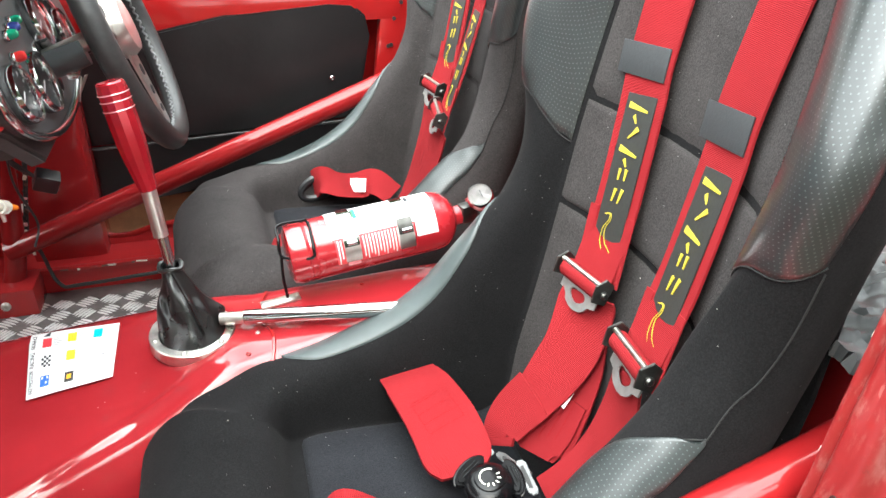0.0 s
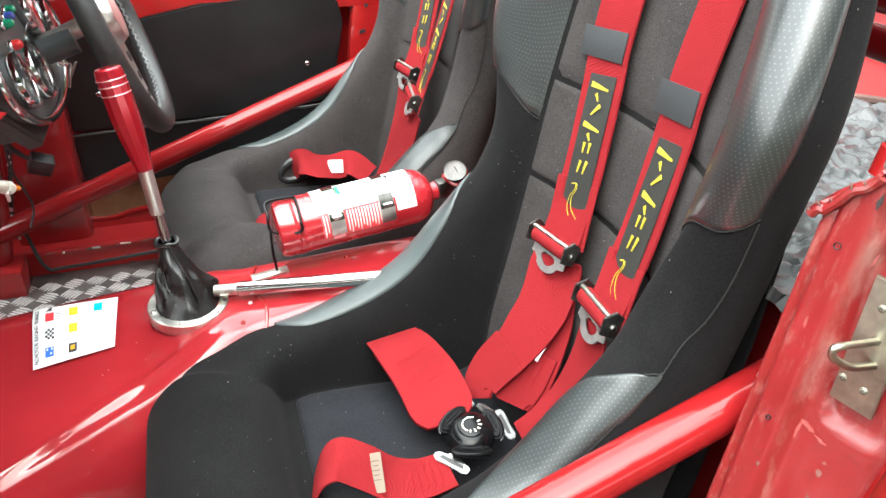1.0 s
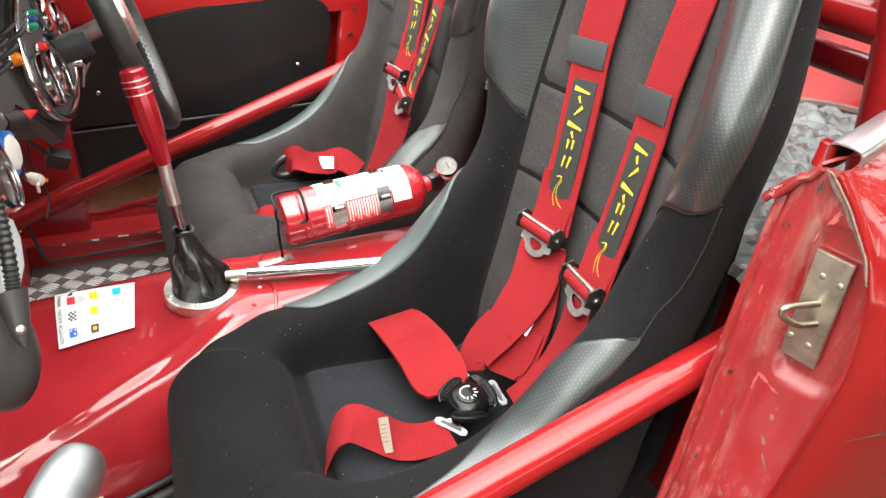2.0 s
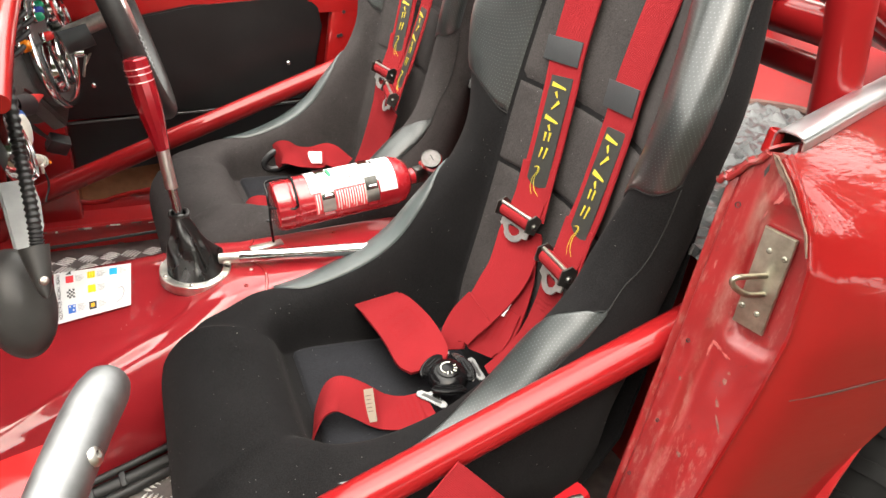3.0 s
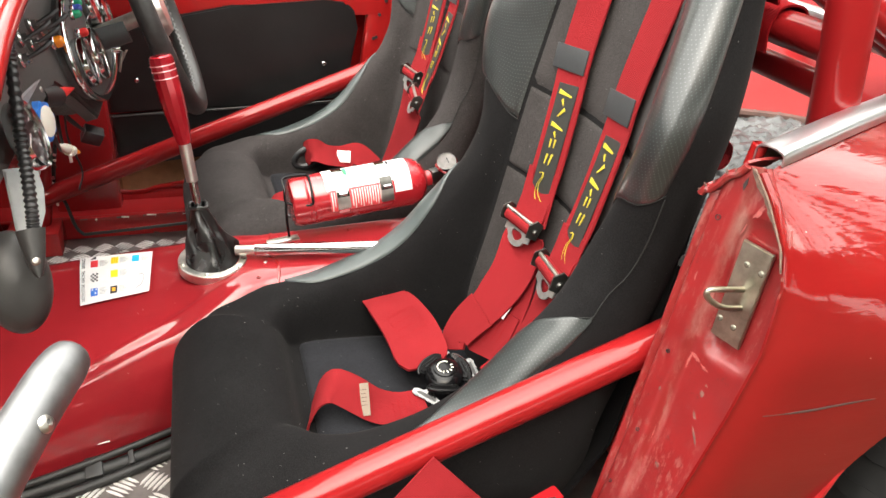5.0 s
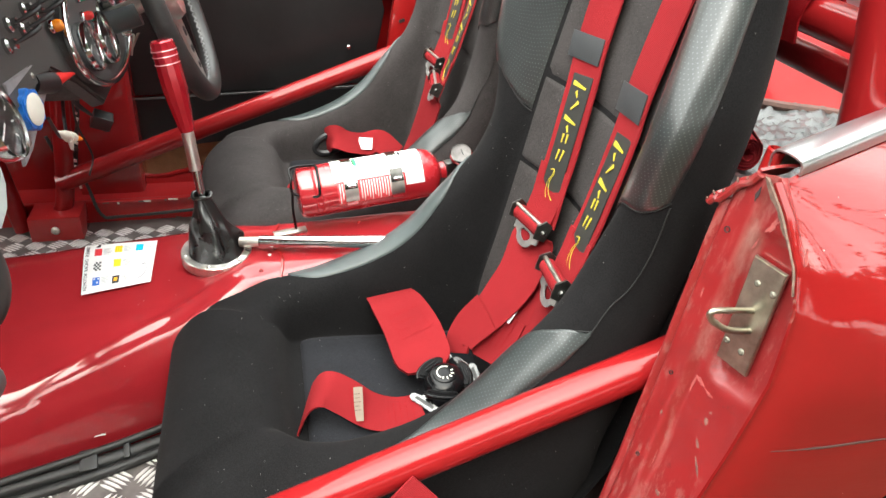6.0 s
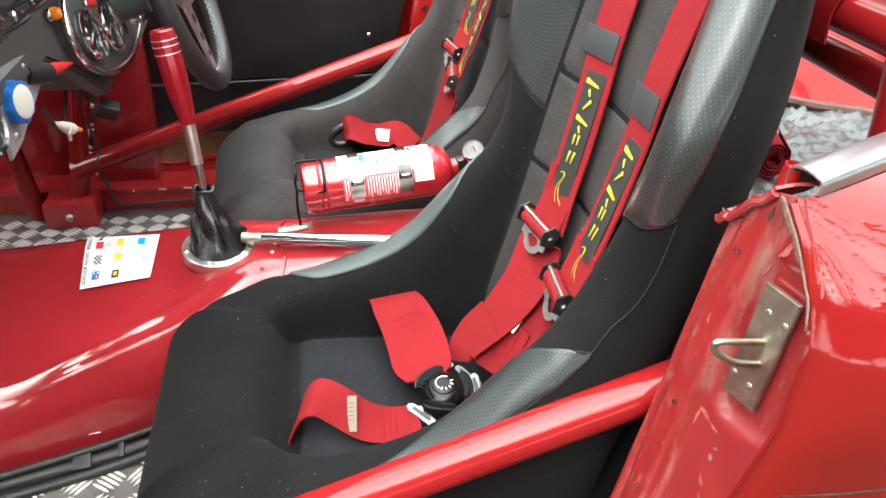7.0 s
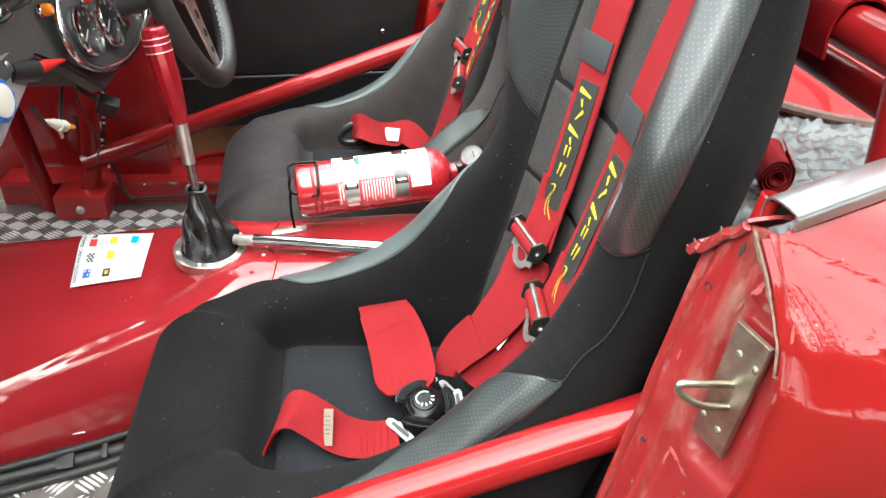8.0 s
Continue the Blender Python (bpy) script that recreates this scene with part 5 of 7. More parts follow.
    # far lap strap out of the slot, ending in a wide sewn tab with cut corners
    part("lap_strap", ribbon([(0.160, 0.800, 0.334), (0.160, 0.782, 0.350), (0.161, 0.760, 0.364), (0.166, 0.728, 0.3705), (0.172, 0.70, 0.369)], [(1, 0.05, 0.1), (1, 0.1, 0.1), (1, 0.2, 0.1), (1, 0.28, 0.15), (1, 0.28, 0.15)], [0.036, 0.056, 0.062, 0.064, 0.064], 0.0024, 30), webbing, h, "red lap strap out of the seat slot")
    lap = [(0.165, 0.722, 0.3735), (0.172, 0.695, 0.374), (0.180, 0.655, 0.371), (0.184, 0.620, 0.364), (0.186, 0.590, 0.353)]
    tab = part("lap_tab", ribbon(lap, [(1, 0.28, 0.15), (1, 0.28, 0.18), (1, 0.28, 0.2), (1, 0.28, 0.22), (1, 0.28, 0.25)], [0.066, 0.068, 0.070, 0.071, 0.072, 0.073, 0.074, 0.074, 0.074, 0.074, 0.073, 0.066, 0.046], 0.0050, 56, 0.0016), webbing, h, "padded red lap tab with sewn box")
    dx_, dy_ = Vector((1, 0.28, 0.2)).normalized(), Vector((0.22, -0.93, -0.12)).normalized()
    mid_ = Vector((0.180, 0.660, 0.3744))
    box_ = [(-0.022, -0.024), (0.020, -0.024), (0.020, 0.018), (-0.022, 0.018)]
    lines = list(zip(box_, box_[1:] + box_[:1])) + [((-0.022, -0.010), (0.020, -0.010)), ((-0.022, 0.004), (0.020, 0.004)), ((-0.022, -0.027), (0.020, -0.027))]
    for (a0, b0), (a1, b1) in lines:
        ends = [mid_ + dx_ * p + dy_ * q + Vector((0, 0, 0.0032 - 1.4 * p * p)) for p, q in ((a0, b0), ((a0 + a1) / 2, (b0 + b1) / 2), (a1, b1))]
        part("stitching", tube(ends, 0.00022, 5), webbing_dark, tab)
    # near lap strap, looping over the cushion towards the front
    loop = [(0.172, 0.540, 0.340), (0.140, 0.538, 0.338), (0.110, 0.541, 0.344), (0.082, 0.549, 0.362), (0.060, 0.556, 0.372), (0.043, 0.560, 0.360), (0.030, 0.558, 0.332), (0.027, 0.555, 0.312)]
    ls = part("crotch_strap", ribbon(loop, [(0, 1, 0.15), (0, 1, 0.35), (0.1, 0.8, 0.6), (0.1, 0.7, 0.7), (0.2, 0.8, 0.5), (0.3, 1, 0.3), (0.3, 1, 0.1), (0.3, 1, 0.1)], 0.044, 0.0022, 60), webbing, h, "red crotch strap curling over the cushion")
    tag = facing((0.094, 0.5425, 0.3555), (-0.45, -0.62, 0.62), (0.1, 0.75, 0.65)) @ Matrix.Diagonal((0.7, 0.9, 1, 1))
    part("wash_tag", slab([(-0.010, -0.022), (0.010, -0.022), (0.010, 0.022), (-0.010, 0.022)], tag, 0.0008), plain("beige tag", (0.19, 0.15, 0.115), 0.7), h, "beige sewn tag")
    for k in range(5):
        a = spline(loop, 60)[3 + 2 * k]
        c, e = Vector(a) + Vector((-0.0004, -0.0006, 0.0018)), Vector((0.02, 0.97, 0.22))
        part("stitching", tube([c - e * 0.017, c, c + e * 0.017], 0.0003, 5), webbing_dark, ls)
    for k in range(5):
        part("print_line", block((0.012 - 0.003 * (k % 2), 0.0009, 0.0003), tag @ pose(0, 0.013 - 0.0052 * k, 0.0003), 0), rust, h)
    # buckle
    centre = Vector((0.2040, 0.565, 0.360))
    bm_ = facing(centre, (-0.06, -0.12, 1), (0.75, 0.6, 0.0)) @ Matrix.Diagonal((0.80, 0.80, 0.85, 1))
    body = part("buckle", lathe([(0.0, -0.014), (0.030, -0.014), (0.033, -0.010), (0.033, 0.000), (0.028, 0.006), (0.022, 0.0095), (0.019, 0.0105)], bm_, 32), gloss_black, h, "black cam lock buckle")
    part("buckle_disc", lathe([(0.019, 0.009), (0.019, 0.0125), (0.0175, 0.0135), (0, 0.0135)], bm_, 28), gloss_black, body)
    arc = [bm_ @ Vector((0.012 * math.cos(a), 0.012 * math.sin(a), 0.0137)) for a in np.linspace(1.9, 4.9, 14)]
    part("mark", tube(arc, 0.0008, 6, 30), white_plastic, body)
    for a in np.linspace(-1.1, 1.1, 5):
        part("mark", block((0.0017, 0.0046, 0.0006), bm_ @ pose(0.0115 * math.cos(a), 0.0115 * math.sin(a), 0.0138, 0, 0, math.degrees(a) - 90), 0), white_plastic, body)
    for way in ((-0.32, -0.95), (0.98, 0.05), (-0.55, 0.83)):
        q = bm_.inverted() @ (centre + Vector((*way, 0)))
        lm = bm_ @ pose(0, 0, 0.004, 0, 0, math.degrees(math.atan2(q.y, q.x)) + 90) @ pose(0, -0.029, 0, -26, 0, 0)
        w = [(0.026 * math.sin(t), 0.0105 * math.cos(t)) for t in np.linspace(0, 2 * math.pi, 24, endpoint=False)]
        lug = part("turn_lug", slab(w, lm, 0.011, 0.003), lug_black, body, "raised turning lug")
        for r in (-0.004, 0.0, 0.004):
            part("grip_ridge", tube([lm @ Vector((x, r + 0.0003, 0.0004)) for x in (-0.016 + abs(r), 0.0, 0.016 - abs(r))], 0.0007, 6), gloss_black, lug)
        part("lug_rim", tube([lm @ Vector((x * 1.04, y * 1.10 + 0.001, -0.006)) for x, y in w[6:19]], 0.0018, 8, 24), gloss_black, lug)
    # pressed steel tongues: a flat neck that opens into a broad plate for its webbing
    plate = [(0.022, -0.008), (0.038, -0.0075), (0.042, -0.012), (0.0435, -0.022), (0.047, -0.027), (0.053, -0.0265), (0.056, -0.020), (0.055, 0.0), (0.056, 0.020), (0.053, 0.0265), (0.047, 0.027), (0.0435, 0.022), (0.042, 0.012), (0.038, 0.0075), (0.022, 0.008)]
    slot = [(0.0462, -0.016), (0.0505, -0.018), (0.0515, 0.0), (0.0505, 0.018), (0.0462, 0.016), (0.0455, 0.0)]
    for target, drop in (((0.202, 0.596, 0.355), 0), ((0.245, 0.592, 0.357), 4), ((0.256, 0.566, 0.360), -4), ((0.170, 0.539, 0.341), 12)):
        q = bm_.inverted() @ Vector(target)
        t = bm_ @ pose(0, 0, -0.006, 0, 0, math.degrees(math.atan2(q.y, q.x))) @ pose(0.024, 0, 0, 0, drop, 0) @ pose(-0.024, 0, 0)
        tongue = part("tongue", slab(plate, t, 0.003, 0.0008), dark_chrome, h, "flat pressed steel tongue")
        part("slot", slab(slot, t @ pose(0, 0, 0.0004), 0.001), wire_black, tongue)
    return h


make_harness()

# far harness: the same shoulder straps, its lap strap lying loose on the bolster
h2 = thing("seat_harness", (0.21, SEAT_Y + PITCH, 0.32), "red racing harness hanging on the seat, lap strap loose", "harness", "pair of harnesses")
o = PITCH - 0.012
f1 = [(0.43, 0.668 + o, 0.96), (0.408, 0.668 + o, 0.86), (0.388, 0.664 + o, 0.755), (0.377, 0.655 + o, 0.70), (0.357, 0.643 + o, 0.62), (0.341, 0.640 + o, 0.575), (0.330, 0.638 + o, 0.548)]
shoulder_strap((0.13, -1, 0), f1, 0.34, 0.60, h2)
f2 = [(0.43, 0.545 + o, 0.96), (0.405, 0.547 + o, 0.86), (0.380, 0.549 + o, 0.745), (0.368, 0.547 + o, 0.690), (0.342, 0.546 + o, 0.605), (0.326, 0.547 + o, 0.560), (0.314, 0.550 + o, 0.532)]
shoulder_strap((-0.13, -1, 0), f2, 0.40, 0.655, h2)
part("lower_strap", ribbon([(0.326, 0.636 + o, 0.535), (0.316, 0.632 + o, 0.48), (0.292, 0.628 + o, 0.40), (0.266, 0.622 + o, 0.345), (0.24, 0.61 + o, 0.32)], [(0.15, -1, 0.1)] * 5, 0.072, 0.0024, 40), webbing, h2)
part("lower_strap", ribbon([(0.308, 0.551 + o, 0.52), (0.300, 0.568 + o, 0.47), (0.284, 0.598 + o, 0.40), (0.262, 0.602 + o, 0.345), (0.24, 0.60 + o, 0.32)], [(0.15, -1, 0.1)] * 5, 0.072, 0.0024, 40), webbing, h2)
lap = [(0.126, 1.352, 0.345), (0.140, 1.325, 0.368), (0.170, 1.315, 0.360), (0.205, 1.325, 0.350), (0.235, 1.318, 0.356), (0.265, 1.295, 0.338)]
part("lap_strap", ribbon(lap, [(-0.2, 0.4, 1), (-0.3, 0.8, 0.7), (-0.2, 0.9, 0.6), (-0.2, 0.9, 0.6), (0, 0.9, 0.6), (0.2, 0.9, 0.5)], [0.045, 0.05, 0.055, 0.055, 0.055, 0.05], 0.0024, 50), webbing, h2, "loose red lap strap")
part("crotch_strap", ribbon([(0.090, 1.115, 0.352), (0.060, 1.130, 0.356), (0.040, 1.142, 0.345), (0.030, 1.150, 0.322), (0.030, 1.153, 0.300)], [(0.3, 1, 0.3), (0.3, 1, 0.4), (0.3, 1, 0.4), (0.3, 1, 0.2), (0.3, 1, 0.1)], 0.036, 0.0022, 30), webbing, h2)
tag = facing((0.205, 1.318, 0.3545), (-0.1, -0.55, 0.8), (0.2, 0.9, 0.5))
tg = part("wash_tag", slab([(-0.014, -0.014), (0.014, -0.014), (0.014, 0.014), (-0.014, 0.014)], tag, 0.0008), paper, h2, "white printed tag")
for k in range(3):
    part("print_line", block((0.018, 0.002, 0.0004), tag @ pose(0, 0.008 - 0.006 * k, 0.0003), 0), ink_grey, tg)
near_lap = [(0.02, 1.02, 0.345), (0.045, 1.03, 0.36), (0.07, 1.035, 0.345)]
part("lap_strap", ribbon(near_lap, [(0, 0.5, 1), (0, 0.6, 1), (0, 0.8, 0.8)], 0.05, 0.0024, 20), webbing, h2, "end of a red lap strap")
outer = thing("lap_belt_end", (0.14, 0.32, 0.3), "red lap belt running down outside the seat to the sill", "harness")
part("belt", ribbon([(0.10, 0.335, 0.43), (0.13, 0.322, 0.40), (0.165, 0.314, 0.36), (0.20, 0.31, 0.30)], [(1, 0.1, 0.5)] * 4, 0.055, 0.0024, 30), webbing, outer)
part("anchor", block((0.05, 0.02, 0.03), pose(0.225, 0.305, 0.385, 0, -15, 10), 0.005), webbing_dark, outer)
part("anchor_bolt", tube([(0.21, 0.30, 0.392), (0.225, 0.298, 0.402), (0.236, 0.297, 0.403)], 0.005, 10), black_steel, outer)

# rolled webbing on the shelf
roll = thing("strap_roll", (0.570, 0.618, 0.607), "rolled up red webbing strap on the grey shelf", "strap")
spiral = [(0.570 + (0.0050 + 0.00062 * a) * math.cos(a), 0.618, 0.630 + (0.0050 + 0.00062 * a) * math.sin(a)) for a in np.linspace(0, 26.0, 90)]
part("strap", ribbon(spiral, [(0.30, 1, 0.05)] * 90, 0.052, 0.0012, 360, 0.0, 3), webbing, roll)

# ---- gear lever and handbrake ----
gear = thing("gear_lever", (-0.072, 0.862, 0.386), "gear lever with red metal knob and black leather gaiter", "gear lever")
gm = pose(-0.072, 0.860, 0.3900, 5, 1, 0) @ Matrix.Diagonal((0.97, 0.97, 1, 1))
part("gaiter_ring", lathe([(0.0395, 0.000), (0.0395, 0.0042), (0.0402, 0.0050), (0.0500, 0.0050), (0.0510, 0.0040), (0.0510, -0.010)], gm, 48), ring_alloy, gear, "polished gaiter ring")
for k in range(6):
    a = 2 * math.pi * (k + 0.3) / 6
    screw("ring_screw", gm @ Vector((0.0452 * math.cos(a), 0.0452 * math.sin(a), 0.0052)), gm.to_3x3() @ Vector((0, 0, 1)), 0.0036, gear, steel)
rows = []
for i in range(26):
    u = i / 25
    c = Vector((-0.072 - 0.013 * u, 0.860 + 0.021 * u, 0.387 + 0.085 * u))
    r = 0.0285 * (1 - u) ** 1.2 + 0.0108
    row = []
    for j in range(48):
        a = 2 * math.pi * j / 48
        fold = 1 + 0.13 * math.sin(4 * a + 3.0 * u) * math.sin(math.pi * u) + 0.06 * math.sin(7 * a - 5 * u) * math.sin(math.pi * u)
        bulge = 0.014 * math.exp(-((a - 0.1) / 0.5) ** 2) * math.exp(-((u - 0.35) / 0.2) ** 2)
        row.append(c + Vector(((r * fold + bulge) * math.cos(a), (r * fold) * math.sin(a), 0.004 * math.sin(3 * a + 9 * u) * math.sin(math.pi * u))))
    rows.append(row)
part("gaiter", grid(rows, True), gaiter_leather, gear, "creased black leather gaiter", 80)
part("gaiter_tie", tube([(-0.085 + 0.0125 * math.cos(a), 0.881 + 0.0125 * math.sin(a), 0.4725 + 0.0015 * math.sin(3 * a)) for a in np.linspace(0, 2 * math.pi, 17)], 0.0028, 8, 60, False), gaiter_leather, gear)
part("gaiter_seam", tube([(-0.083, 0.870, 0.468), (-0.076, 0.862, 0.452), (-0.066, 0.848, 0.430), (-0.056, 0.836, 0.402)], 0.002, 6), gaiter_leather, gear)
LOW, HIGH = Vector((-0.0945, 0.899, 0.562)), Vector((-0.114, 0.914, 0.684))
part("rod", tube([(-0.084, 0.881, 0.46), LOW], 0.0062, 16), chrome, gear, "chrome rod")
part("rod_sleeve", tube([Vector((-0.0895, 0.8895, 0.508)), LOW], 0.0085, 16), spoke_alloy, gear, "pale rod sleeve")
km = along(LOW, HIGH)
L = (HIGH - LOW).length
knob = part("knob", lathe([(0.0088, 0.0), (0.0102, 0.001), (0.0158, L * 0.40), (0.0166, L * 0.55), (0.0163, L * 0.93), (0.0152, L * 0.985), (0.0136, L), (0.0, L)], km, 12), anodised, gear, "faceted red anodised knob", 25)
for f in (0.76, 0.84, 0.90):
    part("groove", lathe([(0.0166, L * f - 0.0006), (0.0169, L * f), (0.0166, L * f + 0.0006)], km, 24), anodised_groove, knob)

brake = thing("handbrake", (0.0, 0.85, 0.40), "chrome handbrake lever lying along the tunnel", "handbrake")
A, B = Vector((-0.030, 0.859, 0.404)), Vector((0.25, 0.772, 0.432))
d = (B - A).normalized()
part("lever", tube([A + d * 0.022, B], 0.0092, 20), chrome, brake)
part("button", tube([A - d * 0.008, A + d * 0.024], 0.0078, 16), steel, brake, "release button")

# ---- fire extinguisher ----
ext = thing("fire_extinguisher", (0.15, 0.91, 0.41), "red fire extinguisher with white label strapped on the tunnel", "fire extinguisher")
EA, EB = Vector((0.048, 0.906, 0.4535)), Vector((0.262, 0.921, 0.472))
em = along(EA, EB)
H = (EB - EA).length
R = 0.0385
body = part("cylinder", lathe([(0.0, 0.004), (R * 0.7, 0.0), (R * 0.94, 0.004), (R, 0.012), (R, H - 0.022), (R * 0.93, H - 0.010), (R * 0.72, H), (R * 0.45, H + 0.006), (R * 0.34, H + 0.008), (R * 0.34, H + 0.018), (0, H + 0.018)], em, 56), extinguisher_red, ext)
for h_ in (0.026, 0.034):
    part("bead", lathe([(R + 0.0002, h_ - 0.002), (R + 0.0010, h_), (R + 0.0002, h_ + 0.002)], em, 48), extinguisher_red, body)


def wrap(h0, h1, a0, a1, lift, n=18):
    """A sheet wrapped round the cylinder; angles in degrees from its x axis."""
    return [[em @ Vector(((R + lift) * math.cos(radians(a)), (R + lift) * math.sin(radians(a)), h)) for a in np.linspace(a0, a1, n)] for h in np.linspace(h0, h1, 4)]


def on_can(point):
    p = em.inverted() @ Vector(point)
    return math.degrees(math.atan2(p.y, p.x))


A_TOP = on_can((0.15, 0.915, 0.55))
A_CAM = on_can((0.13, 0.70, 0.60))
SGN = 1 if ((A_CAM - A_TOP + 540) % 360 - 180) > 0 else -1


def ang(deg):
    """Degrees round the can from its top towards the open doorway."""
    return A_TOP + SGN * deg


part("label", thick(wrap(0.055, H - 0.052, ang(-70), ang(55), 0.0006), 0.0004), paper, ext, "white label")
part("label_band", thick(wrap(H - 0.054, H - 0.026, ang(-80), ang(84), 0.0006), 0.0004), paper, ext, "white label band")
inst = part("label_text_field", thick(wrap(0.058, H - 0.056, ang(56), ang(106), 0.0007), 0.0004), plain("pale red print field", (0.62, 0.05, 0.06), 0.4), ext, "red instruction field")
for k in range(26):
    h0 = 0.0605 + 0.0040 * k
    if abs(h0 - 0.078) > 0.011 and h0 < H - 0.060:
        part("print_line", thick(wrap(h0, h0 + 0.0015, ang(59), ang(104 - 5 * ((k * 5) % 3)), 0.0012, 10), 0.0003), paper, inst)
part("print_mark", thick(wrap(0.088, 0.093, ang(-10), ang(22), 0.0012, 6), 0.0003), sticker_green, ext)
for k in range(3):
    part("print_block", thick(wrap(0.072 + 0.007 * k, 0.076 + 0.007 * k, ang(-2), ang(12 + 3 * k), 0.0012, 4), 0.0003), ink, ext)
    part("print_block", thick(wrap(H - 0.072 + 0.007 * k, H - 0.0675 + 0.007 * k, ang(-8), ang(14 - 3 * k), 0.0012, 4), 0.0003), ink, ext)
for k in range(4):
    part("pictogram", thick(wrap(0.108 + 0.009 * (k % 2), 0.112 + 0.009 * (k % 2), ang(14 + 6 * k), ang(17 + 6 * k), 0.0012, 3), 0.0003), sticker_red if k % 2 else ink, ext)
for h_ in (0.078, H - 0.068):
    clip = part("strap_band", thick(wrap(h_ - 0.008, h_ + 0.008, ang(-100), ang(110), 0.0022, 30), 0.0010), chrome, ext, "bright steel band")
    part("band_catch", thick(wrap(h_ - 0.010, h_ + 0.010, ang(58), ang(98), 0.0052, 12), 0.003), spoke_alloy, clip, "over-centre catch")
    part("catch_back", thick(wrap(h_ - 0.0095, h_ + 0.0095, ang(46), ang(72), 0.0064, 8), 0.002), black_steel if h_ > 0.1 else chrome, clip)
    part("catch_pin", tube([Vector(wrap(h_ - 0.006, h_ - 0.006, ang(66), ang(66), 0.0085, 2)[0][0]), Vector(wrap(h_ + 0.006, h_ + 0.006, ang(66), ang(66), 0.0085, 2)[0][0])], 0.0030, 10), chrome, clip)
# wire foot of the bracket
f0 = EA - (EB - EA).normalized() * 0.006
cage = thing("extinguisher_bracket", (0.05, 0.9, 0.41), "black wire bracket holding the extinguisher on the tunnel", "bracket")
ax = (EB - EA).normalized()
up = Vector((0, 0, 1))
sd = ax.cross(up)
wire = [f0 + q for q in (ax * 0.034 - sd * 0.000 + up * 0.0425, up * 0.042 - sd * 0.002, up * 0.030 + sd * 0.012 - ax * 0.002, up * 0.014 + sd * 0.022 - ax * 0.002, sd * 0.030 + up * 0.010 + ax * 0.012, sd * 0.038 + up * 0.010 + ax * 0.034, sd * 0.034 + up * 0.022 + ax * 0.036, sd * 0.012 + up * 0.041 + ax * 0.036, ax * 0.034 + up * 0.0425)]
part("wire_hoop", tube(wire, 0.0020, 8, 90), gloss_black, cage)
part("wire_leg", tube([f0 + sd * 0.022 + up * 0.012 - ax * 0.002, f0 + sd * 0.028 - up * 0.012 - ax * 0.003, f0 + sd * 0.026 - up * 0.044], 0.0020, 8, 20), gloss_black, cage)
# valve with its gauge
part("valve", block((0.022, 0.018, 0.024), pose(0.288, 0.918, 0.478, 0, -5, 10), 0.003), black_steel, ext)
part("valve_lever", block((0.036, 0.010, 0.006), pose(0.302, 0.915, 0.492, 0, 20, 6), 0.002), red_plastic, ext, "red lever")
gn = Vector((-0.25, -0.55, 0.8)).normalized()
gmx = facing((0.296, 0.893, 0.510), gn)
gauge = part("pressure_gauge", lathe([(0.0, -0.012), (0.015, -0.012), (0.0175, -0.006), (0.0175, 0.004), (0.0155, 0.0065), (0.0150, 0.005), (0.0150, 0.002), (0.0, 0.002)], gmx, 28), chrome, ext, "round pressure gauge")
part("gauge_face", lathe([(0.0152, 0.0035), (0.0, 0.0035)], gmx, 24), plain("grey dial paper", (0.27, 0.255, 0.25), 0.7, 0.0, 0.3, 60, 0.0, Specular_IOR_Level=0.1), gauge)
part("gauge_pointer", block((0.0014, 0.010, 0.0006), gmx @ pose(0.001, 0.003, 0.0040, 0, 0, 30), 0), ink, gauge)

# ---- flag chart sticker on the tunnel ----
chart = thing("flag_chart", (-0.21, 0.86, 0.38), "white sticker with coloured flag squares on the red tunnel", "sticker")
S00, S10, S01, S11 = (-0.255, 0.820), (-0.163, 0.826), (-0.262, 0.922), (-0.158, 0.906)
TUN_CACHE = {}


def chart_point(u, v, lift):
    """u along the car, v across, both 0 to 1."""
    x = (S00[0] * (1 - u) + S10[0] * u) * (1 - v) + (S01[0] * (1 - u) + S11[0] * u) * v
    y = (S00[1] * (1 - u) + S10[1] * u) * (1 - v) + (S01[1] * (1 - u) + S11[1] * u) * v
    n, f, z, p = (np.interp(x, TUN_X, q) for q in (TUN_N, TUN_F, TUN_Z, TUN_P))
    c = ((y - (n + f) / 2) / ((f - n) / 2))
    a = math.acos(max(-1, min(1, -math.copysign(abs(c) ** (1 / p), c))))
    return Vector((x, y, 0.155 + (z - 0.155) * abs(math.sin(a)) ** p + tunnel_lean(x, y) + lift + 0.003))


def chart_sheet(u0, u1, v0, v1, lift, n=8):
    return thick([[chart_point(u, v, lift) for u in np.linspace(u0, u1, n)] for v in np.linspace(v0, v1, n)], 0.0003)


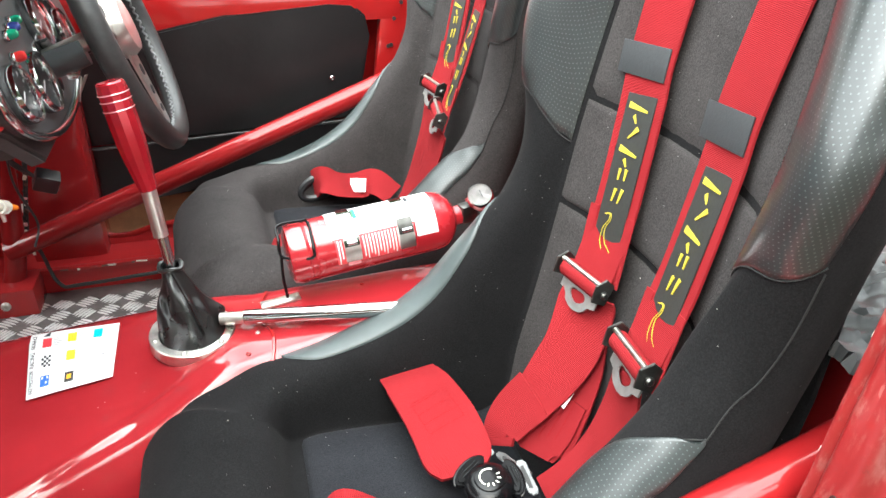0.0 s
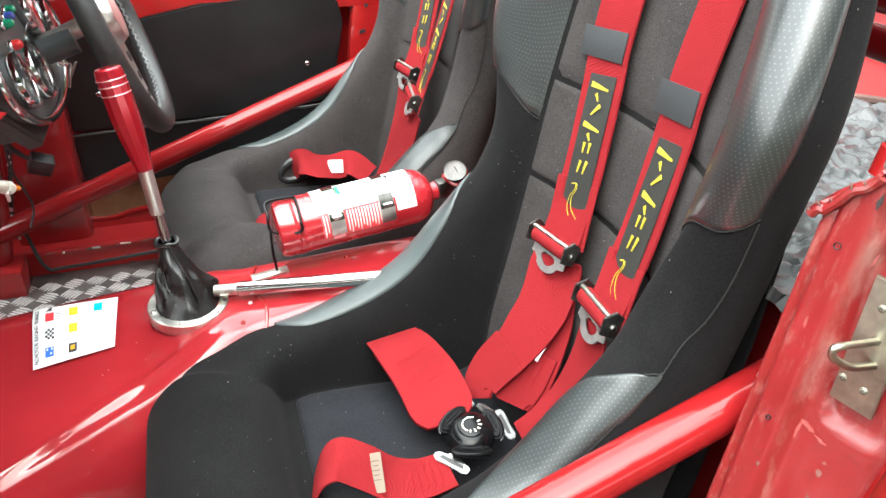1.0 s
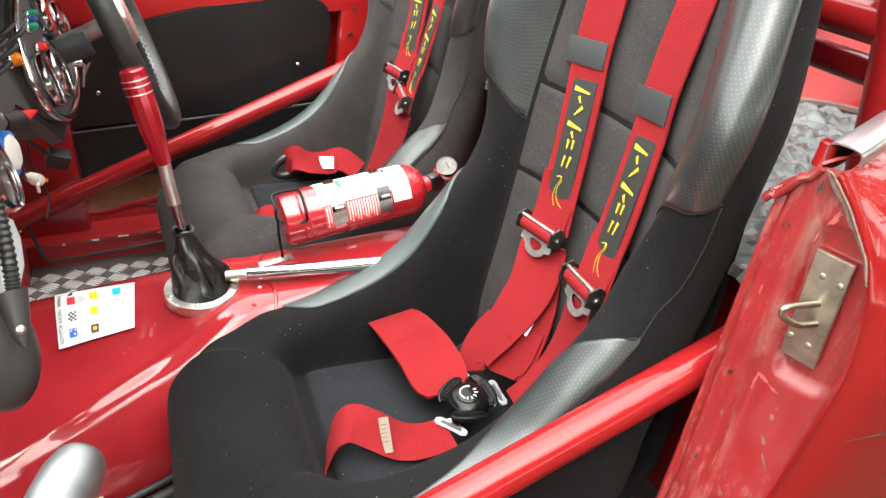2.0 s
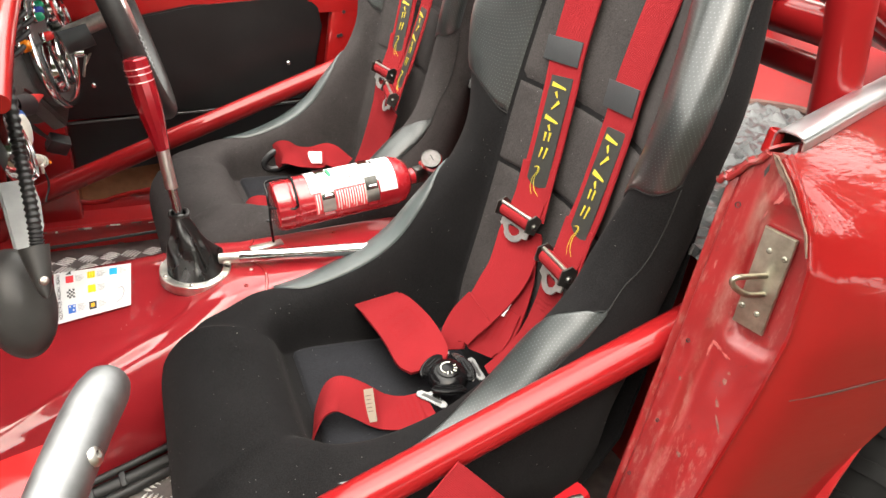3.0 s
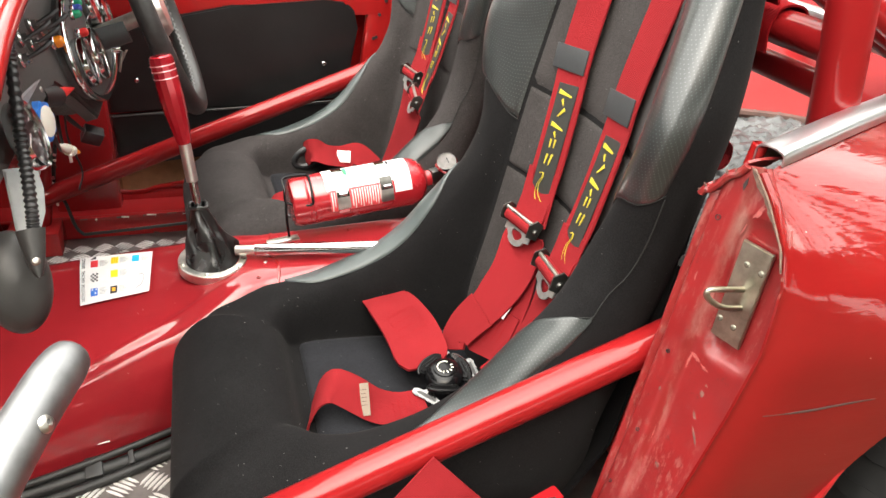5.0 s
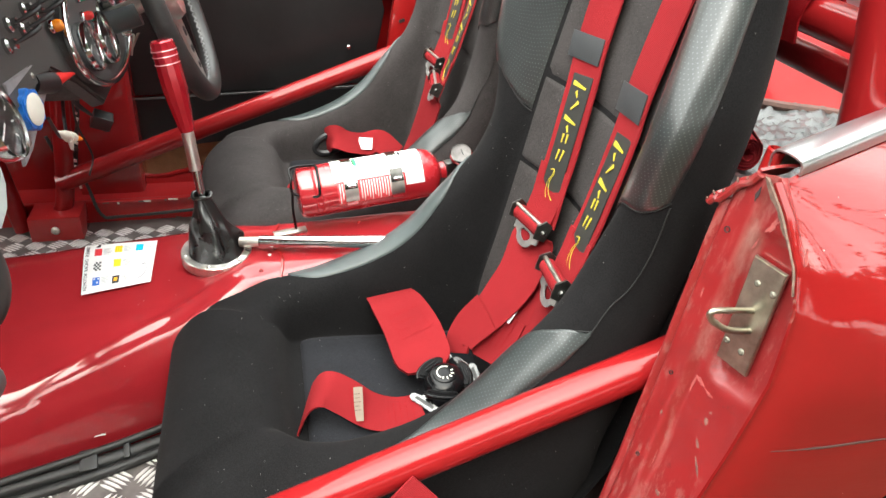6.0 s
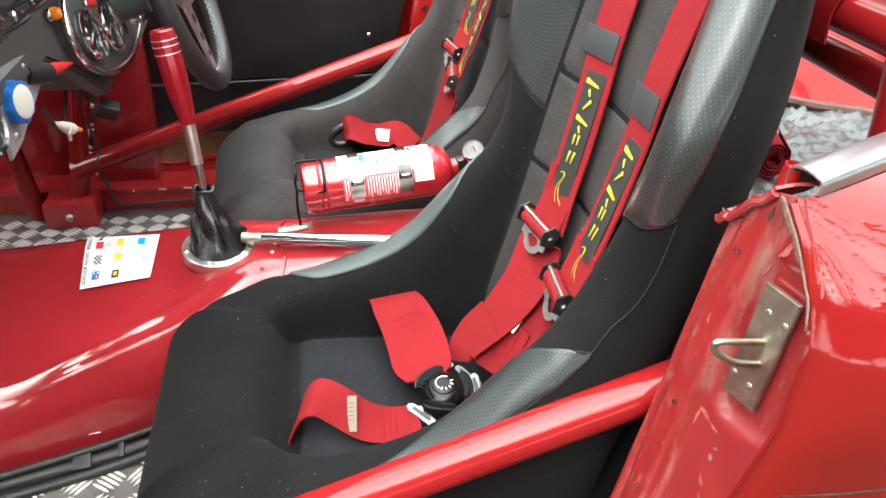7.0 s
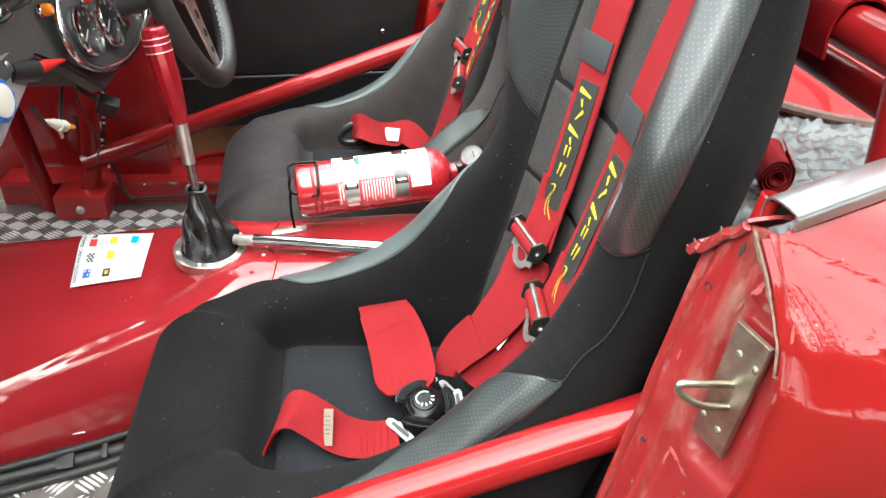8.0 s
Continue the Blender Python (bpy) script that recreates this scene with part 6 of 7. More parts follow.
sheet = part("sheet", chart_sheet(0, 1, 0, 1, 0.0016, 24), paper, chart)
for (u, v), mat in zip(((0.15, 0.70), (0.43, 0.74), (0.72, 0.75), (0.43, 0.44), (0.15, 0.12), (0.43, 0.10)), (sticker_red, sticker_yellow, sticker_cyan, sticker_yellow, sticker_blue, ink)):
    sq = part("flag_square", chart_sheet(u, u + 0.10, v, v + 0.15, 0.0022, 3), mat, sheet)
    if v == 0.74:
        for k in range(3):
            part("stripe", chart_sheet(u + 0.012 + 0.032 * k, u + 0.024 + 0.032 * k, v, v + 0.15, 0.0027, 3), sticker_orange, sq)
    if mat is ink:
        part("disc", chart_sheet(u + 0.025, u + 0.075, v + 0.04, v + 0.11, 0.0027, 3), sticker_orange, sq)
    if mat is sticker_blue:
        for a, b in ((0.015, 0.1), (0.06, 0.03), (0.07, 0.10)):
            part("star", chart_sheet(u + a, u + a + 0.02, v + b, v + b + 0.03, 0.0027, 3), paper, sq)
    for k in range(5):
        part("print_line", chart_sheet(u + 0.125, u + 0.20 + 0.02 * (k % 3), v + 0.015 + 0.028 * k, v + 0.024 + 0.028 * k, 0.0022, 3), ink_grey, sheet)
for i in range(4):
    for j in range(5):
        if (i + j) % 2:
            part("check", chart_sheet(0.15 + 0.026 * i, 0.176 + 0.026 * i, 0.40 + 0.034 * j, 0.434 + 0.034 * j, 0.0022, 3), ink, sheet)
part("corner_mark", thick([[chart_point(0.15, 0.90, 0.0022), chart_point(0.22, 0.90, 0.0022)], [chart_point(0.20, 0.985, 0.0022), chart_point(0.22, 0.985, 0.0022)]], 0.0003), ink, sheet)
part("swoosh", tube([chart_point(u, v, 0.0022) for u, v in ((0.80, 0.12), (0.88, 0.20), (0.91, 0.34), (0.88, 0.44), (0.83, 0.42))], 0.0008, 5, 30), ink_grey, sheet)
for word, v in (("NZ", 0.04), ("MOTOR", 0.135), ("RACING", 0.395), ("SIGNALS", 0.675)):
    text_data = bpy.data.curves.new("chart_title", "FONT")
    text_data.body = word
    text_data.size = 0.0066 * UNIT
    text_data.extrude = 0.0001 * UNIT
    text_data.materials.append(ink)
    title = new("title_word", text_data)
    title.parent = sheet
    title.matrix_parent_inverse = Matrix.Translation(-root_of(sheet))
    pa, pb = chart_point(0.075, v, 0.0026), chart_point(0.075, v + 0.045 * len(word), 0.0026)
    tx = (pb - pa).normalized()
    tn = (chart_point(0.2, v, 0.0026) - pa).cross(tx).normalized()
    tn = tn if tn.z > 0 else -tn
    title.matrix_basis = axes(tx, tn.cross(tx), tn, (pa + tn * 0.0012) * UNIT)

# ---- roll cage ----
cage_ob = thing("roll_cage", (0.5, MID, 0.2), "red painted tubular roll cage with door bars", "roll cage")


def bar_z(x):
    return 0.542 + 0.374 * (x - 0.333)


for y0, y1 in ((0.338, 0.380), (1.395, 1.43)):
    part("door_bar", tube([(-0.41, y0, bar_z(-0.41)), (0.57 if y0 > 1 else 0.53, y1, bar_z(0.56) - 0.014 if y0 > 1 else bar_z(0.50) - 0.026)], 0.0195, 24), paint_tube, cage_ob, "sloping red door bar")
    part("front_leg", tube([(-0.425, y0 + 0.0, 0.18), (-0.40, y0 + 0.004, bar_z(-0.40)), (-0.36, y0 + 0.01, 0.60), (-0.33, y0 + 0.01, 0.82)], 0.018, 20), paint_tube, cage_ob)
hoop = [(0.545, 0.402, 0.20), (0.540, 0.402, 0.55), (0.534, 0.404, 0.72), (0.518, 0.410, 0.87), (0.508, 0.42, 1.0), (0.506, 0.46, 1.12), (0.51, 0.60, 1.18), (0.512, MID, 1.19)]
hoop += [(x, 2 * MID - y, z) for x, y, z in reversed(hoop[:-1])]
part("main_hoop", tube(hoop, 0.0225, 28, 120), paint_tube, cage_ob, "main hoop tube")
part("harness_tube", tube([(0.522, 0.41, 0.814), (0.522, 1.32, 0.814)], 0.0185, 24), paint_tube, cage_ob, "cross tube behind the seats")
part("lower_cross_tube", tube([(0.545, 0.41, 0.766), (0.545, 1.32, 0.766)], 0.0145, 20), paint_tube, cage_ob)
part("back_stay", tube([(0.51, 0.72, 0.97), (0.60, 0.56, 0.855), (0.72, 0.36, 0.74), (0.85, 0.2, 0.62)], 0.019, 20), paint_tube, cage_ob)
part("back_stay", tube([(0.52, 0.45, 0.87), (0.70, 0.42, 0.78), (1.05, 0.36, 0.68)], 0.017, 20), paint_tube, cage_ob)
part("second_leg", tube([(-0.500, 1.40, 0.16), (-0.525, 1.40, 0.35), (-0.56, 1.41, 0.62)], 0.018, 18), paint_tube, cage_ob)
for y, s in ((1.385, 1), (0.335, 1)):
    foot = part("foot_box", block((0.10, 0.075, 0.055), pose(-0.425, y, floor_z(y) + 0.026, 0, 0, 0), 0.004), paint_tub, cage_ob, "bolted red foot box")
    for dx, dy, dz, n in ((-0.035, 0.015, 0.0285, (0, 0, 1)), (0.035, 0.03, 0.0285, (0, 0, 1)), (0.0, -0.0385, 0.0, (0, -1, 0))):
        screw("bolt", (-0.425 + dx, y + dy, floor_z(y) + 0.026 + dz), n, 0.0085, foot, steel)
wrapping = thing("harness_wrap", (0.5, 0.52, 0.79), "red webbing looped over the cross tube", "strap")
part("wrap", ribbon([(0.502, 0.52, 0.79), (0.500, 0.52, 0.815), (0.508, 0.52, 0.832), (0.522, 0.52, 0.836), (0.537, 0.52, 0.832), (0.545, 0.52, 0.815), (0.540, 0.52, 0.795)], [(0, 1, 0)] * 7, 0.07, 0.0024, 50), webbing_dark, wrapping)
part("wrap", ribbon([(0.43, 0.52, 0.955), (0.45, 0.52, 0.95), (0.475, 0.52, 0.90), (0.500, 0.52, 0.838)], [(0, 1, 0)] * 4, 0.075, 0.0024, 30), webbing_dark, wrapping)

# ---- dashboard ----
dash = thing("dashboard", (-0.25, MID, 0.6), "black crackle dashboard with chrome rimmed gauges and switches", "dashboard")
DX = -0.226
LEAN_BACK = radians(15)


def on_dash(y, z, out=0.0):
    """A pose on the leaning dash face: x across the car, y up the face, z out of it."""
    c, n = math.cos(LEAN_BACK), math.sin(LEAN_BACK)
    return axes((0, 1, 0), (-n, 0, c), (c, 0, n), (DX - (z - 0.62) * math.tan(LEAN_BACK) + out * c, y, z + out * n))


part("panel", slab([(p, (q - 0.62) / math.cos(LEAN_BACK)) for p, q in [(0.30, 0.67), (0.30, 0.80), (0.60, 0.83), (1.0, 0.83), (1.44, 0.80), (1.44, 0.60), (1.28, 0.570), (1.0, 0.570), (0.93, 0.625), (0.86, 0.665), (0.60, 0.67)]], on_dash(0.0, 0.62), 0.02, 0.004), crackle, dash)
part("under_dash", block((0.10, 0.45, 0.03), pose(DX - 0.06, 1.19, 0.60), 0.01), crackle, dash)
om = on_dash(1.120, 0.660, 0.004)
part("binnacle", slab(ellipse(0.198, 0.080, 56), om @ pose(0, 0, 0.008), 0.02, 0.004), plain("grey black binnacle", (0.06, 0.06, 0.06), 0.45, 0.0, 0.3, 200, 0.2), dash, "oval instrument binnacle")
part("binnacle_rim", tube([om @ Vector((0.200 * math.cos(a), 0.082 * math.sin(a), 0.010)) for a in np.linspace(0, 2 * math.pi, 57)], 0.0055, 10, 160, False), chrome, dash, "chrome oval rim")


def dial(y, z, r, depth=0.016, out=0.012):
    """A round gauge: body, chrome bezel, dial with ticks, hand, lens."""
    m = on_dash(y, z, out)
    g = part("gauge", lathe([(0, 0), (r * 0.95, 0), (r, 0.002), (r * 1.02, depth * 0.7), (r * 0.97, depth), (r * 0.88, depth * 0.9), (r * 0.86, depth * 0.6)], m, 36), chrome, dash, "chrome rimmed gauge")
    part("dial", lathe([(r * 0.87, depth * 0.62), (0, depth * 0.62)], m, 28), dial_face, g)
    for k in range(9):
        a = radians(225 - 33.75 * k)
        part("tick", block((r * 0.16, r * 0.05, 0.0004), m @ pose(0, 0, depth * 0.64, 0, 0, math.degrees(a)) @ pose(r * 0.7, 0, 0), 0), paper, g)
    part("needle", block((r * 0.7, r * 0.06, 0.0006), m @ pose(0, 0, depth * 0.70, 0, 0, 200) @ pose(r * 0.3, 0, 0), 0), paper, g)
    part("lens", lathe([(r * 0.87, depth * 0.84), (r * 0.5, depth * 0.90), (0, depth * 0.92)], m, 28), glass, g)
    return g


dial(0.978, 0.654, 0.034)
dial(1.066, 0.642, 0.038)
dial(1.185, 0.690, 0.036)
dial(1.275, 0.660, 0.030)
dial(0.600, 0.688, 0.034)


def lamp_lens(y, z, mat, r=0.009, out=0.012):
    m = on_dash(y, z, out)
    l = part("warning_lamp", lathe([(r * 1.2, 0), (r * 1.2, 0.004), (r, 0.006)], m, 16), chrome, dash)
    part("lens", lathe([(r, 0.004), (r, 0.012), (r * 0.7, 0.016), (0, 0.017)], m, 16), mat, l, "coloured lens")


lamp_lens(1.020, 0.684, red_plastic, 0.0062, 0.016)
for i, mt in enumerate((green_lens, blue_lens, green_lens)):
    lamp_lens(1.050 + 0.020 * i, 0.704 + 0.004 * i, mt, 0.0058)
lamp_lens(0.920, 0.700, orange_lens, 0.0078, 0.002)
for i in range(5):
    y, z = 0.76 + 0.034 * i, 0.722 + 0.014 * (i % 2)
    m = on_dash(y, z)
    tg = part("toggle_switch", lathe([(0.009, 0), (0.009, 0.004), (0.006, 0.006), (0.006, 0.012)], m, 12), chrome, dash)
    part("toggle_lever", tube([m @ Vector((0, 0, 0.010)), m @ Vector((0.012, 0.004, 0.028)), m @ Vector((0.020, 0.007, 0.036))], [0.002, 0.0035, 0.003], 8, 12), black_plastic, tg)
# bracket under the dash with the battery switch
part("switch_plate", slab([(0.70, 0.700), (0.80, 0.690), (0.850, 0.676), (0.862, 0.660), (0.845, 0.645), (0.80, 0.632), (0.765, 0.622), (0.735, 0.612), (0.70, 0.608)], axes((0, 1, 0), (0, 0, 1), (1, 0, 0), (-0.244, 0, 0)), 0.004, 0.001), plain("grey bracket metal", (0.36, 0.36, 0.37), 0.45, 0.3, 0.15, 40, 0.1), dash, "grey metal bracket plate")
sw = part("battery_switch", tube([(-0.250, 0.798, 0.668), (-0.238, 0.843, 0.654)], 0.0130, 18), black_plastic, dash, "black battery switch")
part("switch_key", tube([(-0.238, 0.842, 0.655), (-0.234, 0.878, 0.649), (-0.228, 0.918, 0.641)], [0.0085, 0.0080, 0.0050, 0.0015], 12, 18), red_plastic, sw, "red switch key")
for y, z in ((0.79, 0.678), (0.725, 0.625)):
    screw("bolt", (-0.245, y, z), (1, 0, 0), 0.006, dash, steel)
cap = thing("blue_gauge_cap", (DX + 0.02, 0.79, 0.63), "blue plastic knob with cream face under the dash", "knob")
cn = Vector((0.975, -0.18, 0.12)).normalized()
cm = facing((-0.240, 0.733, 0.660), cn) @ Matrix.Diagonal((0.92, 0.92, 0.92, 1))
prof_out = [((0.0245 + 0.0016 * math.cos(8 * a)) * math.cos(a), (0.0245 + 0.0016 * math.cos(8 * a)) * math.sin(a)) for a in np.linspace(0, 2 * math.pi, 64, endpoint=False)]
part("cap", slab(prof_out, cm @ pose(0, 0, 0.010), 0.036, 0.002), blue_plastic, cap)
part("cap_face", lathe([(0.0, 0.009), (0.0185, 0.009), (0.0195, 0.011), (0.017, 0.0125), (0.0, 0.0125)], cm, 32), white_plastic, cap, "cream face")
part("cap_stem", tube([cm @ Vector((0, 0, -0.024)), (-0.275, 0.75, 0.62)], 0.006, 10), chrome, cap)

# steering wheel and column
sw_t = thing("steering_wheel", (-0.12, 1.165, 0.6), "black leather steering wheel with drilled alloy spokes", "steering wheel")
WC = Vector((-0.122, 1.165, 0.690))
wn_ = Vector((0.955, 0.0, 0.297)).normalized()
wmx = facing(WC, wn_)
WR = 0.160
part("rim", tube([wmx @ Vector((WR * math.cos(a), WR * math.sin(a), 0)) for a in np.linspace(0, 2 * math.pi, 49)], 0.0155, 16, 140, False), wheel_leather, sw_t, "thick black leather rim")
part("rim_lacing", tube([wmx @ Vector(((WR - 0.0148) * math.cos(a), (WR - 0.0148) * math.sin(a), 0.002 * math.sin(90 * a))) for a in np.linspace(0, 2 * math.pi, 241)], 0.0018, 6, 480, False), alloy, sw_t, "pale lacing")
for a0 in (-90, 30, 150):
    c, s = math.cos(radians(a0)), math.sin(radians(a0))
    t = wmx @ pose(0, 0, 0, 0, 0, a0)
    sp = part("spoke", slab([(0.03, -0.026), (0.08, -0.019), (0.135, -0.014), (0.150, -0.011), (0.150, 0.011), (0.135, 0.014), (0.08, 0.019), (0.03, 0.026)], t @ pose(0, 0, -0.004), 0.004, 0.0008), spoke_alloy, sw_t, "pale alloy spoke")
    for rr, q in ((0.062, 0.008), (0.092, 0.007), (0.120, 0.0055)):
        part("spoke_hole", lathe([(q, 0.0002), (q, 0.0012), (q * 0.8, 0.0006), (0, 0.0004)], t @ pose(rr, 0, -0.004), 16), dial_face, sp)
part("hub", lathe([(0.042, -0.012), (0.042, 0.0), (0.036, 0.010), (0.0, 0.012)], wmx, 28), spoke_alloy, sw_t)
CB = Vector((-0.36, 1.150, 0.600))
part("column", tube([CB, WC - wn_ * 0.005], 0.0125, 18), steel, sw_t, "pale steering column")
part("column_cowl", tube([Vector((-0.235, 1.151, 0.640)), Vector((-0.172, 1.158, 0.660))], 0.0185, 24), plain("grey cowl", (0.055, 0.06, 0.062), 0.4), sw_t, "dark grey column cowl")
part("cowl_ring", lathe([(0.019, 0), (0.036, 0.002), (0.039, 0.005), (0.035, 0.008), (0.019, 0.006)], along((-0.226, 1.152, 0.643), (-0.172, 1.158, 0.660)), 32), chrome, sw_t)
keys = thing("key_bunch", (-0.19, 1.15, 0.6), "small bunch of keys hanging by the column", "keys")
part("key", block((0.002, 0.009, 0.034), pose(-0.188, 1.152, 0.612, 0, 15, 20), 0.0008), steel, keys)
part("key", block((0.002, 0.008, 0.028), pose(-0.184, 1.158, 0.617, 0, 30, -20), 0.0008), steel, keys)
part("key_barrel", tube([(-0.20, 1.152, 0.632), (-0.186, 1.153, 0.632)], 0.007, 12), chrome, keys)

# loose plug and wires under the dash
plug = thing("loose_connector", (-0.235, 1.05, 0.53), "black loose wiring plug hanging on wires under the dash", "connector")
part("plug", block((0.030, 0.022, 0.024), pose(-0.238, 1.070, 0.518, 20, 25, 15), 0.003), black_plastic, plug)
part("wire", tube([(-0.245, 1.045, 0.535), (-0.262, 1.03, 0.56), (-0.26, 1.01, 0.59), (-0.27, 1.0, 0.61)], 0.0022, 6), wire_black, plug)
part("wire", tube([(-0.247, 1.05, 0.535), (-0.27, 1.02, 0.575), (-0.265, 0.97, 0.565), (-0.255, 0.92, 0.555), (-0.25, 0.87, 0.575), (-0.25, 0.84, 0.61)], 0.0024, 6), wire_black, plug)
part("wire", tube([(-0.265, 1.03, 0.57), (-0.27, 1.05, 0.52), (-0.262, 1.07, 0.46), (-0.27, 1.06, 0.43)], 0.0016, 6), wire_black, plug)
plug2 = thing("bulb_holder", (-0.24, 0.92, 0.54), "cream plastic bulb holder dangling under the dash", "bulb holder")
part("holder", tube([(-0.250, 0.862, 0.583), (-0.246, 0.876, 0.574), (-0.243, 0.888, 0.566), (-0.240, 0.903, 0.558)], [0.002, 0.0035, 0.0062, 0.0058, 0.0066, 0.0050], 12, 24), white_plastic, plug2)
for dy in (0.0, 0.011):
    part("collar", tube([(-0.2435 + 0.1 * dy, 0.886 + dy, 0.5665 - 0.55 * dy), (-0.243 + 0.1 * dy, 0.888 + dy, 0.5655 - 0.55 * dy)], 0.0078, 12), white_plastic, plug2)
part("spring_clip", block((0.004, 0.006, 0.016), pose(-0.242, 0.884, 0.556, 30, 0, 10), 0.001), steel, plug2)
part("bulb", tube([(-0.240, 0.903, 0.558), (-0.236, 0.915, 0.551)], [0.0045, 0.0028], 10, 6), orange_lens, plug2)

# ---- mirror on its flexible stem, and the open near door ----
mirror = thing("door_mirror", (-0.21, 0.43, 0.62), "black oval mirror housing on a corrugated flexible stem", "mirror")
mirror_grey = plain("satin charcoal plastic", (0.030, 0.029, 0.028), 0.42, 0.0, 0.15, 40, 0.05, Specular_IOR_Level=0.35)
mm = facing((-0.2164, 0.4239, 0.6341), (0.28, -0.80, 0.50), (-0.10, 0.47, 0.876))
part("housing", moved(lathe([(0.0, 0.012), (0.35, 0.011), (0.7, 0.007), (0.9, 0.001), (1.0, -0.008), (0.98, -0.014), (0.0, -0.016)], Matrix(), 40), mm @ Matrix.Diagonal((0.0265, 0.0430, 1, 1))), mirror_grey, mirror, "charcoal oval housing")
stem = [(-0.204, 0.507, 0.806), (-0.2024, 0.498, 0.791), (-0.201, 0.477, 0.7562), (-0.1997, 0.4629, 0.733), (-0.1979, 0.4487, 0.7098), (-0.1971, 0.4348, 0.6866), (-0.1974, 0.4277, 0.6742)]
part("stem", tube(stem, [0.0053 if i % 4 < 2 else 0.0043 for i in range(140)], 14, 140), black_plastic, mirror, "corrugated black stem")
boot_rows = []
for v in np.linspace(0, 1, 14):
    c = Vector((-0.1985 + 0.0045 * v, 0.4265 - 0.0245 * v, 0.6790 - 0.0310 * v))
    r = 0.0098 * (1 - v) ** 0.55 + 0.0012
    boot_rows.append([c + mm.to_3x3() @ Vector((r * math.cos(a), 0, (0.010 * (1 - 0.5 * v)) * max(0.0, math.sin(a)) - 0.004)) for a in np.linspace(-0.2, math.pi + 0.2, 16)])
part("boot", thick(boot_rows, 0.002), mirror_grey, mirror, "tapered boot where the stem meets the housing")
screw("screw", (-0.1930, 0.3975, 0.6655), (0.28, -0.80, 0.50), 0.0034, mirror, steel)
bracket = [(-0.016, -0.020), (0.002, -0.020), (0.009, -0.004), (0.0115, 0.016), (0.010, 0.030), (0.004, 0.036), (-0.016, 0.036)]
part("bracket_plate", slab(bracket, facing((-0.2060, 0.4800, 0.6720), (0.28, -0.80, 0.50), (-0.10, 0.47, 0.876)), 0.004, 0.0015), plain("pale grey plastic", (0.30, 0.31, 0.31), 0.5, 0.0, 0.2, 30), mirror, "pale grey bracket plate")

door_n = thing("near_door", (-0.2, 0.1, 0.2), "open red car door with an alloy tube edge", "car door")
edge = [(-0.148, 0.250, 0.680), (-0.151, 0.240, 0.680), (-0.160, 0.222, 0.675), (-0.174, 0.190, 0.664), (-0.194, 0.150, 0.640), (-0.214, 0.108, 0.606), (-0.232, 0.07, 0.566), (-0.245, 0.035, 0.52)]
part("edge_tube", tube(edge, [0.005, 0.0125, 0.0145, 0.0150, 0.0150, 0.0150, 0.0150, 0.0150, 0.0150, 0.0150, 0.0150, 0.0150, 0.0150], 22, 80), alloy, door_n, "curved brushed alloy tube")
skin = [[Vector(p) + Vector((-0.14 * u - 0.004, 0.02 * u, -0.006 - 0.05 * u)) for u in np.linspace(0, 1, 8)] for p in spline(edge[2:], 20)]
part("door_skin", thick(skin, 0.006), paint, door_n, "red door skin")
screw("screw", (-0.158, 0.196, 0.672), (0.8, -0.2, 0.4), 0.006, door_n, steel)


# ---- trees round the parking place: near row mirrored in paint, far ones unseen, added ----
leaf_green = plain("tree leaves", (0.05, 0.075, 0.025), 0.7, 0.0, 0.5, 3)
bark = plain("tree bark", (0.10, 0.075, 0.055), 0.9, 0.0, 0.35, 12, 0.4)


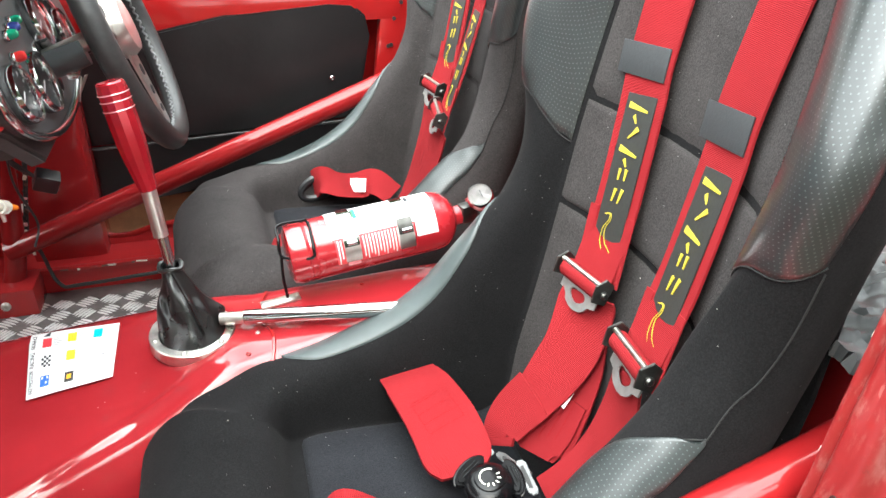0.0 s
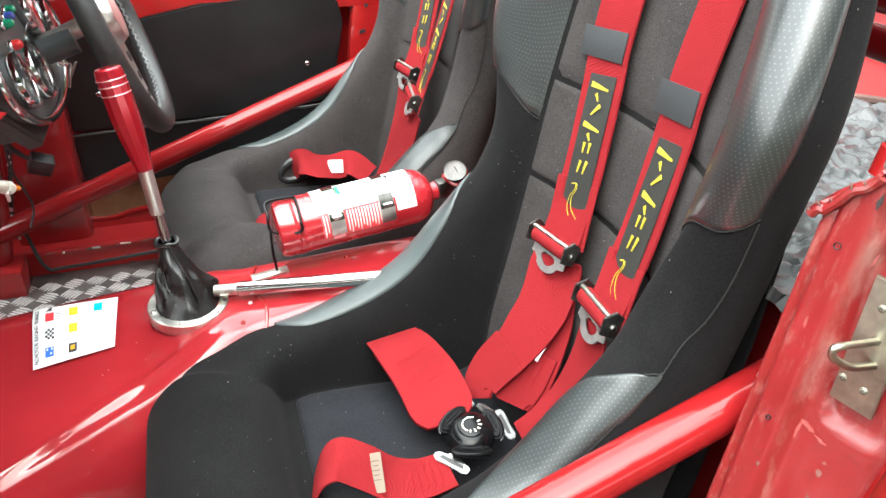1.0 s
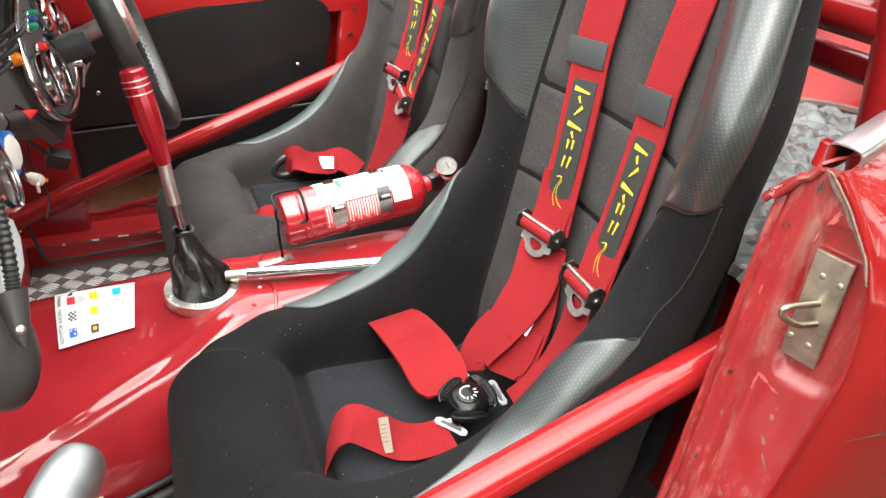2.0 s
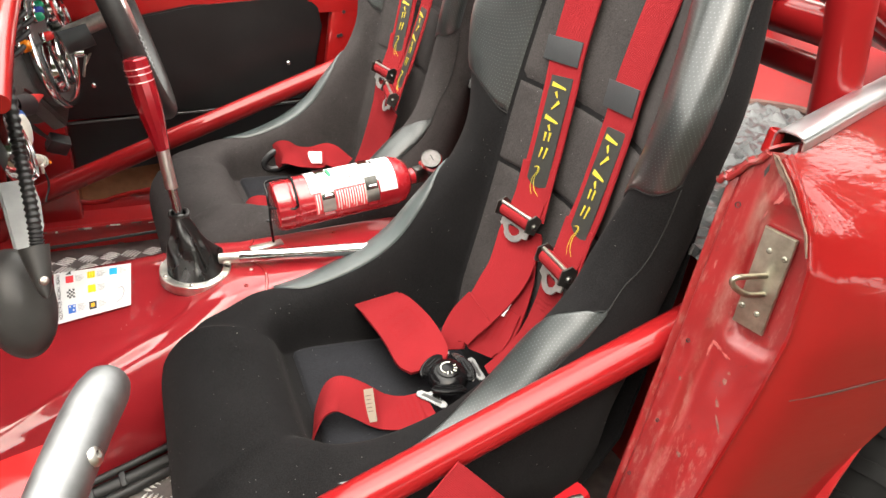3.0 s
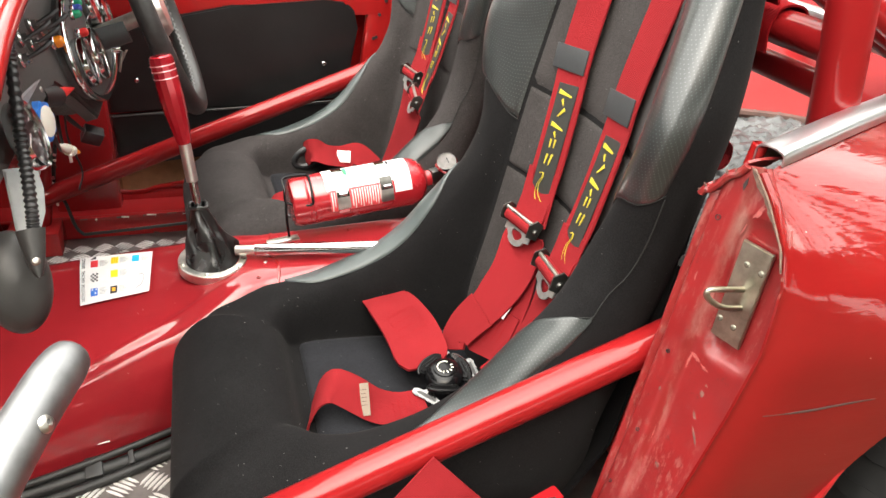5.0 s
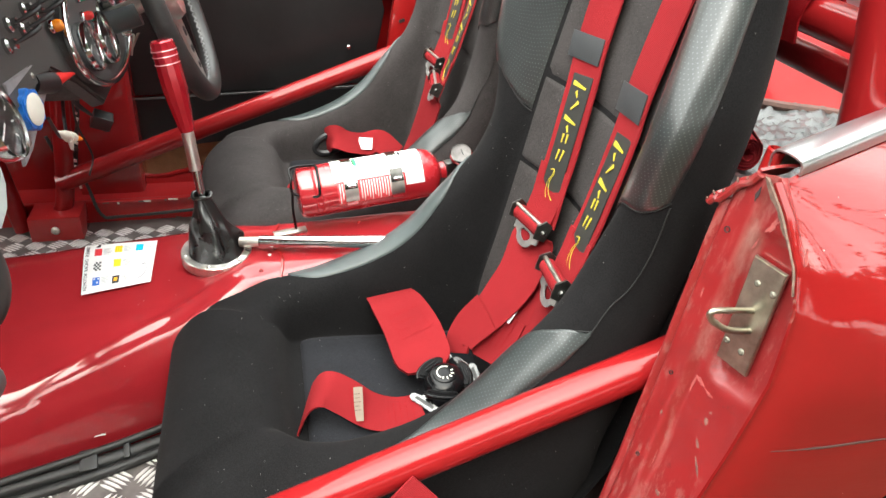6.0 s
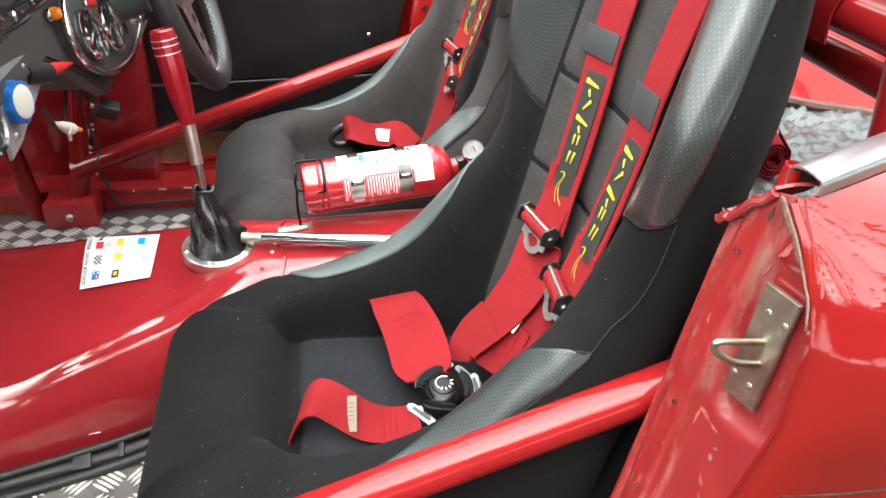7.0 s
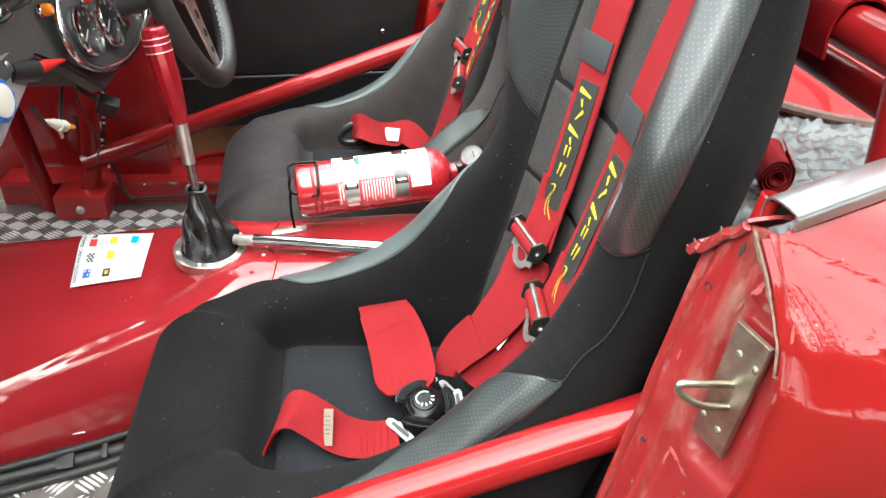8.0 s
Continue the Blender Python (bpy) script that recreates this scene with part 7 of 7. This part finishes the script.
def make_tree(seed, at, height):
    """A tapered trunk with limbs and a ragged crown of many small leaves."""
    rnd = random.Random(seed)
    tree = thing("tree", at, "unseen broad leafy tree beyond the parked car, for reflections and a dimmer low sky", "tree", "trees round the car")
    x, y, z = at
    top = Vector((x + rnd.uniform(-0.3, 0.3), y, height * 0.62))
    limbs = [tube([(x, y, 0), (x + rnd.uniform(-0.1, 0.1), y, height * 0.3), top], [0.16, 0.12, 0.05], 10, 14)]
    tips = []
    for k in range(9):
        a = 2 * math.pi * k / 9 + rnd.uniform(-0.3, 0.3)
        h0 = height * rnd.uniform(0.28, 0.55)
        r = height * rnd.uniform(0.16, 0.30)
        tip = Vector((x + r * math.cos(a), y + r * math.sin(a), h0 + height * rnd.uniform(0.12, 0.32)))
        limbs.append(tube([(x, y, h0), ((x + tip.x) / 2, (y + tip.y) / 2, h0 + 0.35 * (tip.z - h0)), tip], [0.06, 0.035, 0.012], 6, 8))
        tips += [tip, Vector(((x + tip.x) / 2, (y + tip.y) / 2, (h0 + tip.z) / 2 + 0.2))]
    tips.append(top)
    part("trunk", join(*limbs), bark, tree)
    verts, faces = [], []
    for c in tips:
        spread = height * rnd.uniform(0.08, 0.14)
        for _ in range(330):
            p = c + Vector((rnd.gauss(0, spread), rnd.gauss(0, spread), rnd.gauss(0, spread * 0.8)))
            u = Vector((rnd.uniform(-1, 1), rnd.uniform(-1, 1), rnd.uniform(-1, 1))).normalized() * rnd.uniform(0.15, 0.28)
            w = u.orthogonal().normalized() * u.length * 0.6
            k = len(verts)
            verts += [p - u, p + w, p + u, p - w]
            faces.append((k, k + 1, k + 2, k + 3))
    crown = part("crown", (verts, faces, None), leaf_green, tree)
    tagged(crown, kind="stuff")


# the last four are unseen, added on the far side to dim the low sky
for k, (tx_, ty_, th_) in enumerate(((-7.5, -8.0, 6.5), (-3.6, -9.5, 8.0), (0.2, -8.6, 7.0), (3.8, -9.2, 8.0), (7.5, -7.6, 7.2), (9.5, -3.2, 7.5), (10.0, 1.8, 6.4), (8.0, 8.5, 7.4), (4.2, 9.6, 7.8), (0.6, 10.2, 7.0), (-3.4, 9.8, 7.6))):
    make_tree(40 + k, (tx_, ty_, 0.0), th_)
